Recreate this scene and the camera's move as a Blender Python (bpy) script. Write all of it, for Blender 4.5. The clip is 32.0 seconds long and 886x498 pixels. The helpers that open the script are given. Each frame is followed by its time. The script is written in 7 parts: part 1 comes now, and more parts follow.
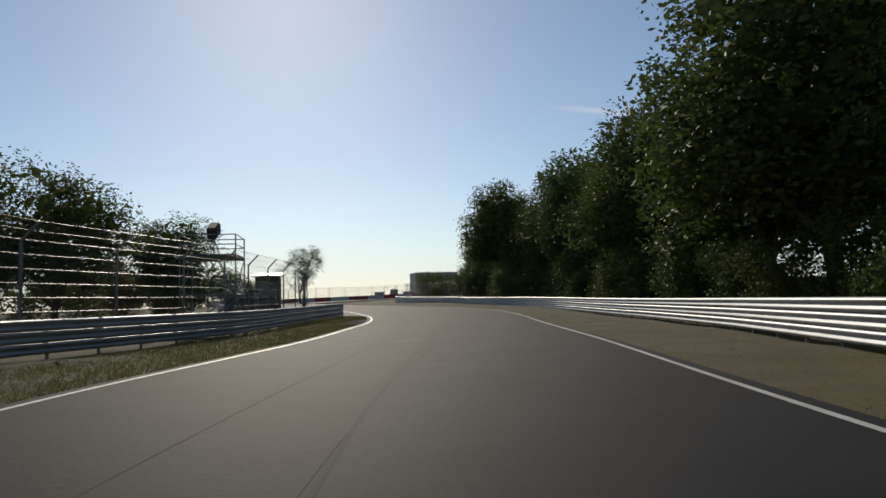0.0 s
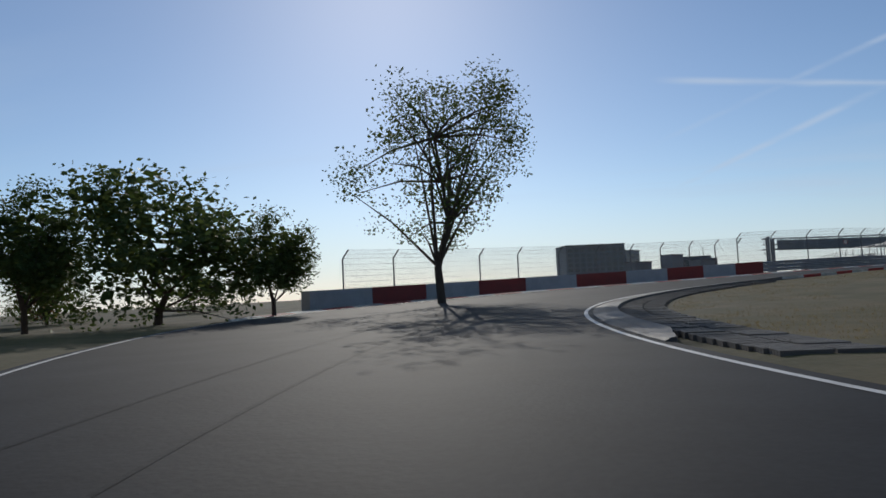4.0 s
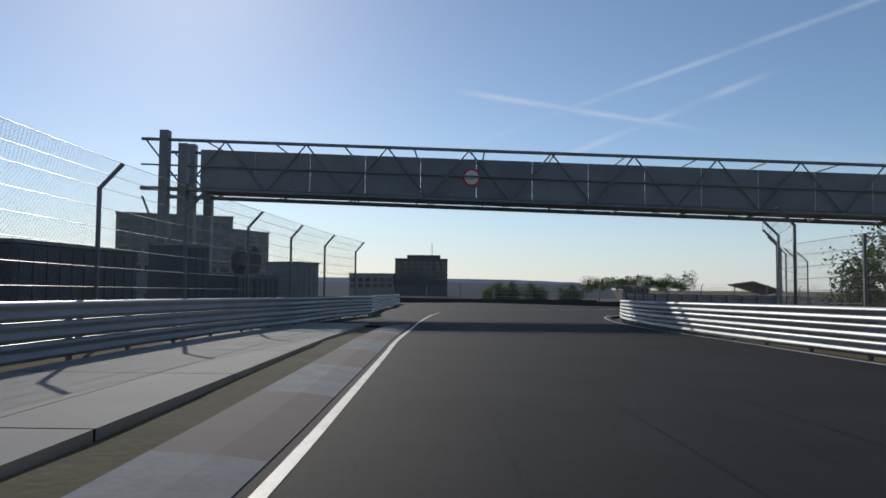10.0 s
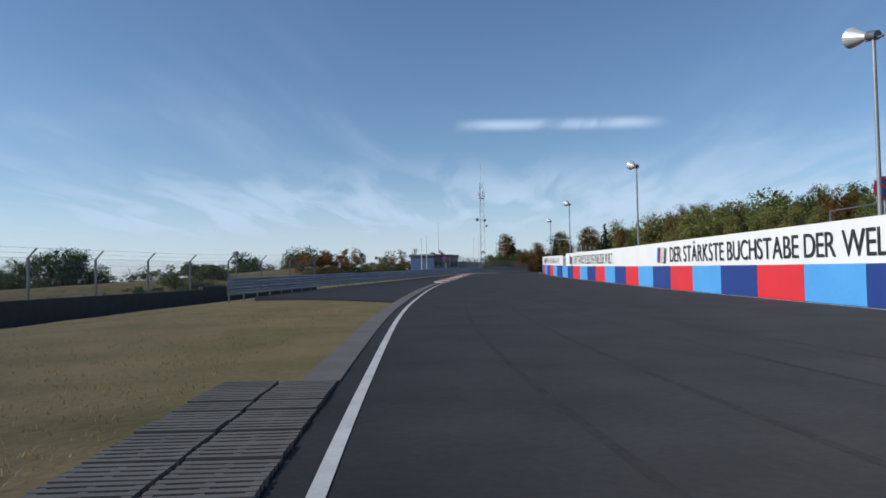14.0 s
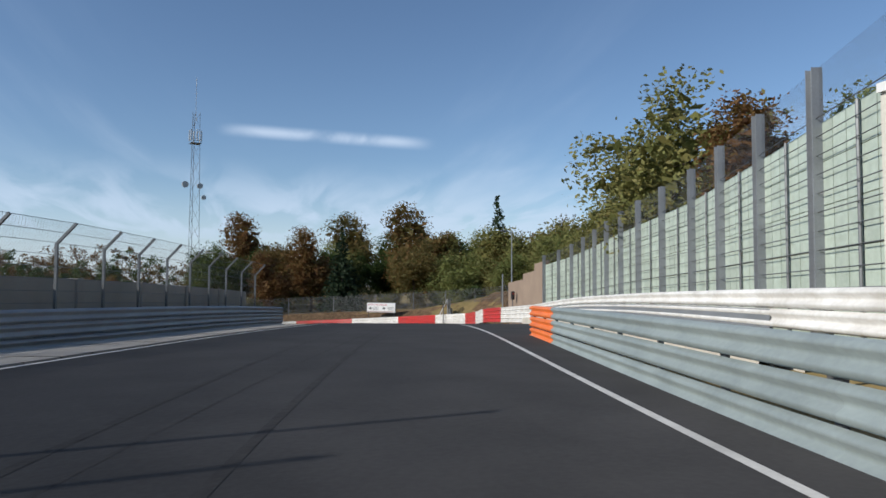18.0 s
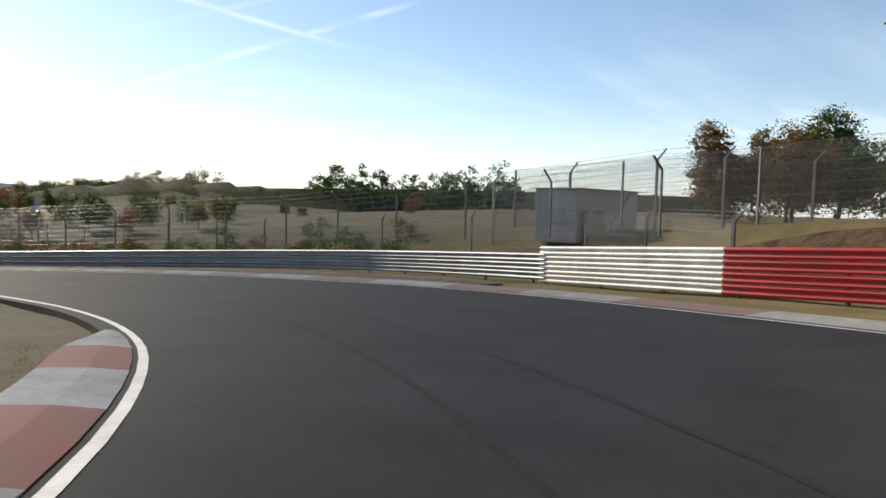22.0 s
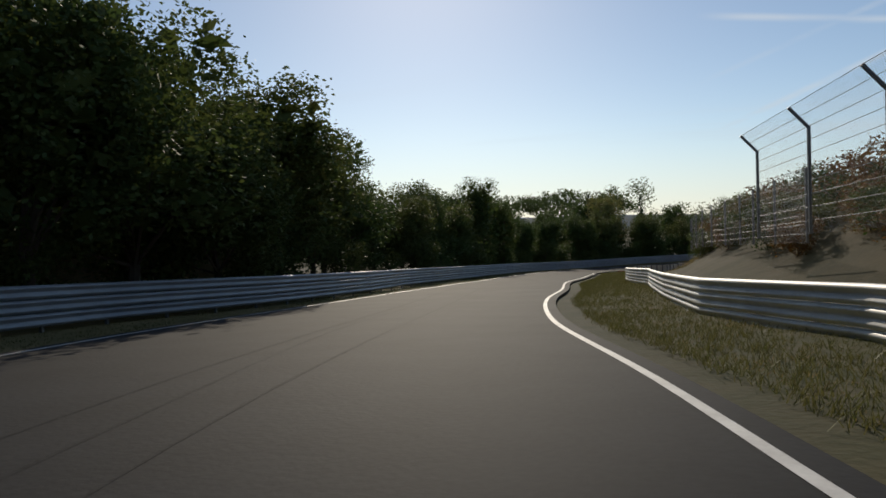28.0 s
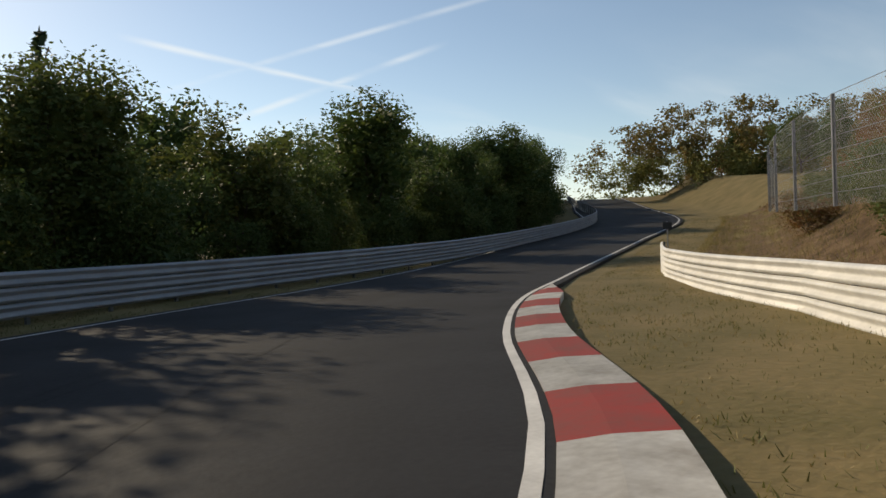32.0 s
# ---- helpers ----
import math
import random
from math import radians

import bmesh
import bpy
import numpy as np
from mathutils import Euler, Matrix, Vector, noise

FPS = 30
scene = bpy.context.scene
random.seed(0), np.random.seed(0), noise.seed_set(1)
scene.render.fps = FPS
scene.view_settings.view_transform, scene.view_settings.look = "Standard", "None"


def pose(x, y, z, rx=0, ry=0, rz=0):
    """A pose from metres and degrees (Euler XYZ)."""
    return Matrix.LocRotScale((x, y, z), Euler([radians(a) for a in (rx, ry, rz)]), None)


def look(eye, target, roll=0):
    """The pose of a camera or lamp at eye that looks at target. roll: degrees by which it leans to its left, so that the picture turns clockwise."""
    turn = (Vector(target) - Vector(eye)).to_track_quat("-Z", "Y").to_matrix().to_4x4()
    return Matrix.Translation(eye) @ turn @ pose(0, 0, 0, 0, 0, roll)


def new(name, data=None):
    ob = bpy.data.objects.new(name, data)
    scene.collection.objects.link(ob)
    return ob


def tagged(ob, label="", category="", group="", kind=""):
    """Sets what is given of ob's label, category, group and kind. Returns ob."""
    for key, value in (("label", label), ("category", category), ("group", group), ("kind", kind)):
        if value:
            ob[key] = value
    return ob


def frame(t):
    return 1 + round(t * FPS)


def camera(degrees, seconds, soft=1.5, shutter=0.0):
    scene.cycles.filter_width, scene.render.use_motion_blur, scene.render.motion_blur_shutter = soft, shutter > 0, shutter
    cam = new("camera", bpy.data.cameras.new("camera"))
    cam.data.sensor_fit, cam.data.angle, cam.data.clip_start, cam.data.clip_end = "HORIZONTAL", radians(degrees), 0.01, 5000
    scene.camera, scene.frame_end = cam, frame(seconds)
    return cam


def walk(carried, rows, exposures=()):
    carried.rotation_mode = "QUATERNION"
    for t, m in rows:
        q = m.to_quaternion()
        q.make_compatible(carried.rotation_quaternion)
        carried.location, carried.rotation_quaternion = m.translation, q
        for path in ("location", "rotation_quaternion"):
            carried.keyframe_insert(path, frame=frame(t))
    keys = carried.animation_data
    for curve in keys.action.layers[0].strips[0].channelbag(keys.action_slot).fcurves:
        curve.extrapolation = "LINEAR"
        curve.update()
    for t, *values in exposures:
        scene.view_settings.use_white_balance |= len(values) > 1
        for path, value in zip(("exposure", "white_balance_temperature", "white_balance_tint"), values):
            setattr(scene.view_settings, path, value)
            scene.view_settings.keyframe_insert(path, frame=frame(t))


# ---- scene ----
cam = camera(65.70, 32.0, soft=1.6)
PATH = [
    (0, (0.000, -0.000, 0.000), (-0.026, 9.967, 0.815), -1.76),
    (0.5, (-0.813, 17.447, 0.146), (-1.250, 27.412, 0.861), -0.39),
    (1, (-2.555, 34.528, 0.226), (-3.622, 44.449, 0.879), 0.63),
    (1.5, (-4.905, 49.462, 0.398), (-6.755, 59.266, 1.074), 0.99),
    (2, (-8.404, 62.940, 0.732), (-11.188, 72.513, 1.501), 0.93),
    (2.5, (-13.077, 75.971, 1.026), (-16.433, 85.360, 1.794), 0.18),
    (3, (-18.060, 88.435, 1.320), (-21.465, 97.813, 2.003), -0.56),
    (3.5, (-22.549, 100.660, 1.599), (-25.370, 110.232, 2.255), -1.40),
    (4, (-25.747, 112.895, 1.854), (-27.298, 122.753, 2.495), -2.72),
    (4.5, (-26.904, 125.142, 2.081), (-26.548, 135.115, 2.718), -5.09),
    (5, (-25.720, 137.092, 2.274), (-23.059, 146.715, 2.832), -5.85),
    (5.5, (-21.584, 147.647, 2.525), (-16.687, 156.341, 3.178), -5.17),
    (6, (-14.839, 157.539, 2.864), (-8.137, 164.926, 3.580), -4.58),
    (6.5, (-5.809, 166.413, 3.268), (2.039, 172.562, 4.047), -2.45),
    (7, (4.280, 174.924, 3.603), (12.030, 181.204, 4.309), -1.50),
    (7.5, (13.695, 184.276, 3.773), (20.406, 191.676, 4.227), 0.07),
    (8, (22.065, 195.416, 3.824), (27.264, 203.944, 4.315), 2.52),
    (8.5, (28.240, 208.941, 3.863), (31.890, 218.240, 4.303), 1.73),
    (9, (32.580, 223.630, 3.901), (34.844, 233.358, 4.391), 1.23),
    (9.5, (35.304, 239.019, 3.882), (36.801, 248.896, 4.333), 0.89),
    (10, (37.186, 253.818, 3.745), (38.605, 263.703, 4.256), 0.49),
    (10.5, (39.276, 268.344, 3.558), (41.683, 278.046, 3.849), 0.62),
    (11, (43.721, 281.600, 3.313), (48.341, 290.465, 3.570), 0.56),
    (11.5, (50.600, 292.924, 3.079), (56.632, 300.894, 3.385), -0.08),
    (12, (59.474, 302.715, 2.878), (66.967, 309.333, 3.118), -0.81),
    (12.5, (69.695, 310.630, 2.764), (78.435, 315.486, 2.932), -1.43),
    (13, (81.788, 316.351, 2.625), (91.278, 319.494, 2.852), -1.36),
    (13.5, (94.986, 320.345, 2.465), (104.818, 322.158, 2.686), -1.18),
    (14, (109.535, 323.159, 2.325), (119.501, 323.921, 2.641), -1.10),
    (14.5, (125.833, 324.854, 2.281), (135.823, 325.058, 2.693), -0.35),
    (15, (142.833, 325.300, 2.314), (152.818, 325.055, 2.785), -0.31),
    (15.5, (160.262, 325.027, 2.410), (170.229, 324.390, 2.914), -0.27),
    (16, (177.893, 324.112, 2.549), (187.832, 323.142, 3.069), -0.19),
    (16.5, (195.500, 322.620, 2.709), (205.403, 321.330, 3.226), -0.04),
    (17, (212.868, 320.692, 2.868), (222.709, 319.003, 3.419), -1.42),
    (17.5, (229.393, 317.911, 2.888), (239.124, 315.676, 3.447), -1.07),
    (18, (245.093, 314.769, 2.843), (254.741, 312.182, 3.318), 0.26),
    (18.5, (259.801, 311.226, 2.556), (269.351, 308.277, 2.880), 1.27),
    (19, (273.559, 307.248, 2.084), (283.095, 304.244, 2.276), 1.10),
    (19.5, (286.386, 303.606, 1.406), (295.971, 300.758, 1.490), 2.59),
    (20, (297.965, 301.451, 0.602), (307.847, 299.928, 0.457), 2.50),
    (20.5, (308.940, 301.344, -0.331), (318.915, 301.825, -0.849), 2.85),
    (21, (319.001, 303.455, -1.323), (328.455, 306.618, -2.111), 2.28),
    (21.5, (327.672, 308.248, -2.236), (335.797, 314.006, -3.152), 2.27),
    (22, (334.552, 315.403, -3.117), (340.509, 323.408, -3.778), 1.39),
    (22.5, (338.954, 324.045, -3.901), (342.221, 333.491, -4.238), 0.11),
    (23, (340.921, 333.229, -4.580), (341.781, 343.188, -4.833), -0.28),
    (23.5, (340.986, 342.875, -5.201), (339.747, 352.794, -5.492), 0.54),
    (24, (338.983, 352.547, -5.778), (336.319, 362.181, -6.094), 0.54),
    (24.5, (335.882, 362.219, -6.384), (332.105, 371.473, -6.701), -0.15),
    (25, (331.626, 371.561, -6.970), (326.951, 380.396, -7.261), -0.18),
    (25.5, (326.402, 380.559, -7.524), (321.084, 389.024, -7.769), -0.19),
    (26, (320.534, 389.315, -8.061), (314.986, 397.632, -8.271), -0.16),
    (26.5, (314.505, 398.116, -8.611), (309.284, 406.642, -8.841), 0.01),
    (27, (309.087, 407.303, -9.150), (304.773, 416.324, -9.273), 0.32),
    (27.5, (303.926, 416.701, -9.653), (300.733, 426.177, -9.819), -1.26),
    (28, (300.198, 426.722, -10.138), (298.127, 436.503, -10.338), -1.80),
    (28.5, (297.403, 437.262, -10.643), (296.173, 447.185, -10.761), -1.61),
    (29, (295.780, 448.285, -11.148), (295.119, 458.263, -11.194), -1.32),
    (29.5, (294.281, 459.089, -11.616), (294.247, 469.089, -11.632), -0.63),
    (30, (293.609, 469.707, -12.058), (294.703, 479.646, -12.114), 0.16),
    (30.5, (294.665, 480.525, -12.514), (297.050, 490.236, -12.617), 0.51),
    (31, (296.793, 491.627, -12.978), (300.422, 500.944, -13.161), 0.49),
    (31.5, (300.775, 501.989, -13.440), (305.450, 510.828, -13.611), -0.70),
    (32, (306.623, 511.765, -13.806), (312.176, 520.080, -13.911), -1.93),
]
EXPOSURES = [
    (0.0, -0.1, 7200, 10), (2.0, 0.1, 6700, 10), (5.0, -0.35, 6300, 10), (6.0, -0.15, 6300, 10), (7.0, 0.4, 6500, 10), (8.0, 0.35, 6800, 10), (9.0, -0.1, 6700, 10), (10.0, -0.12, 6500, 10), (11.0, -0.35, 6300, 10), (12.0, -0.25, 6100, 10), (14.0, 0.1, 6050, 10),
    (17.0, 0.1, 6050, 10), (18.5, 0.2, 6400, 10), (20.0, 0.35, 6800, 10), (21.0, 0.8, 7400, 10), (22.0, 0.8, 7300, 10), (23.0, 0.2, 7100, 10), (24.0, -0.05, 7100, 10), (27.0, 0.05, 7400, 10), (28.0, -0.05, 7300, 10), (30.0, 0.1, 8100, 10), (31.0, 0.35, 8300, 10), (32.0, 0.55, 8400, 10),
]
walk(cam, [(t, look(eye, target, roll)) for t, eye, target, roll in PATH], EXPOSURES)

# ---- sky, sun ----
SUN_TURN, SUN_HIGH = 13.0, 28.0
world = bpy.data.worlds.new("sky")
scene.world = world
world.use_nodes = True
wn, wl = world.node_tree.nodes, world.node_tree.links
sky = wn.new("ShaderNodeTexSky")
sky.sky_type, sky.sun_disc = "NISHITA", False
sky.sun_elevation, sky.sun_rotation = radians(SUN_HIGH), radians(-SUN_TURN)
sky.altitude, sky.air_density, sky.dust_density, sky.ozone_density = 600, 1.0, 0.35, 3.0
SKY_STRENGTH = 0.10
wn["Background"].inputs["Strength"].default_value = SKY_STRENGTH


def world_math(kind, a, b=0.0, c=None):
    """One sum in the sky's nodes; each input is a socket or a number."""
    node = wn.new("ShaderNodeMath")
    node.operation = kind
    for k, v in enumerate((a, b) if c is None else (a, b, c)):
        if isinstance(v, (int, float)):
            node.inputs[k].default_value = v
        else:
            wl.new(v, node.inputs[k])
    return node.outputs[0]


def world_ramp(v, lo, hi, to_lo=0.0, to_hi=1.0):
    node = wn.new("ShaderNodeMapRange")
    node.interpolation_type = "SMOOTHSTEP"
    wl.new(v, node.inputs["Value"])
    for key, x in (("From Min", lo), ("From Max", hi), ("To Min", to_lo), ("To Max", to_hi)):
        node.inputs[key].default_value = x
    return node.outputs[0]


def world_dot(way):
    node = wn.new("ShaderNodeVectorMath")
    node.operation = "DOT_PRODUCT"
    wl.new(sky_way.outputs["Generated"], node.inputs[0])
    node.inputs[1].default_value = way
    return node.outputs["Value"]


sky_way = wn.new("ShaderNodeTexCoord")
way_parts, flat = wn.new("ShaderNodeSeparateXYZ"), wn.new("ShaderNodeCombineXYZ")
wl.new(sky_way.outputs["Generated"], way_parts.inputs[0])
up = world_math("MAXIMUM", way_parts.outputs["Z"], 0.0)
over = world_math("ADD", up, 0.10)
wl.new(world_math("DIVIDE", way_parts.outputs["X"], over), flat.inputs["X"])
wl.new(world_math("DIVIDE", way_parts.outputs["Y"], over), flat.inputs["Y"])
cirrus, wisps = wn.new("ShaderNodeTexNoise"), wn.new("ShaderNodeTexNoise")
stretch = wn.new("ShaderNodeMapping")
stretch.inputs["Rotation"].default_value, stretch.inputs["Scale"].default_value = (0, 0, radians(35)), (0.22, 0.75, 1)
wl.new(flat.outputs[0], stretch.inputs["Vector"])
for node, scale, detail in ((cirrus, 1.1, 7.0), (wisps, 4.0, 6.0)):
    wl.new(stretch.outputs[0], node.inputs["Vector"])
    node.inputs["Scale"].default_value, node.inputs["Detail"].default_value, node.inputs["Distortion"].default_value = scale, detail, 0.6
veil = world_math("MULTIPLY", world_ramp(cirrus.outputs["Fac"], 0.46, 0.72), world_ramp(wisps.outputs["Fac"], 0.25, 0.75, 0.35, 1.0))
cloud = world_math("MULTIPLY", veil, world_ramp(up, 0.45, 0.05, 0.10, 0.55))


def trail(a, b, width, strength, reach):
    """A thin straight vapour trail on the great circle through two directions."""
    a, b = Vector(a).normalized(), Vector(b).normalized()
    across = world_math("ABSOLUTE", world_dot(a.cross(b).normalized()))
    along = world_ramp(world_dot((a + b).normalized()), math.cos(radians(reach * 1.3)), math.cos(radians(reach * 0.7)))
    rag = world_ramp(wisps.outputs["Fac"], 0.34, 0.62, 0.1, 1.0)
    return world_math("MULTIPLY", world_math("MULTIPLY", world_ramp(across, width, 0.0, 0.0, strength), along), rag)


for lane in (trail((0.271, 0.928, 0.254), (0.4, 0.888, 0.227), 0.007, 0.7, 9), trail((0.241, 0.958, 0.156), (0.463, 0.852, 0.245), 0.007, 0.5, 11),
             trail((0.303, 0.921, 0.245), (0.814, 0.437, 0.381), 0.006, 0.4, 26), trail((0.978, 0.028, 0.207), (0.957, -0.211, 0.199), 0.012, 0.75, 7), trail((1.0, 0.15, 0.09), (1.0, -0.3, 0.09), 0.09, 0.7, 40)):
    cloud = world_math("MAXIMUM", cloud, lane)
haze = world_math("MAXIMUM", cloud, world_ramp(up, 0.16, 0.0, 0.0, 0.55))
white = wn.new("ShaderNodeMix")
white.data_type = "RGBA"
wl.new(haze, white.inputs["Factor"])
wl.new(sky.outputs["Color"], white.inputs["A"])
CLOUD_WHITE = (5.6, 6.6, 8.0, 1)
white.inputs["B"].default_value = CLOUD_WHITE
wl.new(white.outputs["Result"], wn["Background"].inputs["Color"])
sun_data = bpy.data.lights.new("sun", "SUN")
sun_data.energy, sun_data.angle, sun_data.color = 4.0, radians(0.55), (1.0, 0.93, 0.82)
sun = new("sun", sun_data)
sun_way = Vector((-math.sin(radians(SUN_TURN)) * math.cos(radians(SUN_HIGH)), math.cos(radians(SUN_TURN)) * math.cos(radians(SUN_HIGH)), math.sin(radians(SUN_HIGH))))
sun.matrix_world = look(sun_way * 100, (0, 0, 0))


# ---- materials ----
def material(name, colour, rough=0.8, metal=0.0, second=None, scale=6.0, fine=90.0, mix=0.5, bump=0.15, spread=0.0, spec=0.5, far=0.02):
    """A surface of two colours mixed by coarse and fine noise in real-world metres, with fine relief; spread: how much each piece's brightness differs."""
    m = bpy.data.materials.new(name)
    m.use_nodes = True
    n, l = m.node_tree.nodes, m.node_tree.links
    b = n["Principled BSDF"]
    second = second or tuple(c * 0.72 for c in colour)
    where = n.new("ShaderNodeNewGeometry")
    coarse, grain = n.new("ShaderNodeTexNoise"), n.new("ShaderNodeTexNoise")
    coarse.inputs["Scale"].default_value, coarse.inputs["Detail"].default_value = 1.0 / scale * 6.0 if scale else 1.0, 5.0
    grain.inputs["Scale"].default_value, grain.inputs["Detail"].default_value = fine, 3.0
    l.new(where.outputs["Position"], coarse.inputs["Vector"])
    l.new(where.outputs["Position"], grain.inputs["Vector"])
    both = n.new("ShaderNodeMath")
    both.operation = "MULTIPLY_ADD"
    l.new(grain.outputs["Fac"], both.inputs[0])
    both.inputs[1].default_value = 0.45
    l.new(coarse.outputs["Fac"], both.inputs[2])
    ramp = n.new("ShaderNodeMapRange")
    ramp.inputs["From Min"].default_value, ramp.inputs["From Max"].default_value = 0.72 - mix * 0.4, 0.72 + mix * 0.4
    l.new(both.outputs[0], ramp.inputs["Value"])
    blend = n.new("ShaderNodeMix")
    blend.data_type = "RGBA"
    blend.inputs["A"].default_value, blend.inputs["B"].default_value = (*colour, 1), (*second, 1)
    l.new(ramp.outputs[0], blend.inputs["Factor"])
    last = blend.outputs["Result"]
    if spread:
        info = n.new("ShaderNodeObjectInfo")
        vary = n.new("ShaderNodeMapRange")
        vary.inputs["To Min"].default_value, vary.inputs["To Max"].default_value = 1 - spread, 1 + spread
        l.new(info.outputs["Random"], vary.inputs["Value"])
        hsv = n.new("ShaderNodeHueSaturation")
        l.new(vary.outputs[0], hsv.inputs["Value"])
        l.new(last, hsv.inputs["Color"])
        last = hsv.outputs["Color"]
    l.new(last, b.inputs["Base Color"])
    b.inputs["Roughness"].default_value, b.inputs["Metallic"].default_value = rough, metal
    b.inputs["Specular IOR Level"].default_value = spec
    b.inputs["Diffuse Roughness"].default_value = 1.0 if rough > 0.7 else 0.3
    if bump:
        relief = n.new("ShaderNodeBump")
        relief.inputs["Strength"].default_value, relief.inputs["Distance"].default_value = bump, far
        l.new(both.outputs[0], relief.inputs["Height"])
        l.new(relief.outputs["Normal"], b.inputs["Normal"])
    return m


ASPHALT = material("asphalt", (0.052, 0.051, 0.052), 0.78, second=(0.028, 0.028, 0.029), scale=9, fine=14, mix=0.9, bump=0.6, far=0.015, spec=0.07)
# ridge colours with distance haze mixed in, the farther one paler and bluer
HAZE_GREEN = material("haze_tinted_wood", (0.11, 0.15, 0.16), 0.95, second=(0.08, 0.115, 0.12), scale=120, fine=0.2, bump=0)
HAZE_BLUE = material("haze_tinted_hill", (0.22, 0.30, 0.38), 0.95, second=(0.19, 0.26, 0.34), scale=200, fine=0.1, bump=0)
TYRE_MARK = material("rubbered_asphalt", (0.047, 0.046, 0.046), 0.78, second=(0.025, 0.025, 0.026), scale=2, fine=12, mix=1.0, bump=0.6, far=0.015, spec=0.06)
OLD_ASPHALT = material("old_asphalt", (0.105, 0.10, 0.095), 0.72, second=(0.07, 0.068, 0.066), scale=8, fine=60, mix=0.8, bump=0.4, far=0.01)
GRASS = material("dry_grass", (0.25, 0.18, 0.085), 0.95, second=(0.125, 0.105, 0.040), scale=10, fine=9, mix=0.7, bump=0.8, far=0.05, spec=0.15)


def greener(mat):
    """Mixes living green grass into the dry grass where the ground's lush value is high."""
    nt = mat.node_tree
    shader = next(n for n in nt.nodes if n.type == "BSDF_PRINCIPLED")
    base = shader.inputs["Base Color"]
    attr = nt.nodes.new("ShaderNodeAttribute")
    attr.attribute_name = "lush"
    noise = nt.nodes.new("ShaderNodeTexNoise")
    noise.inputs["Scale"].default_value = 1.3
    noise.inputs["Detail"].default_value = 6.0
    coord = nt.nodes.new("ShaderNodeTexCoord")
    nt.links.new(coord.outputs["Object"], noise.inputs["Vector"])
    patch = nt.nodes.new("ShaderNodeMapRange")
    patch.inputs["From Min"].default_value, patch.inputs["From Max"].default_value = 0.3, 0.6
    patch.inputs["To Min"].default_value, patch.inputs["To Max"].default_value = 0.45, 1.0
    nt.links.new(noise.outputs["Fac"], patch.inputs["Value"])
    amount = nt.nodes.new("ShaderNodeMath")
    amount.operation = "MULTIPLY"
    nt.links.new(attr.outputs["Fac"], amount.inputs[0])
    nt.links.new(patch.outputs["Result"], amount.inputs[1])
    mix = nt.nodes.new("ShaderNodeMixRGB")
    mix.inputs["Color2"].default_value = (0.075, 0.095, 0.022, 1.0)
    nt.links.new(base.links[0].from_socket, mix.inputs["Color1"])
    nt.links.new(amount.outputs[0], mix.inputs["Fac"])
    nt.links.new(mix.outputs["Color"], base)


greener(GRASS)
PAINT_WHITE = material("road_paint", (0.62, 0.61, 0.58), 0.6, second=(0.40, 0.39, 0.37), scale=3, fine=25, mix=0.7, bump=0.1)
CURB_WHITE = material("curb_white", (0.62, 0.60, 0.55), 0.8, second=(0.36, 0.33, 0.29), scale=3, fine=14, mix=0.6, bump=0.2, spread=0.08, spec=0.25)
CURB_RED = material("curb_red", (0.42, 0.035, 0.03), 0.8, second=(0.27, 0.06, 0.05), scale=3, fine=14, mix=0.6, bump=0.2, spread=0.08, spec=0.25)
FADED_RED = material("worn_red_kerb", (0.30, 0.15, 0.13), 0.85, second=(0.24, 0.20, 0.18), scale=3, fine=14, mix=0.7, bump=0.3, spread=0.1, spec=0.2)
FADED_WHITE = material("worn_white_kerb", (0.42, 0.40, 0.37), 0.85, second=(0.26, 0.24, 0.22), scale=3, fine=14, mix=0.7, bump=0.3, spread=0.1, spec=0.2)
EARTH = material("dry_earth", (0.19, 0.125, 0.075), 0.95, second=(0.085, 0.055, 0.032), scale=4, fine=5, mix=0.45, bump=1.0, far=0.12, spec=0.1)
CONCRETE = material("concrete", (0.36, 0.33, 0.29), 0.85, second=(0.25, 0.23, 0.20), scale=9, fine=30, mix=0.8, bump=0.25, spread=0.06)
BROWN_CONCRETE = material("brown_concrete", (0.31, 0.235, 0.175), 0.88, second=(0.22, 0.165, 0.125), scale=9, fine=30, mix=0.9, bump=0.3)
PALE_CONCRETE = material("pale_render", (0.68, 0.65, 0.58), 0.85, second=(0.48, 0.45, 0.40), scale=12, fine=12, mix=0.9, bump=0.2)
PAVER = material("paver", (0.15, 0.135, 0.12), 0.9, second=(0.09, 0.08, 0.07), scale=4, fine=30, mix=0.8, bump=0.3, spread=0.12)
STEEL = material("galvanised_steel", (0.33, 0.35, 0.37), 0.5, 0.35, second=(0.22, 0.235, 0.25), scale=5, fine=20, mix=0.8, bump=0.06, spread=0.06)
PALE_STEEL = material("pale_galvanised_steel", (0.34, 0.39, 0.38), 0.5, 0.2, second=(0.22, 0.26, 0.26), scale=4, fine=14, mix=0.8, bump=0.08, spread=0.08)
DARK_STEEL = material("weathered_steel", (0.20, 0.21, 0.22), 0.5, 0.6, second=(0.12, 0.125, 0.13), scale=5, fine=20, mix=0.8, bump=0.06)
WHITE_STEEL = material("white_painted_steel", (0.78, 0.77, 0.74), 0.45, second=(0.58, 0.56, 0.52), scale=4, fine=10, mix=0.5, bump=0.06, spread=0.05)
OFF_WHITE_STEEL = material("weathered_white_steel", (0.62, 0.62, 0.60), 0.5, second=(0.38, 0.38, 0.37), scale=4, fine=10, mix=0.8, bump=0.06, spread=0.08)
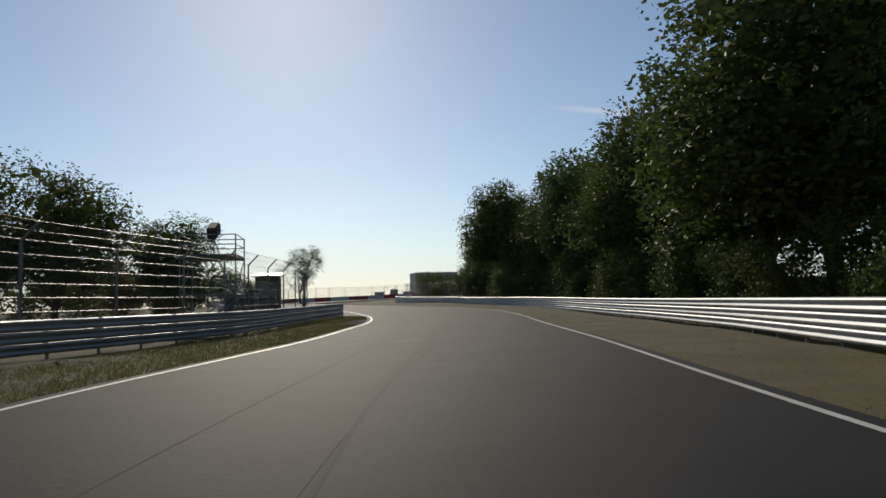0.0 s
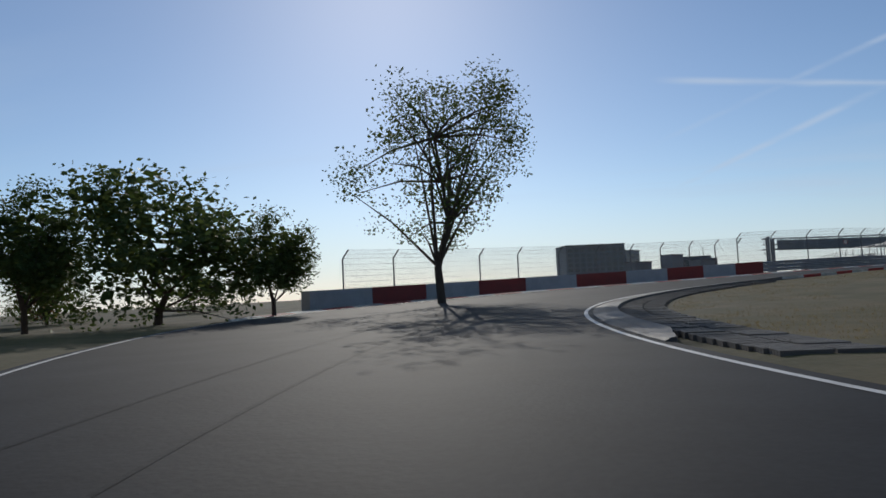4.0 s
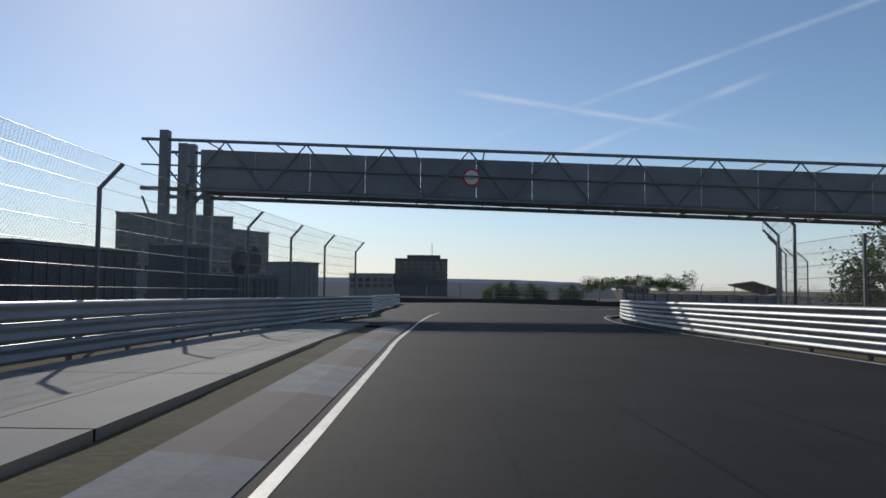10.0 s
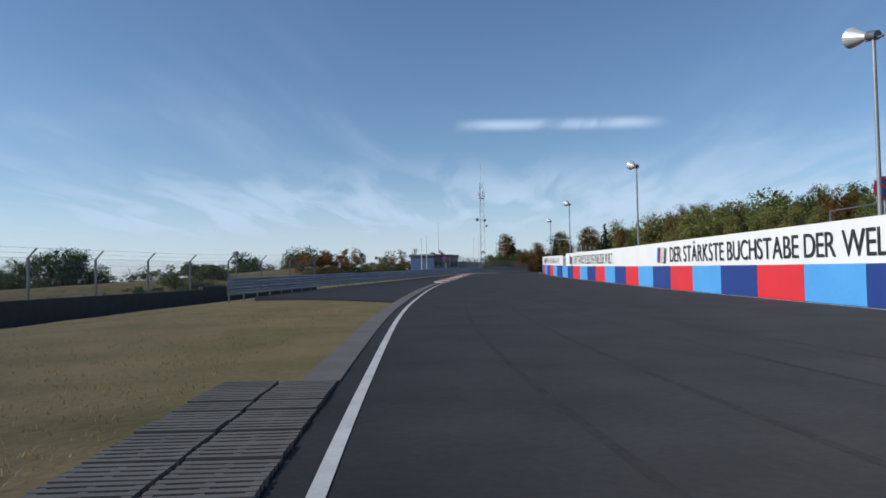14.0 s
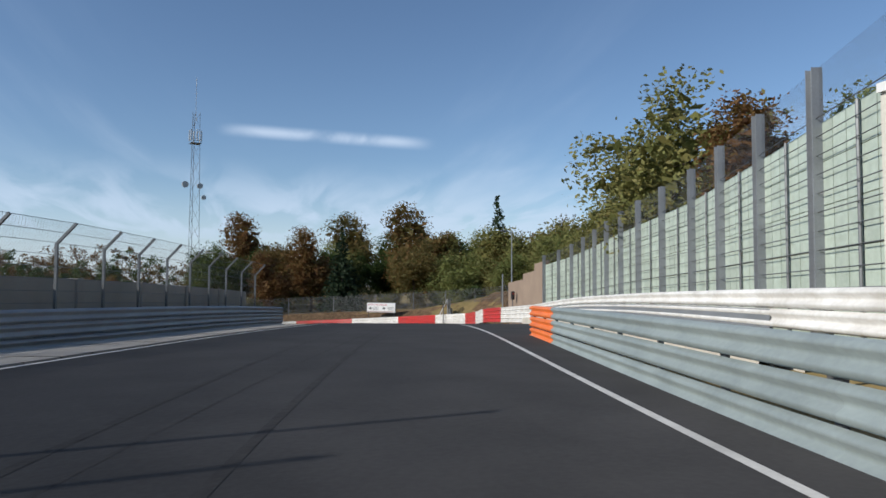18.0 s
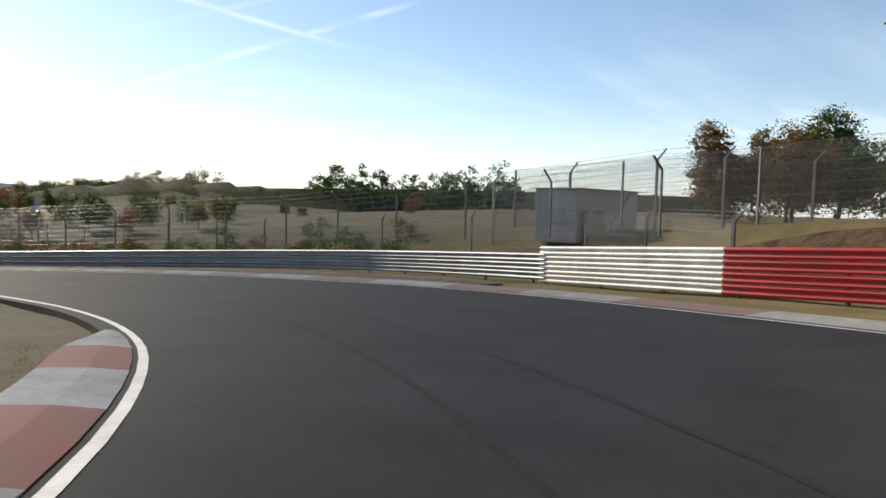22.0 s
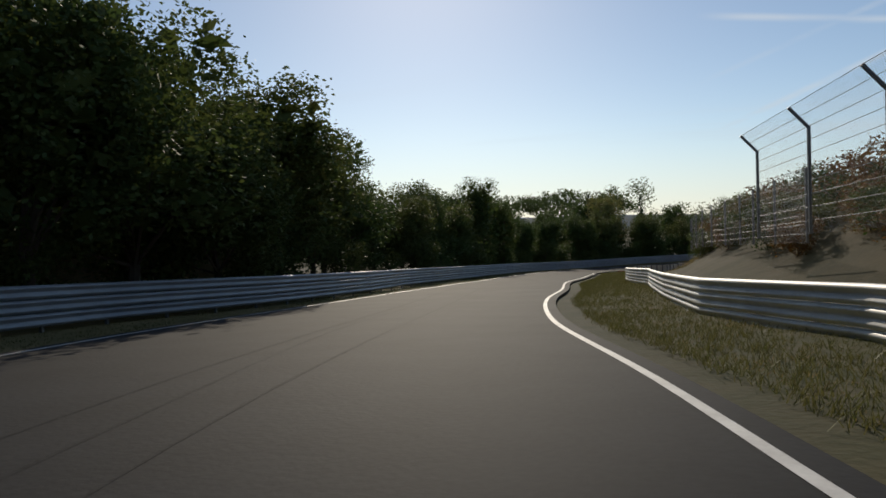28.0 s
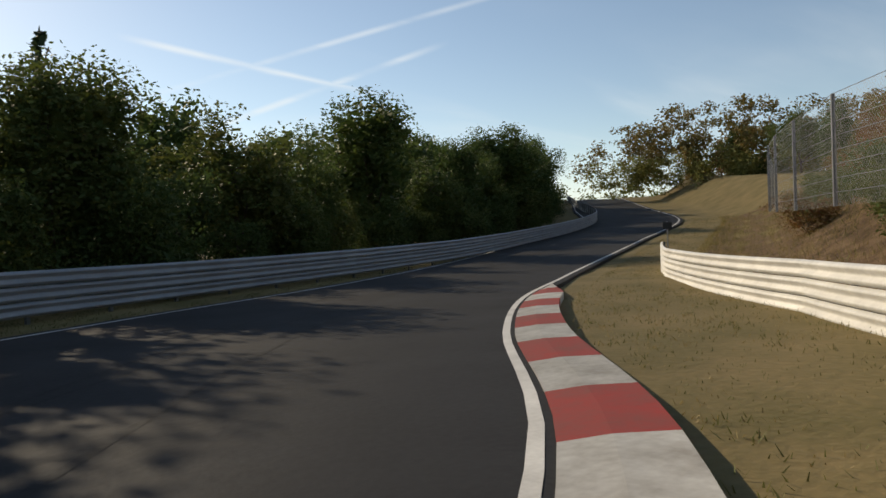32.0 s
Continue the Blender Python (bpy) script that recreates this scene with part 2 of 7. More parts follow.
RED_STEEL = material("red_painted_steel", (0.55, 0.03, 0.028), 0.42, second=(0.40, 0.05, 0.045), scale=4, fine=10, mix=0.5, bump=0.06, spread=0.06)
ORANGE_STEEL = material("orange_painted_steel", (0.75, 0.18, 0.03), 0.45, second=(0.62, 0.14, 0.03), scale=4, fine=10, mix=0.5, bump=0.06)
WALL_WHITE = material("white_board", (0.80, 0.80, 0.78), 0.5, second=(0.70, 0.70, 0.68), scale=10, fine=5, mix=0.7, bump=0.03)
WALL_RED = material("red_block_paint", (0.68, 0.025, 0.035), 0.5, second=(0.58, 0.03, 0.04), scale=8, fine=8, mix=0.7, bump=0.05)
WALL_NAVY = material("navy_block_paint", (0.02, 0.05, 0.24), 0.5, second=(0.015, 0.04, 0.18), scale=8, fine=8, mix=0.7, bump=0.05)
WALL_SKY = material("light_blue_block_paint", (0.10, 0.36, 0.72), 0.5, second=(0.08, 0.30, 0.62), scale=8, fine=8, mix=0.7, bump=0.05)
BLACK = material("black_lettering", (0.02, 0.02, 0.022), 0.5, second=(0.03, 0.03, 0.03), bump=0)
DULL_RED = material("faded_red_block", (0.27, 0.035, 0.03), 0.7, second=(0.19, 0.035, 0.03), scale=5, fine=10, mix=0.8, bump=0.1, spread=0.06)
DULL_WHITE = material("greyed_white_block", (0.42, 0.44, 0.46), 0.7, second=(0.30, 0.31, 0.33), scale=5, fine=10, mix=0.8, bump=0.1, spread=0.06)
RUBBER = material("black_rubber", (0.035, 0.035, 0.037), 0.75, second=(0.05, 0.05, 0.05), scale=3, fine=20, bump=0.2)
BARK = material("bark", (0.10, 0.075, 0.055), 0.95, second=(0.06, 0.045, 0.035), scale=2, fine=14, mix=0.8, bump=0.7, far=0.03)
GREY_BOX = material("grey_cladding", (0.22, 0.235, 0.25), 0.6, second=(0.16, 0.17, 0.185), scale=9, fine=6, mix=0.7, bump=0.05, spread=0.1)
DARK_BOX = material("dark_cladding", (0.075, 0.085, 0.10), 0.6, second=(0.05, 0.055, 0.065), scale=9, fine=6, mix=0.7, bump=0.05)
WOOD = material("weathered_wood", (0.16, 0.13, 0.10), 0.85, second=(0.10, 0.08, 0.06), scale=3, fine=20, bump=0.2)
BLUE_BOX = material("blue_metal", (0.07, 0.13, 0.25), 0.5, second=(0.05, 0.09, 0.18), scale=5, fine=8, bump=0.05)
GREEN_CAR = material("car_paint_white", (0.75, 0.76, 0.76), 0.25, second=(0.7, 0.7, 0.7), bump=0)
TYRE = material("tyre_rubber", (0.025, 0.025, 0.025), 0.8, bump=0.1)
MAGENTA = material("red_lettering", (0.55, 0.05, 0.08), 0.5, second=(0.5, 0.06, 0.08), bump=0)


def leaf_material(name, colours):
    """Leaves whose colour differs from clump to clump and from tree to tree; a little light comes through them."""
    m = bpy.data.materials.new(name)
    m.use_nodes = True
    n, l = m.node_tree.nodes, m.node_tree.links
    b = n["Principled BSDF"]
    geo, info, add = n.new("ShaderNodeNewGeometry"), n.new("ShaderNodeObjectInfo"), n.new("ShaderNodeMath")
    add.operation = "MULTIPLY_ADD"
    l.new(geo.outputs["Random Per Island"], add.inputs[0])
    add.inputs[1].default_value = 0.45
    half = n.new("ShaderNodeMath")
    half.operation = "MULTIPLY"
    half.inputs[1].default_value = 0.55
    l.new(info.outputs["Random"], half.inputs[0])
    l.new(half.outputs[0], add.inputs[2])
    ramp = n.new("ShaderNodeValToRGB")
    while len(ramp.color_ramp.elements) < len(colours):
        ramp.color_ramp.elements.new(0.5)
    for k, c in enumerate(colours):
        ramp.color_ramp.elements[k].position, ramp.color_ramp.elements[k].color = k / (len(colours) - 1), (*c, 1)
    l.new(add.outputs[0], ramp.inputs["Fac"])
    l.new(ramp.outputs["Color"], b.inputs["Base Color"])
    b.inputs["Roughness"].default_value, b.inputs["Specular IOR Level"].default_value = 0.65, 0.25
    thin, both = n.new("ShaderNodeBsdfTranslucent"), n.new("ShaderNodeMixShader")
    l.new(ramp.outputs["Color"], thin.inputs["Color"])
    both.inputs["Fac"].default_value = 0.30
    l.new(b.outputs["BSDF"], both.inputs[1])
    l.new(thin.outputs["BSDF"], both.inputs[2])
    l.new(both.outputs["Shader"], n["Material Output"].inputs["Surface"])
    return m


LEAF_DRY = leaf_material("dry_grass_blades", [(0.12, 0.10, 0.035), (0.22, 0.165, 0.07), (0.30, 0.23, 0.11), (0.16, 0.15, 0.05)])
LEAF_GREEN = leaf_material("green_leaves", [(0.040, 0.070, 0.020), (0.055, 0.090, 0.024), (0.085, 0.110, 0.028), (0.11, 0.115, 0.035)])
LEAF_AUTUMN = leaf_material("autumn_leaves", [(0.085, 0.095, 0.028), (0.14, 0.105, 0.032), (0.17, 0.085, 0.030), (0.12, 0.060, 0.035)])
LEAF_PALE = leaf_material("pale_green_leaves", [(0.10, 0.135, 0.035), (0.15, 0.17, 0.05), (0.20, 0.20, 0.065), (0.22, 0.18, 0.06)])
NEEDLES = leaf_material("spruce_needles", [(0.018, 0.034, 0.015), (0.025, 0.045, 0.02), (0.035, 0.055, 0.02)])


def net_material(name, cell, wire, colour):
    """Woven wire netting: diagonal wires a cell apart, open between them."""
    m = bpy.data.materials.new(name)
    m.use_nodes = True
    n, l = m.node_tree.nodes, m.node_tree.links
    b = n["Principled BSDF"]
    b.inputs["Base Color"].default_value, b.inputs["Roughness"].default_value, b.inputs["Metallic"].default_value = (*colour, 1), 0.5, 0.6
    uv, part = n.new("ShaderNodeUVMap"), n.new("ShaderNodeSeparateXYZ")
    l.new(uv.outputs["UV"], part.inputs[0])
    solid = []
    for sign in ("ADD", "SUBTRACT"):
        s, w, d = (n.new("ShaderNodeMath") for _ in range(3))
        s.operation, w.operation, d.operation = sign, "PINGPONG", "LESS_THAN"
        l.new(part.outputs["X"], s.inputs[0])
        l.new(part.outputs["Y"], s.inputs[1])
        l.new(s.outputs[0], w.inputs[0])
        w.inputs[1].default_value = cell / 2
        l.new(w.outputs[0], d.inputs[0])
        d.inputs[1].default_value = wire
        solid.append(d)
    most, clear, both = n.new("ShaderNodeMath"), n.new("ShaderNodeBsdfTransparent"), n.new("ShaderNodeMixShader")
    most.operation = "MAXIMUM"
    l.new(solid[0].outputs[0], most.inputs[0])
    l.new(solid[1].outputs[0], most.inputs[1])
    l.new(most.outputs[0], both.inputs["Fac"])
    l.new(clear.outputs[0], both.inputs[1])
    l.new(b.outputs[0], both.inputs[2])
    l.new(both.outputs[0], n["Material Output"].inputs["Surface"])
    return m


NET = net_material("wire_netting", 0.10, 0.0035, (0.25, 0.26, 0.27))
FINE_NET = net_material("fine_wire_netting", 0.07, 0.0035, (0.13, 0.135, 0.14))

# ---- the line of the track: knots of the carriageway's reference line, 1.17 m over the road ----
LINE_XY = [(0.0, 0.0), (-2.6, 34.5), (-8.4, 62.9), (-18.1, 88.4), (-25.7, 112.9), (-25.7, 137.1), (-14.8, 157.5), (4.3, 174.9), (22.1, 195.4), (32.6, 223.6), (37.2, 253.8), (43.7, 281.6), (59.5, 302.7), (81.8, 316.4), (109.5, 323.2), (142.8, 325.3), (177.9, 324.1), (212.9, 320.7), (245.1, 314.8), (273.6, 307.2), (298.0, 301.5), (318.8, 303.3), (334.5, 315.2), (341.0, 333.5), (338.9, 352.9), (331.3, 372.0), (319.9, 389.8), (308.4, 408.1), (299.8, 428.0), (296.0, 449.5), (294.0, 470.7), (297.1, 492.1), (306.5, 511.5), (321.0, 528.0), (340.0, 541.0), (359.0, 553.0), (374.0, 570.0)]
LINE_Z = [0.0, 0.2, 0.7, 1.3, 1.9, 2.3, 2.9, 3.6, 3.8, 3.9, 3.7, 3.3, 2.9, 2.6, 2.3, 2.3, 2.5, 2.9, 2.8, 2.1, 0.6, -1.3, -3.1, -4.6, -5.8, -7.0, -8.1, -9.2, -10.2, -11.2, -12.1, -13.0, -13.8, -13.9, -13.0, -11.3, -9.3]
OVER = 1.17


def line_points():
    knots = np.column_stack([np.array(LINE_XY), np.array(LINE_Z) - OVER])
    step = knots[1] - knots[0]
    last = knots[-1] - knots[-2]
    knots = np.concatenate([[knots[0] - k * step for k in (4, 3, 2, 1)], knots, [knots[-1] + k * last for k in (1, 2, 3)]])
    out = []
    for i in range(1, len(knots) - 2):
        a, b, c, d = knots[i - 1 : i + 3]
        for u in np.arange(24) / 24:
            out.append(0.5 * (2 * b + (c - a) * u + (2 * a - 5 * b + 4 * c - d) * u * u + (3 * b - a - 3 * c + d) * u**3))
    return np.array(out)


LINE = line_points()
RUN = np.concatenate([[0], np.cumsum(np.hypot(*np.diff(LINE[:, :2], axis=0).T))])
RUN -= RUN[int(np.argmin(np.hypot(LINE[:, 0], LINE[:, 1])))]
TANGENT = np.gradient(LINE[:, :2], axis=0)
TANGENT /= np.hypot(*TANGENT.T)[:, None]


def at(s, d=0.0, h=0.0):
    """The place s metres along the track, d metres to its left, h metres over the road."""
    x, y, z = (np.interp(s, RUN, LINE[:, k]) for k in range(3))
    tx, ty = np.interp(s, RUN, TANGENT[:, 0]), np.interp(s, RUN, TANGENT[:, 1])
    n = math.hypot(tx, ty)
    return Vector((x - ty / n * d, y + tx / n * d, z + h))


def heading(s):
    """The track's direction there, in degrees from +x."""
    return math.degrees(math.atan2(np.interp(s, RUN, TANGENT[:, 1]), np.interp(s, RUN, TANGENT[:, 0])))


def table(*pairs):
    xs, ys = zip(*pairs)
    return lambda s: float(np.interp(s, xs, ys))


def curve(*pairs):
    """Like table(), but rounded through its points, with no corners."""
    xs, ys = (np.array(v, dtype=float) for v in zip(*pairs))
    slope = np.diff(ys) / np.diff(xs)
    wide = np.diff(xs)
    tang = np.concatenate([[slope[0]], (slope[:-1] * wide[1:] + slope[1:] * wide[:-1]) / (wide[:-1] + wide[1:]), [slope[-1]]])

    def f(s):
        if s <= xs[0]:
            return float(ys[0])
        if s >= xs[-1]:
            return float(ys[-1])
        i = int(np.searchsorted(xs, s, side="right")) - 1
        u = (s - xs[i]) / wide[i]
        return float((1 + 2 * u) * (1 - u) ** 2 * ys[i] + u * (1 - u) ** 2 * wide[i] * tang[i] + u * u * (3 - 2 * u) * ys[i + 1] + u * u * (u - 1) * wide[i] * tang[i + 1])
    return f


def shifted(f, by):
    return lambda s: f(s) + by


LEFT_LINE = curve((-90, 4.4), (0, 4.9), (10, 4.9), (16, 4.2), (23, 3.3), (32, 2.4), (41, 1.1), (51, 0.3), (60, 0.15), (75, -0.3), (89, -0.6), (100, 0.0), (108, 1.2), (118, 4.0), (130, 9.0), (142, 13.3), (150, 14.2), (158, 13.3), (165, 11.2), (175, 8.1), (186, 5.3), (197, 3.5), (210, 2.0), (219, 1.6), (235, 1.3), (254, 1.5), (270, 1.2), (285, 1.3), (294, 1.7), (303, 2.7), (310, 4.6), (318, 7.8))
LEFT_LINE_2 = curve((326, 14.5), (332, 8.0), (341, 5.6), (348, 4.4), (353, 3.6), (358, 2.8), (365, 2.1), (372, 1.1), (384, 0.5), (395, 0.5), (411, 1.1), (425, 1.7), (442, 2.7), (483, 5.1), (495, 6.4), (508, 7.2), (526, 7.0), (540, 6.4), (554, 5.9), (567, 5.6), (579, 5.2), (590, 3.9), (599, 3.0), (607, 2.1), (615, 1.6), (622, 1.6), (629, 2.2), (643, 4.7), (656, 5.7), (666, 5.9), (680, 5.7), (692, 4.3), (702, 3.7), (722, 5.8), (735, 7.0), (747, 7.0), (756, 6.4), (764, 5.2), (773, 3.7), (783, 2.0), (793, 1.5), (803, 2.3), (811, 3.5), (819, 5.8), (833, 8.0), (845, 7.3), (852, 6.3), (880, 7.5), (960, 5.3))
RIGHT_LINE = curve((-90, -3.4), (6, -4.0), (18, -5.4), (32, -7.0), (48, -9.9), (60, -11.8), (72, -13.0), (82, -13.0), (92, -10.7), (102, -8.2), (113, -5.6), (124, -3.2), (134, -1.9), (146, -0.9), (160, -0.9), (170, -1.7), (178, -2.4), (185, -3.3), (194, -5.2), (204, -7.6), (212, -8.7), (220, -9.3), (232, -9.4), (244, -8.7), (260, -8.9), (276, -8.5), (291, -7.5), (298, -7.0), (309, -4.9), (315, -3.3), (321, -1.8), (327, -1.5), (333, -2.6), (339, -3.6), (346, -5.2), (352, -7.1), (364, -9.1), (378, -10.4), (392, -11.3), (407, -11.7), (423, -11.1), (440, -10.1), (460, -7.8), (482, -5.0), (497, -3.7), (510, -3.1), (531, -2.3), (547, -1.6), (560, -1.0), (574, -0.7), (581, -1.4), (591, -3.9), (600, -6.9), (608, -9.4), (614, -10.9), (621, -10.6), (629, -8.4), (639, -6.5), (647, -4.5), (655, -3.0), (665, -1.5), (676, -0.9), (690, -1.3), (705, -2.4), (718, -2.4), (730, -1.5), (740, -1.5), (750, -2.4), (758, -2.3), (766, -2.8), (774, -4.1), (785, -4.9), (797, -5.2), (806, -4.1), (811, -3.2), (816, -1.4), (826, 0.1), (832, 0.1), (836, -0.4), (841, -0.2), (847, -0.2), (853, -0.7), (875, -0.7), (960, -3.5))


# ---- meshes ----
def link_mesh(name, verts, faces, mat, parent=None, uvs=None, smooth=False, mats=None, which=None):
    me = bpy.data.meshes.new(name)
    me.from_pydata([tuple(v) for v in verts], [], faces)
    for m in mats or [mat]:
        me.materials.append(m)
    if which is not None:
        me.polygons.foreach_set("material_index", which)
    if uvs is not None:
        layer = me.uv_layers.new(name="UVMap")
        flat = np.array([uvs[i] for f in faces for i in f], dtype=np.float32).ravel()
        layer.data.foreach_set("uv", flat)
    if smooth:
        me.polygons.foreach_set("use_smooth", [True] * len(me.polygons))
    me.update()
    ob = new(name, me)
    if parent is not None:
        ob.parent = parent
    return ob


def part(name, bm, mat, parent, label=""):
    me = bpy.data.meshes.new(name)
    bmesh.ops.recalc_face_normals(bm, faces=bm.faces)
    bm.to_mesh(me)
    bm.free()
    me.materials.append(mat)
    ob = new(name, me)
    if parent is not None:
        ob.parent = parent
    if label:
        ob["label"] = label
    return ob


def share(name, me, parent, m, label=""):
    """One more object on the same mesh, placed under its thing."""
    ob = new(name, me)
    ob.parent = parent
    ob.matrix_basis = m
    if label:
        ob["label"] = label
    return ob


def box(bm, size, m=Matrix(), bevel=0.0):
    got = bmesh.ops.create_cube(bm, size=1.0, matrix=m @ Matrix.Diagonal((*size, 1)))
    if bevel:
        edges = list({e for v in got["verts"] for e in v.link_edges})
        bmesh.ops.bevel(bm, geom=edges, offset=bevel, segments=1, affect="EDGES")


def rod(bm, a, b, r0, r1=None, sides=8):
    """A round bar from a to b."""
    a, b = Vector(a), Vector(b)
    way = b - a
    if way.length < 1e-6:
        return
    m = Matrix.Translation((a + b) / 2) @ way.to_track_quat("Z", "Y").to_matrix().to_4x4()
    bmesh.ops.create_cone(bm, cap_ends=True, segments=sides, radius1=r0, radius2=r0 if r1 is None else r1, depth=way.length, matrix=m)


def beam_between(bm, a, b, w, h):
    """A square bar from a to b."""
    a, b = Vector(a), Vector(b)
    way = b - a
    m = Matrix.Translation((a + b) / 2) @ way.to_track_quat("X", "Z").to_matrix().to_4x4()
    bmesh.ops.create_cube(bm, size=1.0, matrix=m @ Matrix.Diagonal((way.length, w, h, 1)))


def empty(name, place=(0, 0, 0), turn=0.0, label="", category="", group="", kind=""):
    ob = new(name)
    ob.matrix_basis = Matrix.Translation(place) @ Matrix.Rotation(radians(turn), 4, "Z")
    return tagged(ob, label, category, group, kind)


def steps(s0, s1, step):
    n = max(1, int(round((s1 - s0) / step)))
    return [s0 + (s1 - s0) * k / n for k in range(n + 1)]


def strip(name, s0, s1, left, right, h, mat, step=2.0, skirt=0.0, cols=1, parent=None, rise=None):
    """A band of surface along the track between two offsets, with edges that go down by skirt."""
    verts, faces, across = [], [], cols + 1 + (2 if skirt else 0)
    ss = steps(s0, s1, step)
    for s in ss:
        a, b = left(s), right(s)
        row = [at(s, a + (b - a) * k / cols, h + (rise(s, k / cols) if rise else 0)) for k in range(cols + 1)]
        if skirt:
            row = [row[0] - Vector((0, 0, skirt))] + row + [row[-1] - Vector((0, 0, skirt))]
        verts += row
    for i in range(len(ss) - 1):
        for k in range(across - 1):
            o = i * across + k
            faces.append((o, o + 1, o + across + 1, o + across)[::-1])
    return link_mesh(name, verts, faces, mat, parent)


# ---- ground ----
def ground_height(x, y):
    """Heights of the open ground over x, y: it follows the road and rises in banks beside it."""
    pts, run, tan = LINE[::2], RUN[::2], TANGENT[::2]
    left_s = np.array([LEFT_LINE(v) if v < 318 else LEFT_LINE_2(v) for v in run])
    right_s = np.array([RIGHT_LINE(v) for v in run])
    z = np.zeros(len(x))
    for a in range(0, len(x), 4000):
        b = slice(a, a + 4000)
        dx, dy = x[b, None] - pts[None, :, 0], y[b, None] - pts[None, :, 1]
        d2 = dx * dx + dy * dy + 4.0
        w = 1.0 / d2**2
        base = (w * pts[None, :, 2]).sum(1) / w.sum(1)
        near = d2.argmin(1)
        i = np.arange(len(near))
        s = run[near] + tan[near, 0] * dx[i, near] + tan[near, 1] * dy[i, near]
        side = tan[near, 0] * dy[i, near] - tan[near, 1] * dx[i, near]
        off = np.sqrt(d2[i, near] - 4.0 + 1e-9)
        d = off * np.sign(side)
        blend = np.clip((off - 14.0) / 22.0, 0, 1)
        base = base * blend + np.interp(s, RUN, LINE[:, 2]) * (1 - blend)
        lift = np.full(len(d), -0.07)
        inside = np.minimum(left_s[near] - d, d - right_s[near])
        lift -= 0.16 * np.clip(inside / 2.0 + 0.5, 0, 1)
        for s0, s1, way, start, dist, up in BANKS:
            wide = max(12.0, 0.5 * dist)
            fade = np.clip(np.minimum((s - s0) / wide, (s1 - s) / wide), 0, 1)
            out = np.clip((d * way - start) / dist, 0, 1)
            lift += fade * up * out * out * (3 - 2 * out)
        far = np.clip((off - 120) / 500, 0, 1)
        z[b] = base * (1 - far) + far * (-14.0) + lift
    return z


# stretch, side, offset where the slope begins, its width, its height
BANKS = [
    (330, 500, 1, 6, 26, -1.7), (-60, 110, -1, 12, 25, 2.0), (195, 300, -1, 13, 20, 1.5), (340, 560, -1, 14, 25, 4.5),
    (540, 612, -1, 11, 8, 2.2), (548, 606, -1, 16, 22, 5.5), (588, 650, -1, 17.6, 4.5, 2.3), (640, 700, -1, 15, 9, 2.2), (640, 720, -1, 26, 60, 2.2),
    (690, 760, -1, 6.5, 9, 3.6), (740, 812, -1, 10.2, 8, 3.6), (800, 842, -1, 9.6, 6, 3.0), (826, 960, -1, 6.2, 8, 3.6), (700, 960, -1, 20, 70, 7.0), (640, 960, 1, 14, 30, 1.0), (690, 800, 1, 13.0, 20, 10.5), (690, 800, 1, 42, 30, -10.5),
]


def build_ground():
    step = 2.5
    xs, ys = np.arange(-150, 530.1, step), np.arange(-150, 680.1, step)
    gx, gy = np.meshgrid(xs, ys, indexing="ij")
    gz = ground_height(gx.ravel(), gy.ravel()).reshape(gx.shape)
    rough = np.random.default_rng(3).normal(0, 0.02, gx.shape)
    gz = gz + rough
    ring = 8
    lo = np.array([xs[0], ys[0]])
    hi = np.array([xs[-1], ys[-1]])
    nx, ny = len(xs), len(ys)
    verts = np.column_stack([gx.ravel(), gy.ravel(), gz.ravel()]).tolist()
    faces = []
    for i in range(nx - 1):
        o = i * ny
        faces += [(o + j, o + ny + j, o + ny + j + 1, o + j + 1) for j in range(ny - 1)]
    edge = [i * ny for i in range(nx)] + [(nx - 1) * ny + j for j in range(1, ny)] + [i * ny + ny - 1 for i in range(nx - 2, -1, -1)] + [j for j in range(ny - 2, 0, -1)]
    last = edge
    mid = (lo + hi) / 2
    for k, (grow, z) in enumerate([(1.5, -12.0), (2.5, -16.0), (5.0, -20.0), (12.0, -30.0)]):
        now = []
        for e in edge:
            v = verts[e]
            now.append(len(verts))
            verts.append([mid[0] + (v[0] - mid[0]) * grow, mid[1] + (v[1] - mid[1]) * grow, z])
        n = len(edge)
        faces += [(last[i], now[i], now[(i + 1) % n], last[(i + 1) % n]) for i in range(n)]
        last = now
    ob = link_mesh("ground", verts, faces, GRASS, smooth=True)
    # moister verges where the grass is still green
    lush = np.zeros(gx.shape)
    for s0, s1, d0, d1 in ((-5, 62, 3.5, 9.0), (738, 820, -9.5, -2.5), (770, 832, 3.0, 9.0)):
        for s in np.arange(s0, s1, 0.7):
            for d in np.arange(d0, d1, 0.6):
                q = at(s, d, 0)
                lush[int(round((q[0] - xs[0]) / step)), int(round((q[1] - ys[0]) / step))] = 1.0
    for _ in range(2):
        lush = (lush * 2 + np.roll(lush, 1, 0) + np.roll(lush, -1, 0) + np.roll(lush, 1, 1) + np.roll(lush, -1, 1)) / 6
    lush = lush * np.random.default_rng(8).uniform(0.55, 1.0, lush.shape)
    values = np.zeros(len(verts), dtype=np.float32)
    values[:lush.size] = lush.ravel()
    ob.data.attributes.new("lush", "FLOAT", "POINT").data.foreach_set("value", values)
    tagged(ob, "dry yellow and green grass beside the race track", "grass", kind="structure")
    return ob


build_ground()
GROUND_CACHE = {}


def ground_at(x, y):
    return float(ground_height(np.array([x]), np.array([y]))[0])


def on_ground(s, d, h=0.0):
    p = at(s, d)
    return Vector((p.x, p.y, ground_at(p.x, p.y) + h))


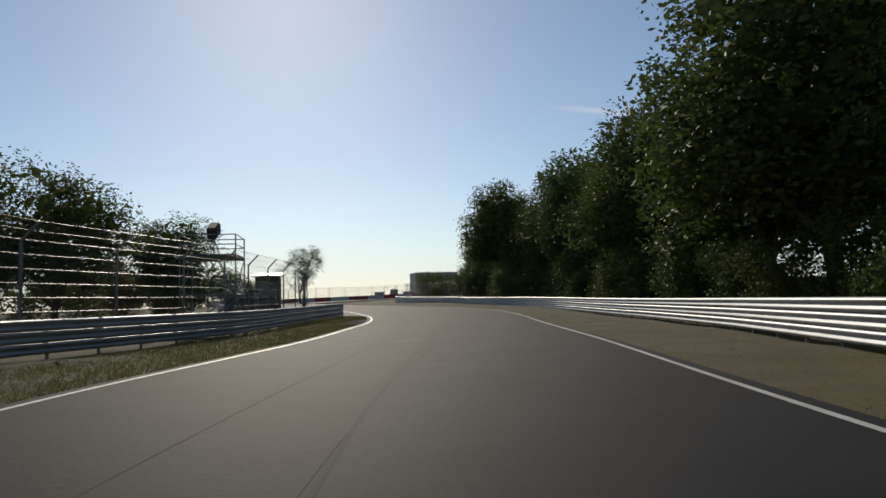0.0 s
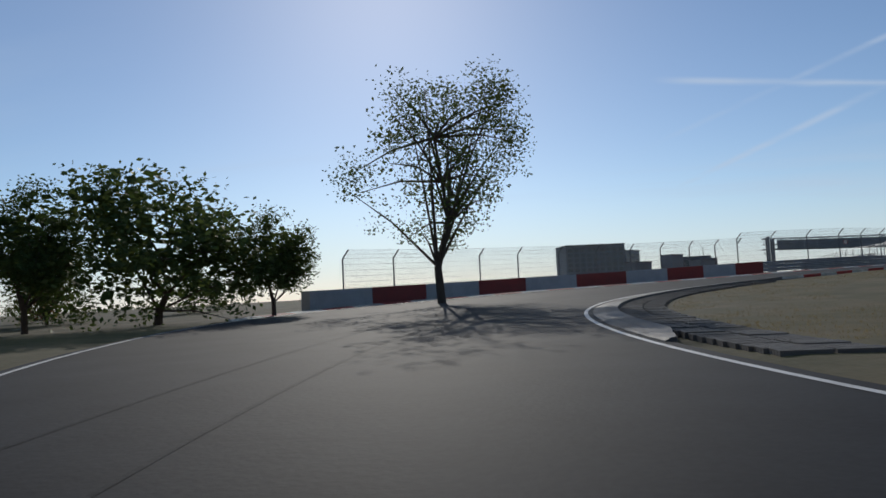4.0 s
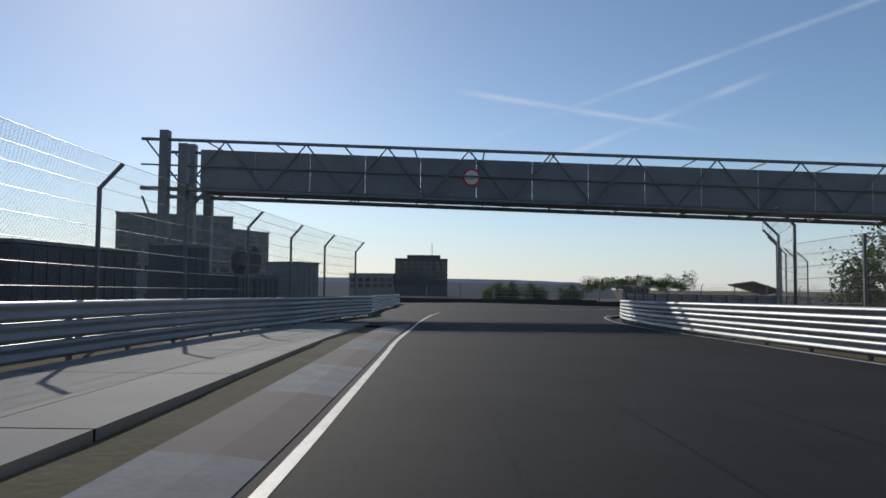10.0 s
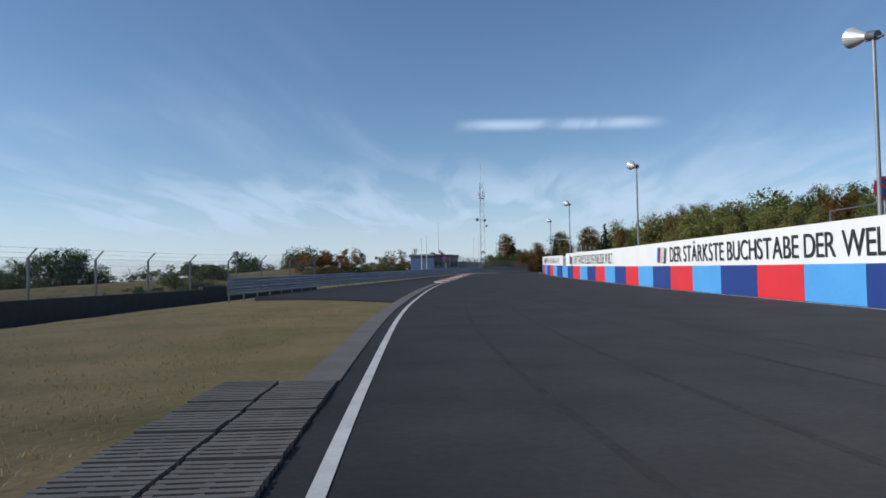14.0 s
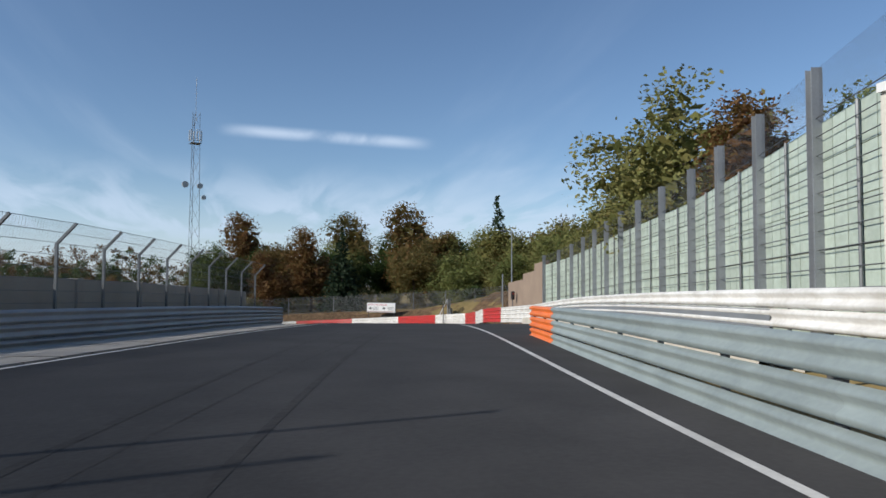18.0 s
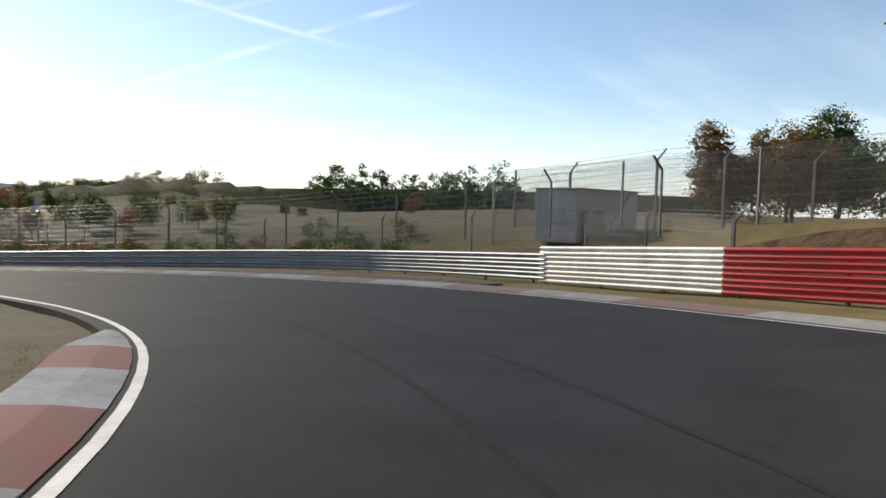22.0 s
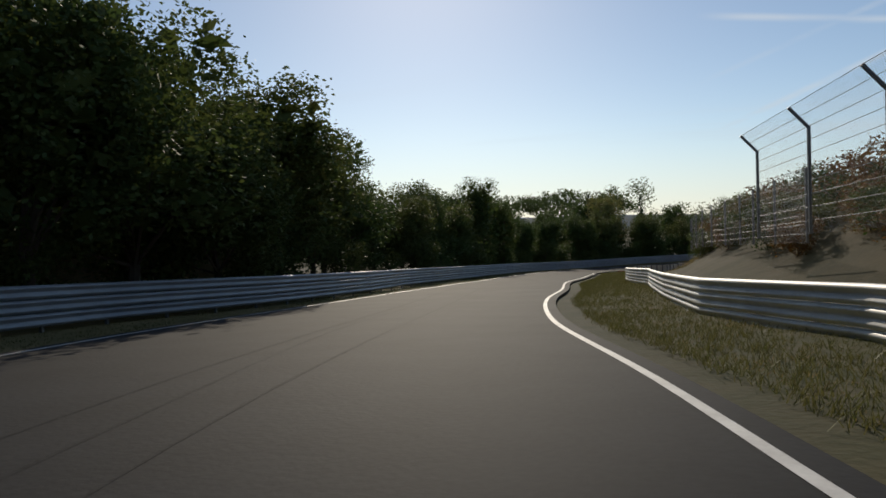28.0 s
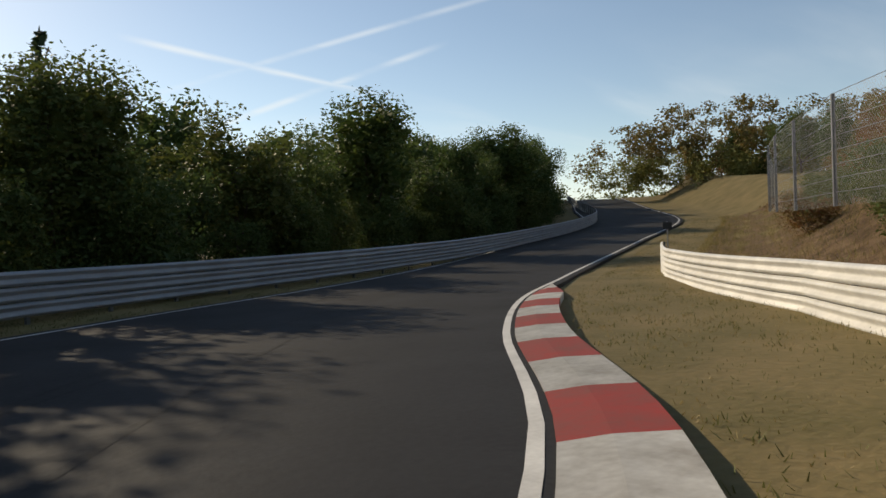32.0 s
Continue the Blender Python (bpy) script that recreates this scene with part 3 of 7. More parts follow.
# ---- road ----
road = empty("road", label="dark grey asphalt race track with white edge lines", category="road", kind="structure")


def asphalt_left(s):
    line = LEFT_LINE(s) if s < 318 else LEFT_LINE_2(s)
    extra = table((55, 0.3), (58, 6.0), (64, 8.0), (76, 6.8), (89, 4.5), (105, 3.2), (112, 2.0), (120, 0.3))(s)
    run_off = table((302, 0.3), (306, 5.5), (312, 24), (345, 24), (349, 0.3))(s)
    if s > 349:
        run_off = table((349, 0.3), (416, 0.3), (424, 9.0), (440, 8.0), (470, 5.0), (490, 1.2), (640, 0.3))(s)
    return line + max(0.3, extra if s < 130 else 0, run_off if s > 300 else 0)


def asphalt_right(s):
    extra = table((184, 0.3), (190, 2.2), (198, 5.0), (206, 5.5), (213, 3.0), (219, 0.5))(s) if s < 240 else 0.3
    if 540 < s < 640:
        extra = table((540, 1.0), (549, 4.4), (560, 5.2), (574, 5.6), (590, 3.6), (600, 5.0), (612, 5.0), (622, 3.0), (634, 0.3))(s)
    if 490 < s <= 540:
        extra = table((490, 0.5), (505, 1.3), (540, 1.0))(s)
    if 296 < s < 350:
        extra = 0.35
    return RIGHT_LINE(s) - max(0.3, extra)


strip("asphalt", -90, 960, asphalt_left, asphalt_right, 0.0, ASPHALT, step=2.0, skirt=0.3, cols=6, parent=road)


def painted_line(s0, s1, f, width=0.11, h=0.006):
    return strip("edge_line", s0, s1, shifted(f, width / 2), shifted(f, -width / 2), h, PAINT_WHITE, step=1.0, parent=road)


painted_line(-90, 318, LEFT_LINE)
painted_line(326, 960, LEFT_LINE_2)
painted_line(-90, 324, RIGHT_LINE)
painted_line(324, 960, RIGHT_LINE)


def tyre_marks(s0, s1, d0, d1, width=0.11):
    """A pair of dark rubber streaks that drift across the road."""
    for off in (0.0, 1.45):
        mid = lambda s: d0 + (d1 - d0) * (s - s0) / (s1 - s0) + off + 0.15 * math.sin(s * 0.13)
        strip("tyre_mark", s0, s1, lambda s: mid(s) + width / 2 * math.sin(math.pi * (s - s0) / (s1 - s0)), lambda s: mid(s) - width / 2 * math.sin(math.pi * (s - s0) / (s1 - s0)), 0.003, TYRE_MARK, 2.0, parent=road)


for s0, s1, d0, d1 in ((4, 60, 0.6, -4.0), (40, 96, -2.5, -4.5), (110, 170, 2.0, 3.0), (130, 175, 4.5, 1.0), (178, 226, -1.2, -3.8), (228, 290, -3.0, -1.5), (296, 344, 2.0, 1.0), (350, 420, -4.5, -2.0), (372, 398, -8.0, -6.0), (392, 440, -6.5, -3.0), (420, 480, 0.2, 1.2), (486, 560, 0.4, 2.0), (560, 612, 1.0, -3.0), (575, 622, -0.5, -4.0), (612, 660, -3.0, 0.6), (640, 690, 1.0, 2.6), (690, 740, 2.4, 3.0), (742, 800, 2.0, -2.0), (800, 850, -1.0, 3.6)):
    tyre_marks(s0, s1, d0, d1)


def seam(s0, s1, d):
    return strip("seam", s0, s1, lambda s: (LEFT_LINE(s) if s < 318 else LEFT_LINE_2(s)) * d + RIGHT_LINE(s) * (1 - d) + 0.025, lambda s: (LEFT_LINE(s) if s < 318 else LEFT_LINE_2(s)) * d + RIGHT_LINE(s) * (1 - d) - 0.025, 0.002, TYRE_MARK, 2.0, parent=road)


seam(-40, 110, 0.5)
seam(180, 300, 0.5)
seam(350, 560, 0.5)
seam(640, 940, 0.5)


def curb(s0, s1, f, side, width=1.0, block=2.0, high=0.06, gap=0.25, first=0, taper=3.0, label="red and white concrete kerb stones, worn and scuffed", paints=None):
    """Painted kerb blocks along the outer side of a line; each block is a piece."""
    top = empty("curb", label=label, category="kerb", kind="structure")
    n = int(round((s1 - s0) / block))
    for k in range(n):
        a, b = s0 + k * block, s0 + (k + 1) * block
        verts, faces = [], []
        for s in steps(a, b, 1.0):
            thin = min(1.0, 0.25 + (s - s0) / taper, 0.25 + (s1 - s) / taper)
            for u, h in ((0.0, -0.1), (0.0, 0.012), (0.45, high), (1.0, high * 1.25), (1.0, -0.1)):
                verts.append(at(s, f(s) + side * (gap + width * thin * u), h))
        for i in range(len(verts) // 5 - 1):
            for j in range(4):
                o = 5 * i + j
                q = (o, o + 1, o + 6, o + 5)
                faces.append(q if side > 0 else q[::-1])
        m = len(verts)
        faces += [(0, 1, 2, 3, 4), (m - 1, m - 2, m - 3, m - 4, m - 5)]
        link_mesh("kerb_block", verts, faces, (paints or (CURB_WHITE, CURB_RED))[(k + first) % 2], top)
    return top


# inside kerbs, then outside kerbs, along the lap
curb(128, 167, RIGHT_LINE, -1, 0.75, 3.0, gap=0.2, paints=(OLD_ASPHALT, PAVER), label="narrow worn grey concrete kerb round the inside of the bend")
curb(167, 208, RIGHT_LINE, -1, 0.75, 1.7, gap=0.15)
curb(140, 196, LEFT_LINE, 1, 0.7, 2.0, gap=0.12)
curb(198, 262, LEFT_LINE, 1, 0.62, 2.0, gap=0.12)
curb(268, 303, LEFT_LINE, 1, 0.85, 3.0, gap=0.15, paints=(FADED_WHITE, FADED_RED))
curb(448, 535, LEFT_LINE_2, 1, 0.95, 3.0)
curb(574, 632, LEFT_LINE_2, 1, 0.85, 2.0, gap=0.12)
curb(650, 690, LEFT_LINE_2, 1, 0.9, 2.5)
curb(616, 692, RIGHT_LINE, -1, 0.85, 3.0, paints=(FADED_WHITE, FADED_RED), label="faded pink and grey concrete kerb stones")
curb(712, 746, RIGHT_LINE, -1, 0.8, 2.0, gap=0.12)
curb(822, 850, RIGHT_LINE, -1, 0.75, 1.5, gap=0.12)


# ---- guardrails ----
WAVE = [(0.0, 0.0), (0.035, 0.012), (0.08, 0.05), (0.08, 0.085), (0.015, 0.135), (0.015, 0.175), (0.08, 0.225), (0.08, 0.26), (0.035, 0.298), (0.0, 0.31)]
bm_post = bmesh.new()
box(bm_post, (0.10, 0.06, 1.6), Matrix.Translation((0, 0, -0.8)))
bmesh.ops.recalc_face_normals(bm_post, faces=bm_post.faces)
POST_MESH = bpy.data.meshes.new("rail_post")
bm_post.to_mesh(POST_MESH)
bm_post.free()
POST_MESH.materials.append(DARK_STEEL)


def wave_panel(s0, s1, f, side, z, mat, parent, low=0.0):
    verts, faces, n = [], [], len(WAVE)
    ss = steps(s0, s1, 1.0)
    for s in ss:
        for out, up in WAVE:
            verts.append(at(s, f(s) - side * out, z(s) + up))
    for i in range(len(ss) - 1):
        for j in range(n - 1):
            o = n * i + j
            q = (o, o + n, o + n + 1, o + 1)
            faces.append(q if side > 0 else q[::-1])
    return link_mesh("rail_panel", verts, faces, mat, parent, smooth=True)


def guardrail(s0, s1, f, side, label, tiers=3, top=1.02, mat=None, panel=8.0, mats=None, posts=2.0, base=None, gap=0.012):
    """Stacked wave-profile steel beams on posts; side: 1 where it stands left of the road. mats(k): the paint of the k-th panel."""
    rail = empty("guardrail", label=label, category="guardrail", kind="structure")
    mat = mat or STEEL
    n = max(1, int(round((s1 - s0) / panel)))
    lift = base or (lambda s: 0.0)
    for k in range(n):
        a, b = s0 + (s1 - s0) * k / n, s0 + (s1 - s0) * (k + 1) / n
        for t in range(tiers):
            z0 = top - 0.31 - t * (0.31 + gap)
            wave_panel(a, b, f, side, lambda s: lift(s) + z0, mats(k) if mats else mat, rail)
    for s in steps(s0 + 0.5, s1 - 0.2, posts):
        p = at(s, f(s) + side * 0.06, lift(s) + top - 0.02)
        share("rail_post", POST_MESH, rail, Matrix.Translation(p) @ Matrix.Rotation(radians(heading(s)), 4, "Z"))
    return rail


GREY_RAIL = "three-tier galvanised steel guardrail on posts beside the track"
# start of the lap, both sides
guardrail(-80, 56, table((-80, 13.0), (0, 12.4), (19, 10.2), (30, 7.0), (37, 6.1), (48, 4.1), (56, 1.9)), 1, GREY_RAIL)
guardrail(66, 104, table((66, 12.0), (78, 7.9), (86, 5.4), (92, 4.9), (104, 4.8)), 1, GREY_RAIL)
guardrail(104, 134, table((104, 4.8), (112, 8.5), (122, 13.5), (134, 19.0)), 1, GREY_RAIL)
guardrail(-80, 118, table((-80, -7.5), (0, -7.8), (12, -8.8), (22, -10.8), (34, -12.7), (43, -13.9), (55, -15.9), (68, -17.0), (88, -18.6), (104, -17.0), (118, -17.5)), -1, GREY_RAIL)
# round the bend and up to the bridge
guardrail(186, 312, table((186, 12.5), (192, 9.8), (198, 8.0), (206, 7.2), (214, 7.0), (220, 7.4), (231, 6.4), (246, 6.9), (260, 6.9), (273, 7.6), (288, 6.8), (302, 6.8), (312, 8.6)), 1, GREY_RAIL)
guardrail(312, 334, table((312, 8.6), (318, 12.5), (326, 18), (334, 26)), 1, GREY_RAIL)
guardrail(190, 226, table((190, -11.4), (200, -12.4), (208, -13.0), (216, -12.6), (226, -11.2)), -1, "weathered white three-tier steel guardrail", mat=OFF_WHITE_STEEL)
guardrail(216, 322, table((216, -9.8), (228, -10.2), (236, -10.2), (249, -9.9), (260, -9.6), (274, -9.3), (291, -8.0), (302, -6.6), (309, -5.4), (314, -4.2), (322, -2.5)), -1, GREY_RAIL)
guardrail(322, 352, table((322, -2.5), (327, -2.4), (331, -2.9), (336, -3.9), (342, -5.2), (347, -6.8), (352, -8.4)), -1, "curved nose of a four-tier galvanised guardrail on low concrete blocks", tiers=4, top=1.42, panel=4.0)
# start straight, left
guardrail(424, 486, table((424, 12.2), (440, 11.8), (455, 10.6), (470, 9.2), (486, 8.2)), 1, GREY_RAIL)
guardrail(486, 560, table((486, 8.2), (500, 9.4), (516, 10.4), (530, 10.2), (543, 8.5), (560, 8.2)), 1, GREY_RAIL, base=table((486, 0.0), (520, -0.05), (534, -0.2), (560, -0.2)))
PALE_RAIL = table((513, -3.5), (516, -3.36), (531, -3.08), (543, -2.9), (546, -2.85))
guardrail(513.2, 546, PALE_RAIL, -1, "pale grey-green steel guardrail with an orange end panel", mats=lambda k: ORANGE_STEEL if k == 7 else PALE_STEEL, panel=4.1, top=0.9, gap=0.025)
guardrail(513.2, 518.4, shifted(PALE_RAIL, -0.75), -1, "short raised piece of pale steel guardrail behind the lower one", tiers=1, mat=PALE_STEEL, panel=5.2, top=1.25)
guardrail(518, 572, table((518, -5.0), (535, -5.6), (549, -6.2), (563, -6.3), (572, -6.3)), -1, "white painted steel guardrail over a concrete footing", panel=6.0, tiers=2, top=1.3, mat=WHITE_STEEL)
guardrail(572, 582.2, table((572, -6.3), (578, -6.4), (586, -6.8)), -1, "white painted three-tier steel guardrail", mat=WHITE_STEEL, top=1.2, tiers=4, base=table((572, 0.12), (586, 0.3)))
guardrail(582.2, 640.2, table((578, -6.4), (586, -6.8), (589, -7.1), (595, -9.6), (600, -12.7), (606, -14.9), (612, -16.4), (618, -16.5), (623, -15.8), (629, -13.8), (634, -11.7), (640, -10.8)), -1, "red and white painted steel guardrail round the outside of the bend", mats=lambda k: RED_STEEL if k % 2 == 0 else WHITE_STEEL, panel=5.8, top=1.26, tiers=4, base=table((572, 0.0), (586, 0.3), (600, 0.3), (620, 0.12), (640, 0.0)))
guardrail(640, 700, table((640, -10.8), (648, -10.0), (656, -8.6), (664, -6.4), (671, -5.1), (680, -4.6), (700, -4.7)), -1, GREY_RAIL, base=table((640, 0.0), (656, -0.12), (690, -0.15), (700, 0.0)))
guardrail(700, 724, table((700, -4.7), (712, -5.5), (724, -5.5)), -1, GREY_RAIL)
guardrail(724, 860, table((724, -5.5), (729, -5.4), (735, -4.9), (742, -4.8), (753, -6.2), (759, -5.7), (766, -6.6), (778, -8.7), (791, -8.5), (802, -8.6), (812, -7.4), (821, -7.1), (827, -5.9), (833, -5.2), (839, -5.0), (844, -5.2), (849, -4.5), (854, -3.9), (860, -3.7)), -1, "pale weathered three-tier steel guardrail along the grass bank", mat=OFF_WHITE_STEEL, base=table((724, 0.0), (740, -0.1), (752, -0.25), (800, -0.25), (830, -0.2), (860, -0.2)))
guardrail(640, 960, table((640, 12.8), (660, 12.4), (680, 11.0), (693, 9.4), (705, 8.6), (727, 10.0), (738, 10.2), (751, 10.3), (760, 8.9), (767, 6.8), (776, 4.9), (790, 3.9), (800, 4.1), (807, 4.9), (813, 6.2), (821, 8.0), (829, 8.7), (836, 9.4), (844, 9.8), (850, 8.8), (856, 7.6), (864, 6.6), (880, 6.4), (960, 6)), 1, GREY_RAIL)


# ---- fences ----
def fence(s0, s1, f, side, high, label, spacing=4.0, base=None, bend=0.5, wires=8, net=True, foot=0.0, mat=None, post=0.045, web=None):
    """Posts with a bent top towards the road, straight wires and netting; f gives the offset, base the ground's height over the road."""
    top = empty("fence", label=label, category="fence", kind="structure")
    lift = base or (lambda s: 0.0)
    mat = mat or DARK_STEEL
    bm = bmesh.new()
    box(bm, (post * 1.6, post * 1.6, high), Matrix.Translation((0, 0, high / 2)))
    if bend:
        beam_between(bm, (0, 0, high - 0.03), (0, -side * bend, high + bend), post * 1.5, post * 1.5)
    bmesh.ops.recalc_face_normals(bm, faces=bm.faces)
    me = bpy.data.meshes.new("fence_post")
    bm.to_mesh(me)
    bm.free()
    me.materials.append(mat)
    ss = steps(s0, s1, spacing)
    for s in ss:
        share("post", me, top, Matrix.Translation(at(s, f(s), lift(s))) @ Matrix.Rotation(radians(heading(s)), 4, "Z"))
    rows = [(0.0, foot + (high - foot) * k / wires) for k in range(1, wires + 1)] + ([(bend * 0.5, high + bend * 0.5), (bend, high + bend)] if bend else [])
    for out, up in rows:
        verts, faces = [], []
        for s in ss:
            for a, b in ((0.008, 0), (-0.004, 0.007), (-0.004, -0.007)):
                verts.append(at(s, f(s) - side * (out + a), lift(s) + up + b))
        for i in range(len(ss) - 1):
            for j in range(3):
                o = 3 * i
                faces.append((o + j, o + (j + 1) % 3, o + 3 + (j + 1) % 3, o + 3 + j))
        link_mesh("wire", verts, faces, mat, top)
    if net:
        verts, faces, uvs = [], [], []
        run = 0.0
        for i, s in enumerate(ss):
            run += spacing if i else 0
            for out, up in ((0.02, foot), (0.02, high), (bend, high + bend)):
                verts.append(at(s, f(s) - side * out, lift(s) + up))
                uvs.append((run, up))
        for i in range(len(ss) - 1):
            for j in range(2 if bend else 1):
                o = 3 * i + j
                faces.append((o, o + 3, o + 4, o + 1))
        link_mesh("netting", verts, faces, web or NET, top, uvs)
    return top


TALL = "tall wire safety fence with bent steel posts behind the guardrail"
fence(-60, 52, table((-60, 13.6), (19, 11.0), (30, 8.0), (37, 7.2), (48, 5.6), (52, 4.8)), 1, 3.3, TALL)
fence(66, 130, table((66, 12.8), (78, 9.4), (89, 7.4), (96, 7.6), (104, 8.0), (112, 11.5), (130, 19.5)), 1, 3.0, TALL)
fence(88, 118, table((88, -20.0), (118, -19.5)), -1, 2.6, TALL)
fence(150, 186, table((150, 17.6), (158, 16.9), (166, 15.8), (176, 15.3), (186, 14.0)), 1, 2.9, TALL, spacing=3.4)
fence(186, 312, table((186, 14.0), (192, 11.5), (198, 9.6), (206, 8.6), (220, 8.4), (231, 7.6), (260, 8.0), (273, 8.6), (288, 7.8), (302, 7.8), (312, 9.6)), 1, 3.4, TALL)
fence(192, 300, table((192, -15.5), (216, -15.5), (236, -12.5), (274, -11.6), (300, -9.5)), -1, 2.8, "wire mesh fence in front of the trees", bend=0)
fence(300, 326, table((300, -9.5), (312, -11.0), (326, -12.0)), -1, 3.4, TALL)
fence(498, 560, table((498, 11.2), (516, 12.0), (530, 11.6), (543, 9.8), (560, 9.6)), 1, 2.5, TALL, spacing=2.2)
fence(588, 646, table((588, -13.5), (595, -16.0), (600, -18.8), (606, -21.3), (612, -22.9), (623, -22.3), (634, -18.6), (646, -16.5)), -1, 2.8, "wire mesh fence along the top of the dry bank", base=lambda s: 2.0, bend=0, web=FINE_NET)
fence(640, 700, table((640, -16.4), (660, -14.6), (674, -10.7), (682, -9.1), (700, -8.3)), -1, 2.6, TALL, base=table((640, 1.6), (660, 1.0), (680, 0.8), (700, 1.2)))
fence(700, 766, table((700, -8.3), (712, -8.8), (731, -8.3), (742, -8.5), (755, -9.0), (766, -9.6)), -1, 2.8, TALL, base=table((700, 1.2), (740, 1.6), (766, 1.8)))
fence(766, 880, table((766, -11.1), (780, -13.4), (793, -13.2), (814, -12.3), (828, -11.1), (838, -8.1), (846, -6.8), (880, -8.5)), -1, 2.4, "wire mesh fence with steel posts on the grass bank", base=table((766, 1.6), (790, 2.0), (830, 1.8), (880, 1.8)), bend=0)


# ---- painted barriers ----
def block_wall(name, s0, s1, f, side, high, thick, block, colours, label, category, base=0.0, first=0):
    """A wall of painted blocks along the track, each block a piece with its own edges."""
    top = empty(name, label=label, category=category, kind="structure")
    n = int(round((s1 - s0) / block))
    for k in range(n):
        a, b = s0 + k * block + 0.01, s0 + (k + 1) * block - 0.01
        verts, faces = [], []
        ss = steps(a, b, 2.0)
        for s in ss:
            for out, up in ((0.0, -0.4), (0.0, high - 0.03), (0.03, high), (thick - 0.03, high), (thick, high - 0.03), (thick, -0.4)):
                verts.append(at(s, f(s) + side * out, base + up))
        for i in range(len(ss) - 1):
            for j in range(5):
                o = 6 * i + j
                q = (o, o + 1, o + 7, o + 6)
                faces.append(q if side > 0 else q[::-1])
        m = len(verts)
        faces += [(0, 1, 2, 3, 4, 5), (m - 1, m - 2, m - 3, m - 4, m - 5, m - 6)]
        link_mesh("block", verts, faces, colours[(k + first) % len(colours)], top)
    return top


block_wall("tyre_barrier", 146, 187, table((146, 15.2), (154, 15.6), (163, 14.8), (170, 13.6), (180, 12.8), (187, 12.0)), 1, 1.05, 0.6, 4.1, [DULL_WHITE, DULL_RED], "barrier of faded red and grey-white blocks below a fence", "barrier")
WALL_D = shifted(RIGHT_LINE, -0.45)
block_wall("block_wall", 365.2, 464.82, WALL_D, -1, 1.2, 0.35, 3.558, [WALL_RED, WALL_NAVY, WALL_SKY], "low wall painted in red, navy and light blue blocks", "wall", first=2)
block_wall("block_wall", 465.4, 513.0, WALL_D, -1, 1.2, 0.35, 3.4, [WALL_RED, WALL_NAVY, WALL_SKY], "low wall painted in red, navy and light blue blocks", "wall", first=1)


def board(s0, s1, z0, z1):
    top = empty("advertising_board", label="long white advertising board with black lettering on the block wall", category="board")
    verts, faces = [], []
    ss = steps(s0, s1, 2.0)
    for s in ss:
        for out, up in ((0.02, z0), (0.02, z1), (0.12, z1), (0.12, z0)):
            verts.append(at(s, WALL_D(s) - out, up))
    for i in range(len(ss) - 1):
        for j in range(4):
            o = 4 * i
            faces.append((o + j, o + 4 + j, o + 4 + (j + 1) % 4, o + (j + 1) % 4))
    m = len(verts)
    faces += [(3, 2, 1, 0), (m - 4, m - 3, m - 2, m - 1)]
    link_mesh("panel", verts, faces, WALL_WHITE, top)
    return top


BOARD_1 = board(368, 462.4, 1.203, 2.5)
BOARD_2 = board(464.6, 512.6, 1.203, 2.32)


def lettering(text, size, mat, parent, m, name="lettering", squeeze=1.0):
    cu = bpy.data.curves.new(name, "FONT")
    cu.body, cu.size, cu.align_x, cu.align_y, cu.extrude = text, size, "LEFT", "BOTTOM_BASELINE", 0.004
    tmp = bpy.data.objects.new(name, cu)
    scene.collection.objects.link(tmp)
    dg = bpy.context.evaluated_depsgraph_get()
    me = bpy.data.meshes.new_from_object(tmp.evaluated_get(dg))
    bpy.data.objects.remove(tmp)
    me.materials.clear()
    me.materials.append(mat)
    ob = new(name, me)
    if parent is not None:
        ob.parent = parent
    ob.matrix_basis = m @ Matrix.Diagonal((squeeze, 1, 1, 1))
    return ob


def glyph_widths(text):
    """Each letter's left edge and the width it takes, for a font of size 1."""
    out = {" ": (0.0, 0.26)}
    for c in sorted(set(text) - {" "}):
        ob = lettering(c, 1.0, BLACK, None, Matrix(), "letter")
        xs = [v.co.x for v in ob.data.vertices]
        out[c] = (min(xs), max(xs) - min(xs) + 0.075)
        bpy.data.objects.remove(ob)
    return out


GLYPH = glyph_widths("DER STÄRKSTE BUCHSTABE DER WELT.")


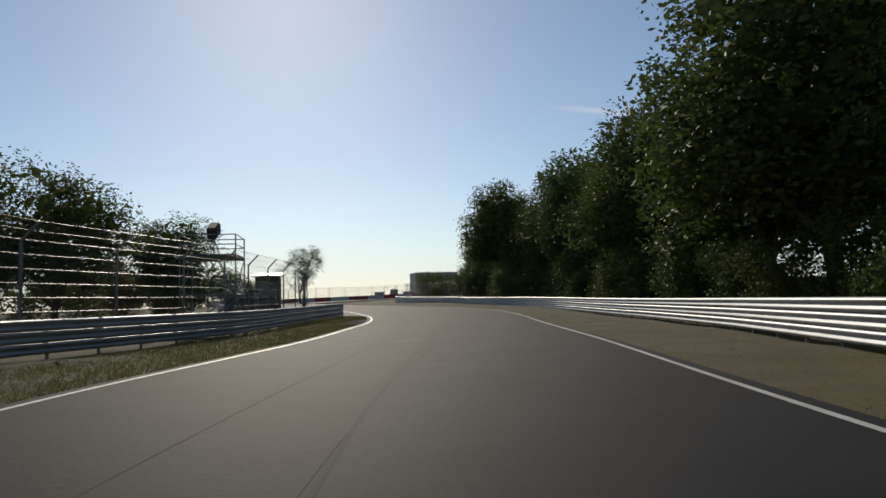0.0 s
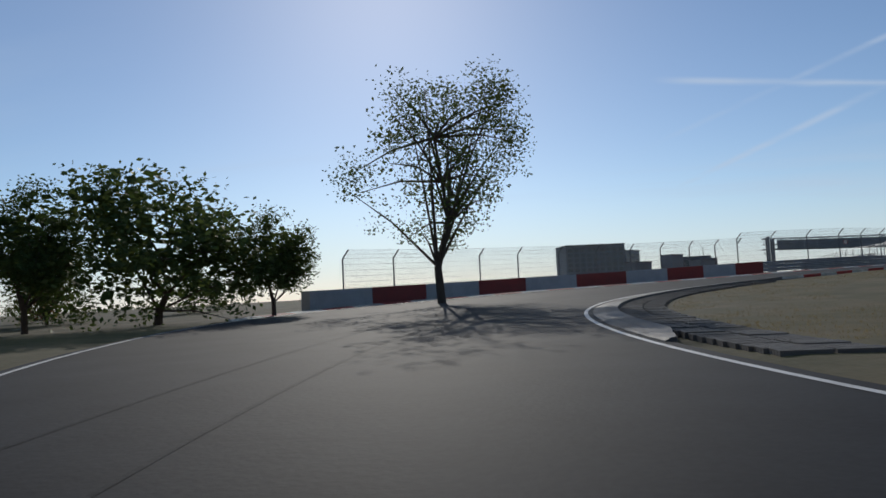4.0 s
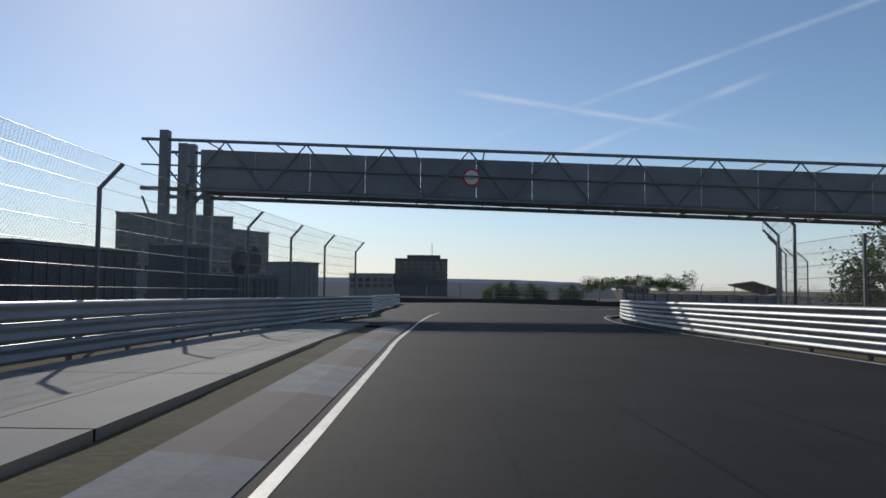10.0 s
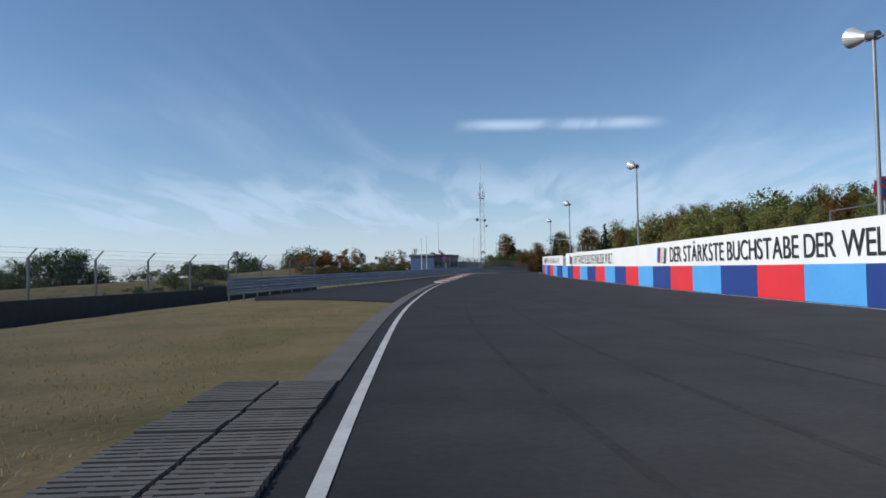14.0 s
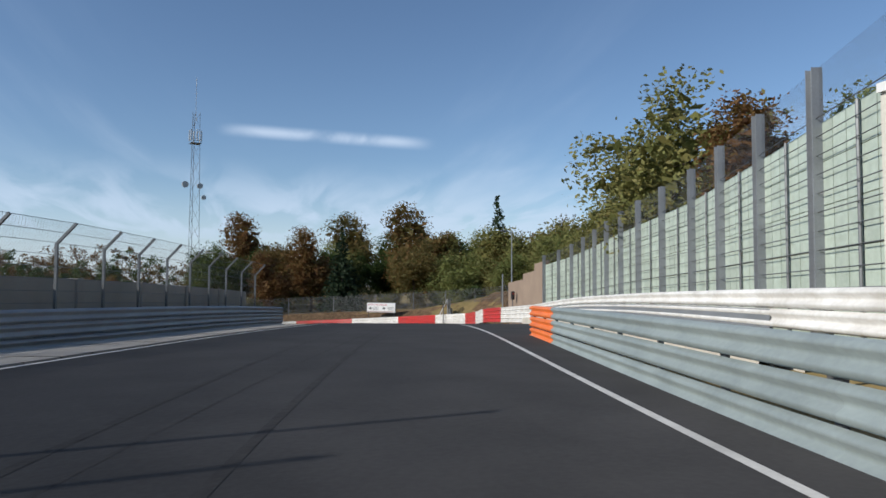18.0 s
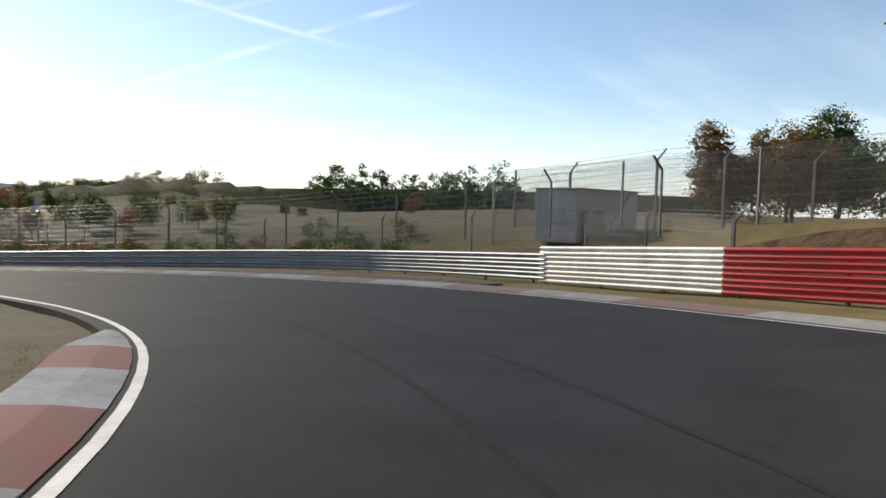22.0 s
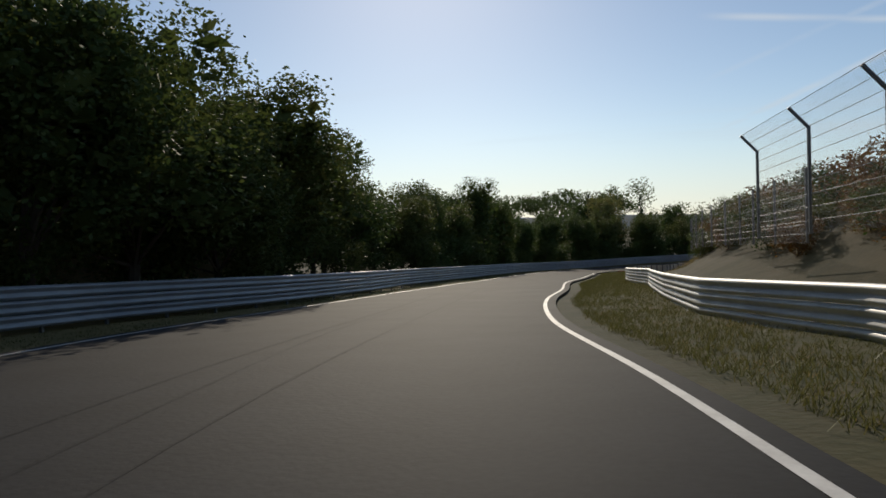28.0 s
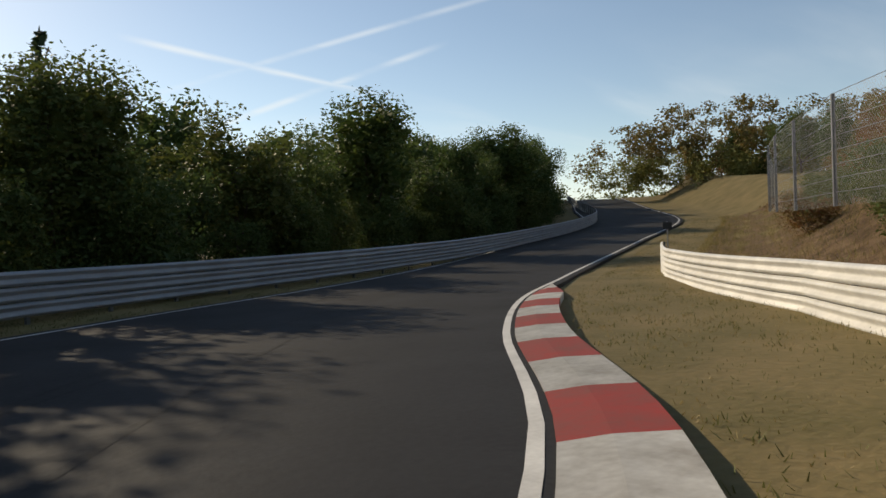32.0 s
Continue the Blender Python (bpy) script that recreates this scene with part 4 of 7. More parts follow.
def wall_text(s_far, s_near, board_ob, z=1.42, high=0.82):
    """The slogan, letter by letter along the curved board, and the three-colour emblem at its far end."""
    text = "DER STÄRKSTE BUCHSTABE DER WELT."
    size = high / 0.72
    length, s = s_far - s_near - 3.0, s_far - 2.9
    total = sum(GLYPH[c][1] for c in text)
    k = length / (total * size)
    for c in text:
        if c != " ":
            turn = heading(s) + 180
            lettering(c, size, BLACK, board_ob, Matrix.Translation(at(s + GLYPH[c][0] * size * k, WALL_D(s) + 0.004, z)) @ Matrix.Rotation(radians(turn), 4, "Z") @ Matrix.Rotation(radians(90), 4, "X") @ Matrix.Translation((0, -0.0, 0)), "letter", squeeze=k)
        s -= GLYPH[c][1] * size * k
    for k, mat in enumerate((WALL_SKY, WALL_NAVY, WALL_RED)):
        a = s_far - 0.25 - 0.28 * k
        verts = [at(a, WALL_D(a) + 0.004, z - 0.02), at(a - 0.28, WALL_D(a) + 0.004, z - 0.02), at(a - 0.5, WALL_D(a) + 0.004, z + high), at(a - 0.22, WALL_D(a) + 0.004, z + high)]
        link_mesh("emblem_bar", [v for v in verts] + [v + (verts[0] - at(a, WALL_D(a) + 0.03, z - 0.02)) * 0.0 for v in verts[:0]], [(0, 1, 2, 3)], mat, board_ob)
    grey = [at(s_far - u, WALL_D(s_far) + 0.004, z + v) for u, v in ((1.25, -0.02), (2.1, -0.02), (2.3, high), (1.45, high))]
    link_mesh("emblem_bar", grey, [(0, 1, 2, 3)], PAINT_WHITE, board_ob)


for far_end, near_end, b in ((393.7, 371.5, BOARD_1), (428.6, 405.7, BOARD_1), (460.2, 440.3, BOARD_1), (484.0, 466.5, BOARD_2), (512.4, 489.6, BOARD_2)):
    wall_text(far_end, near_end, b, high=0.82 if b is BOARD_1 else 0.7)

# dark barrier behind the run-off, with its fence
def straight_wall(name, a, b, high, thick, mat, label, category, kind="structure", down=0.5):
    a, b = Vector(a), Vector(b)
    way = b - a
    bm = bmesh.new()
    box(bm, (way.length, thick, high + down), Matrix.Translation((0, 0, (high - down) / 2)), 0.02)
    ob = part(name, bm, mat, None)
    turn = Matrix.Rotation(math.atan2(way.y, way.x), 4, "Z")
    ob.matrix_basis = Matrix.Translation((a + b) / 2) @ turn
    return tagged(ob, label, category, kind=kind)


for a, b in (((5, 372, 0.3), (40, 362, 0.2)), ((40, 362, 0.2), (74, 350.6, 0.1)), ((74, 350.6, 0.1), (112, 350.0, -0.2)), ((112, 350.0, -0.2), (160, 345.5, -0.2)), ((160, 345.5, -0.2), (176, 341, 0.2))):
    straight_wall("barrier", a, b, 1.45, 0.5, RUBBER, "dark rubber-faced barrier behind the run-off area", "barrier")


def free_fence(points, high, label, spacing=4.0, bend=0.5, wires=8, side=(0, -1), mat=None):
    """A fence along points in the open, its bent tops leaning by side."""
    top = empty("fence", label=label, category="fence", kind="structure")
    mat = mat or DARK_STEEL
    pts = []
    for a, b in zip(points, points[1:]):
        a, b = Vector(a), Vector(b)
        n = max(1, int(round((b - a).length / spacing)))
        pts += [a.lerp(b, k / n) for k in range(n)]
    pts.append(Vector(points[-1]))
    lean = Vector((side[0], side[1], 0)) * bend
    bm = bmesh.new()
    box(bm, (0.11, 0.11, high), Matrix.Translation((0, 0, high / 2)))
    if bend:
        beam_between(bm, (0, 0, high - 0.03), tuple(lean + Vector((0, 0, high + bend))), 0.07, 0.07)
    bmesh.ops.recalc_face_normals(bm, faces=bm.faces)
    me = bpy.data.meshes.new("fence_post")
    bm.to_mesh(me)
    bm.free()
    me.materials.append(mat)
    for p in pts:
        share("post", me, top, Matrix.Translation(p))
    rows = [(0.0, high * k / wires) for k in range(1, wires + 1)] + ([(0.5, high + bend * 0.5), (1.0, high + bend)] if bend else [])
    for out, up in rows:
        bm = bmesh.new()
        for a, b in zip(pts, pts[1:]):
            off = lean * out + Vector((0, 0, up))
            beam_between(bm, a + off, b + off, 0.012, 0.012)
        part("wire", bm, mat, top)
    verts, faces, uvs, run = [], [], [], 0.0
    for i, p in enumerate(pts):
        run += (p - pts[i - 1]).length if i else 0
        verts += [p, p + Vector((0, 0, high))]
        uvs += [(run, 0), (run, high)]
    faces = [(2 * i, 2 * i + 2, 2 * i + 3, 2 * i + 1) for i in range(len(pts) - 1)]
    link_mesh("netting", verts, faces, NET, top, uvs)
    return top


free_fence([(74.7, 351.4, 0.4), (112, 350.8, 0.2), (160, 346.3, 0.1), (178, 341.5, 0.3)], 3.3, TALL, spacing=5.2)
# MORE


# ---- buildings and fittings: helpers ----
def lb(parent, name, mat, x0, x1, y0, y1, z0, z1, bevel=0.0, label=""):
    """A block between two corners, in its thing's own axes."""
    bm = bmesh.new()
    box(bm, (abs(x1 - x0), abs(y1 - y0), abs(z1 - z0)), Matrix.Translation(((x0 + x1) / 2, (y0 + y1) / 2, (z0 + z1) / 2)), bevel)
    return part(name, bm, mat, parent, label)


def bars(parent, name, mat, lines, r, sides=6, label=""):
    """Round bars, each from a to b, as one part."""
    bm = bmesh.new()
    for a, b in lines:
        rod(bm, a, b, r, None, sides)
    return part(name, bm, mat, parent, label)


def disc(parent, name, mat, centre, r, thick, label="", axis="Y", sides=28):
    bm = bmesh.new()
    turn = Matrix.Rotation(radians(90), 4, "X" if axis == "Y" else "Y") if axis != "Z" else Matrix()
    bmesh.ops.create_cone(bm, cap_ends=True, segments=sides, radius1=r, radius2=r, depth=thick, matrix=Matrix.Translation(centre) @ turn)
    return part(name, bm, mat, parent, label)


def facing(a, b):
    """Degrees of the line from a to b on the plan."""
    return math.degrees(math.atan2(b[1] - a[1], b[0] - a[0]))


GLASS = material("window_glass", (0.03, 0.04, 0.05), 0.08, second=(0.05, 0.06, 0.07), scale=6, fine=3, bump=0)
CREAM = material("cream_render", (0.50, 0.47, 0.40), 0.8, second=(0.40, 0.37, 0.32), scale=6, fine=9, bump=0.1)
ROOF_BROWN = material("brown_roof_sheet", (0.27, 0.17, 0.12), 0.8, second=(0.20, 0.12, 0.09), scale=4, fine=10, bump=0.2, spread=0.12)
GREEN_PAINT = material("green_painted_metal", (0.03, 0.14, 0.08), 0.5, second=(0.02, 0.10, 0.06), bump=0.05)
SIGN_BLUE = material("sign_blue", (0.02, 0.07, 0.38), 0.4, second=(0.02, 0.06, 0.3), bump=0)
LIGHT_PANEL = material("milky_sheet", (0.50, 0.57, 0.49), 0.35, second=(0.36, 0.42, 0.35), scale=1.2, fine=16, mix=0.9, bump=0.15, spread=0.10)
CHROME_HORN = material("pale_horn", (0.6, 0.61, 0.62), 0.4, 0.3, second=(0.5, 0.5, 0.5), bump=0.03)


def windows(parent, width, y, z0, z1, cols, rows, margin=0.8):
    for r in range(rows):
        for c in range(cols):
            w, h = (width - margin) / cols, (z1 - z0) / rows
            x, z = margin / 2 + w * (c + 0.5), z0 + h * (r + 0.5)
            win = lb(parent, "window", DARK_STEEL, x - w * 0.38, x + w * 0.38, y - 0.05, y + 0.02, z - h * 0.36, z + h * 0.36)
            lb(win, "pane", GLASS, x - w * 0.34, x + w * 0.34, y - 0.06, y - 0.03, z - h * 0.32, z + h * 0.32)


def building(name, a, b, depth, z0, z1, mat, cols, rows, label, category="building", roof=0.35, win=(0.3, 0.85)):
    """A flat-roofed block whose front runs from a to b, seen with a at its left; its depth lies behind."""
    top = empty(name, (a[0], a[1], z0), facing(a, b), label, category)
    w = math.hypot(b[0] - a[0], b[1] - a[1])
    h = z1 - z0
    lb(top, "wall", mat, 0, w, 0, depth, -0.5, h, 0.03)
    lb(top, "roof", DARK_STEEL, -0.25, w + 0.25, -0.25, depth + 0.25, h + 0.003, h + roof, 0.04)
    if cols:
        windows(top, w, 0, h * win[0], h * win[1], cols, rows)
    return top


# ---- first straight ----
def scaffold_tower(place, turn):
    top = empty("camera_tower", place, turn, "steel scaffold tower with a platform and a covered camera", "scaffold")
    w = 1.35
    for sx in (-w, w):
        for sy in (-w, w):
            bars(top, "upright", DARK_STEEL, [((sx, sy, 0), (sx, sy, 4.9))], 0.035)
    for z in (1.9, 4.4, 4.9):
        bars(top, "rail", DARK_STEEL, [((-w, -w, z), (w, -w, z)), ((w, -w, z), (w, w, z)), ((w, w, z), (-w, w, z)), ((-w, w, z), (-w, -w, z))], 0.028)
    for s in (-1, 1):
        bars(top, "brace", DARK_STEEL, [((-w, s * w, 1.9), (w, s * w, 3.8)), ((w, s * w, 0.1), (-w, s * w, 1.9))], 0.028)
        bars(top, "brace", DARK_STEEL, [((s * w, -w, 1.9), (s * w, w, 3.8)), ((s * w, w, 0.1), (s * w, -w, 1.9))], 0.028)
    bars(top, "ladder", DARK_STEEL, [((-0.25, -w - 0.5, 0), (-0.25, -0.2, 3.9)), ((0.2, -w - 0.5, 0), (0.2, -0.2, 3.9))] + [((-0.25, -w - 0.5 + 0.41 * k * 0.385, 0.41 * k), (0.2, -w - 0.5 + 0.41 * k * 0.385, 0.41 * k)) for k in range(1, 9)], 0.025)
    lb(top, "platform", DARK_BOX, -w, w, -w, w, 3.72, 3.92, 0.02)
    cam_set = lb(top, "tripod_head", DARK_STEEL, -0.12, 0.12, -0.12, 0.12, 4.75, 4.95)
    bars(cam_set, "tripod_leg", DARK_STEEL, [((0, 0, 4.8), (0.45, 0, 3.93)), ((0, 0, 4.8), (-0.3, 0.35, 3.93)), ((0, 0, 4.8), (-0.3, -0.35, 3.93))], 0.025)
    bm = bmesh.new()
    box(bm, (1.1, 0.55, 0.62), Matrix.Translation((0.1, 0, 5.25)) @ Matrix.Rotation(radians(-24), 4, "Y"), 0.09)
    part("camera_cover", bm, RUBBER, top, "black cloth rain cover")
    return top


scaffold_tower(on_ground(36.9, 9.2), heading(35))


def marshal_hut(place, turn, w, d, h, label, mat=None):
    top = empty("marshal_hut", place, turn, label, "hut")
    lb(top, "body", mat or WOOD, 0, w, 0, d, -0.3, h, 0.02)
    bm = bmesh.new()
    box(bm, (w + 0.5, d + 0.5, 0.09), Matrix.Translation((w / 2, d / 2, h + 0.16)) @ Matrix.Rotation(radians(7), 4, "X"), 0.01)
    part("roof", bm, DARK_STEEL, top)
    win = lb(top, "window", DARK_STEEL, 0.2, w - 0.2, -0.04, 0.02, h * 0.45, h * 0.85)
    lb(win, "pane", GLASS, 0.26, w - 0.26, -0.05, -0.02, h * 0.48, h * 0.82)
    lb(top, "shelf", WOOD, 0.1, w - 0.1, -0.25, -0.045, h * 0.42, h * 0.44)
    return top


marshal_hut(on_ground(47.4, 8.2), heading(43) - 90, 1.6, 1.6, 3.1, "small dark wooden marshal hut behind the fence")
dark = empty("storage_box", on_ground(40.5, 7.6), heading(40), "dark storage container under the scaffold tower", "container")
lb(dark, "body", DARK_BOX, 0, 2.2, 0, 1.6, 0, 1.9, 0.03)
lb(dark, "lid", DARK_STEEL, -0.05, 2.25, -0.05, 1.65, 1.903, 1.97, 0.01)
brace = empty("fence_brace", on_ground(50, 5.0), heading(50), "dark braced end post of the fence", "post", kind="structure")
lb(brace, "post", DARK_STEEL, -0.09, 0.09, -0.09, 0.09, -0.3, 3.4, 0.01)
bars(brace, "strut", DARK_STEEL, [((0, 0, 2.4), (-2.6, 0.2, 0.2))], 0.06)

big = building("pit_building", (-19, 433), (8, 440), 18, -2, 20.7, GREY_BOX, 9, 6, "large grey flat-roofed building beyond the bend", win=(0.35, 0.95))
side_wing = building("pit_building", (8.2, 440), (16, 452), 14, -2, 17.5, GREY_BOX, 3, 5, "lower grey wing of the flat-roofed building", win=(0.35, 0.95))
for s, w, h in ((176, 2.2, 1.9), (181, 1.6, 2.4), (186, 2.6, 1.7)):
    lbx = empty("storage_box", on_ground(s, 18.2), heading(s), "small grey equipment box behind the barrier", "box", "boxes behind the barrier")
    lb(lbx, "body", GREY_BOX, 0, w, 0, 1.4, 0, h, 0.03)
    lb(lbx, "lid", DARK_STEEL, -0.05, w + 0.05, -0.05, 1.45, h + 0.003, h + 0.06, 0.01)


# ---- the climb and the bridge ----
def striped_block(place, turn):
    top = empty("tyre_block", place, turn, "tyre block wrapped in red and white striped sheeting", "barrier")
    for k in range(10):
        bm = bmesh.new()
        box(bm, (0.3, 0.9, 1.3), Matrix.Translation((-1.35 + 0.3 * k, 0, 0.65)), 0.03)
        for v in bm.verts:
            v.co.x += (v.co.z - 0.65) * 0.22
        part("stripe", bm, RED_STEEL if k % 2 else WHITE_STEEL, top)
    lb(top, "cap", RUBBER, -1.3, 1.6, -0.42, 0.42, 1.303, 1.36, 0.02)
    return top


striped_block(on_ground(216.6, -8.3), heading(216) + 20)
for s, d in ((210, -12.4), (200, -11.4)):
    b = empty("marker_post", on_ground(s, d), heading(s), "short black rubber marker post at the rail's end", "post", "marker posts")
    bm = bmesh.new()
    rod(bm, (0, 0, 0), (0, 0, 0.95), 0.11, 0.05, 10)
    part("post", bm, RUBBER, b)
    disc(b, "base", RUBBER, (0, 0, 0.03), 0.22, 0.06, axis="Z")


def round_sign(place, turn, high, r=0.38, text="", label="round white traffic sign with a red rim on a steel pole", back=False, rim_mat=None, face_mat=None):
    """A round sign on a pole; its face looks along its own -y."""
    top = empty("round_sign", place, turn, label, "sign")
    bars(top, "pole", STEEL, [((0, 0.04, -0.3), (0, 0.04, high + r * 0.6))], 0.035, 8)
    plate = disc(top, "plate", DARK_STEEL, (0, 0, high), r, 0.03)
    disc(plate, "rim", rim_mat or RED_STEEL, (0, -0.02, high), r * 0.98, 0.012)
    disc(plate, "face", face_mat or WHITE_STEEL, (0, -0.03, high), r * 0.76, 0.012)
    if text:
        lettering(text, r * (1.05 if len(text) < 3 else 0.62), BLACK, plate, Matrix.Translation((-r * (0.58 if len(text) < 3 else 0.64), -0.04, high - r * (0.42 if len(text) < 3 else 0.24))) @ Matrix.Rotation(radians(90), 4, "X"), "digits")
    return top


round_sign(on_ground(210, -13.9), heading(196) - 90, 3.1, 0.42, "30")
round_sign(on_ground(220.6, 8.2), heading(200) - 90, 3.0, 0.42, "30")
round_sign((46.9, 261.4, at(287, -8.2).z), heading(287) + 90, 2.55, 0.38, label="back of a round traffic sign on a steel pole")


def bridge():
    a, b = Vector((27.7, 292.7, 0)), Vector((72.7, 285.1, 0))
    w = (b - a).length
    top = empty("gantry_bridge", (a.x, a.y, 0), facing(a, b), "steel truss gantry bridge with grey panels over the track", "bridge", kind="structure")
    fall = lambda x: 12.0 - 1.5 * x / w
    for x, dz in ((-0.3, 0.0), (0.75, -0.7), (w - 1.2, -0.5), (w + 0.1, 0.0)):
        g = ground_at(*(a + (b - a) * (x / w)).xy)
        for y in (0.0, 3.8):
            lb(top, "column", DARK_STEEL, x - 0.24, x + 0.24, y - 0.24, y + 0.24, g - 0.5, fall(x) + dz, 0.02)
    for y in (0.0, 3.8):
        for dz, r in ((-0.5, 0.09), (-3.2, 0.12), (-1.9, 0.05)):
            bars(top, "chord", DARK_STEEL, [((-1.6, y, fall(-1.6) + dz), (w + 1.8, y, fall(w + 1.8) + dz))], r)
        n = 22
        for k in range(n):
            x0, x1 = -1.4 + (w + 3) * k / n, -1.4 + (w + 3) * (k + 1) / n
            lo, hi = (-3.2, -0.5) if k % 2 else (-0.5, -3.2)
            bars(top, "diagonal", DARK_STEEL, [((x0, y, fall(x0) + lo), (x1, y, fall(x1) + hi))], 0.045)
    for k in range(12):
        x = w * (k + 0.5) / 12
        bars(top, "cross_tie", DARK_STEEL, [((x, 0, fall(x) - 3.2), (x, 3.8, fall(x) - 3.2)), ((x, 0, fall(x) - 0.5), (x, 3.8, fall(x) - 0.5))], 0.045)
    n = 14
    for k in range(n):
        x0, x1 = 1.6 + (w - 3.4) * k / n + 0.01, 1.6 + (w - 3.4) * (k + 1) / n - 0.01
        bm = bmesh.new()
        v = [bm.verts.new((x, y, fall(x) + z)) for y in (0.16, 0.22) for x, z in ((x0, -3.1), (x1, -3.1), (x1, -0.95), (x0, -0.95))]
        for f in ((0, 1, 2, 3), (7, 6, 5, 4), (0, 4, 5, 1), (1, 5, 6, 2), (2, 6, 7, 3), (3, 7, 4, 0)):
            bm.faces.new([v[i] for i in f])
        part("panel", bm, GREY_BOX, top)
    bm = bmesh.new()
    beam_between(bm, (0.9, 1.9, fall(0.9) - 3.05), (w - 1.2, 1.9, fall(w - 1.2) - 3.05), 3.1, 0.06)
    part("deck", bm, DARK_STEEL, top)
    bars(top, "knee_brace", DARK_STEEL, [((-0.3, 0, 5.5), (-1.5, 0, 8.4)), ((w + 0.1, 0, 4.2), (w + 1.6, 0, 7.0)), ((w - 1.2, 0, 4.2), (w + 0.1, 0, 6.8)), ((w + 0.1, 0, 4.2), (w - 1.2, 0, 6.8))], 0.06)
    x = w * 0.36
    plate = disc(top, "height_sign", RED_STEEL, (x, 0.08, fall(x) - 1.95), 0.5, 0.03, "red-rimmed round height limit sign")
    disc(plate, "face", WHITE_STEEL, (x, 0.055, fall(x) - 1.95), 0.38, 0.012)
    lettering("5.0m", 0.34, BLACK, plate, Matrix.Translation((x - 0.36, 0.045, fall(x) - 2.07)) @ Matrix.Rotation(radians(90), 4, "X"), "digits")


bridge()


def guyed_mast(place, high, r, label, platform=None, dishes=()):
    top = empty("antenna_mast", place, 20, label, "mast")
    for k in range(3):
        a = k * 2.094
        bars(top, "leg", DARK_STEEL, [((r * math.cos(a), r * math.sin(a), -0.5), (r * 0.6 * math.cos(a), r * 0.6 * math.sin(a), high * 0.85))], 0.05)
    lines = []
    n = int(high * 0.85 / (r * 2.2))
    for k in range(n):
        z0, z1 = high * 0.85 * k / n, high * 0.85 * (k + 1) / n
        for j in range(3):
            a0, a1 = j * 2.094, (j + 1) * 2.094
            r0, r1 = r * (1 - 0.4 * z0 / (high * 0.85)), r * (1 - 0.4 * z1 / (high * 0.85))
            lines.append(((r0 * math.cos(a0), r0 * math.sin(a0), z0), (r1 * math.cos(a1), r1 * math.sin(a1), z1)))
    bars(top, "lattice", DARK_STEEL, lines, 0.03, 4)
    bars(top, "whip", DARK_STEEL, [((0, 0, high * 0.8), (0, 0, high))], 0.045)
    if platform:
        lb(top, "platform", DARK_STEEL, -1.1, 1.1, -1.1, 1.1, platform, platform + 0.12)
        bars(top, "handrail", DARK_STEEL, [((-1.1, -1.1, platform + 1), (1.1, -1.1, platform + 1)), ((1.1, -1.1, platform + 1), (1.1, 1.1, platform + 1)), ((-1.1, 1.1, platform + 1), (1.1, 1.1, platform + 1)), ((-1.1, -1.1, platform + 1), (-1.1, 1.1, platform + 1))], 0.03)
    for z, a, size in dishes:
        disc(top, "dish", OFF_WHITE_STEEL, (math.cos(a) * (r + 0.5), math.sin(a) * (r + 0.5), z), size, 0.3, axis="X")
    return top


guyed_mast((90, 270.5, 1.5), 27.5, 0.35, "thin lattice antenna mast with a small platform", 14.2)
phone = guyed_mast((404.5, 328.8, -6), 54, 1.5, "tall lattice mobile phone tower with dishes and aerials", 39.0, ((30.0, 1.0, 0.7), (29.5, 3.5, 0.6), (27.2, 4.6, 0.5)))
for k in range(6):
    a = k * 1.047
    lb(phone, "aerial", OFF_WHITE_STEEL, math.cos(a) * 1.3 - 0.12, math.cos(a) * 1.3 + 0.12, math.sin(a) * 1.3 - 0.08, math.sin(a) * 1.3 + 0.08, 39.5, 42.0)
tower = building("control_tower", (67, 661), (98, 658), 22, -3, 18.5, DARK_BOX, 8, 5, "distant dark grey control tower block with an antenna", win=(0.4, 0.95))
lb(tower, "upper_storey", DARK_BOX, 7, 27, 2, 20, 21.9, 24.0, 0.05)
bars(tower, "antenna", DARK_STEEL, [((22, 5, 23.9), (22, 5, 31))], 0.2)
building("pit_building", (40, 665), (66.5, 662), 20, -3, 9.5, GREY_BOX, 6, 2, "lower grey wing beside the control tower")

# screens and boxes behind the fence before the bridge
for k, s in enumerate(range(252, 286, 4)):
    p = on_ground(s, 9.4)
    scr = empty("lattice_screen", p, heading(s + 2), "dark slatted screen behind the fence", "screen", "screens behind the fence")
    for x in (0.0, 3.9):
        lb(scr, "post", DARK_STEEL, x - 0.05, x + 0.05, -0.05, 0.05, -0.3, 2.35)
    for j in range(9):
        lb(scr, "slat", DARK_BOX, 0.06, 3.84, -0.02, 0.02, 0.35 + 0.22 * j, 0.50 + 0.22 * j)
    for j in range(8):
        lb(scr, "upright_slat", DARK_BOX, 0.3 + 0.45 * j, 0.38 + 0.45 * j, -0.035, -0.021, 0.3, 2.3)
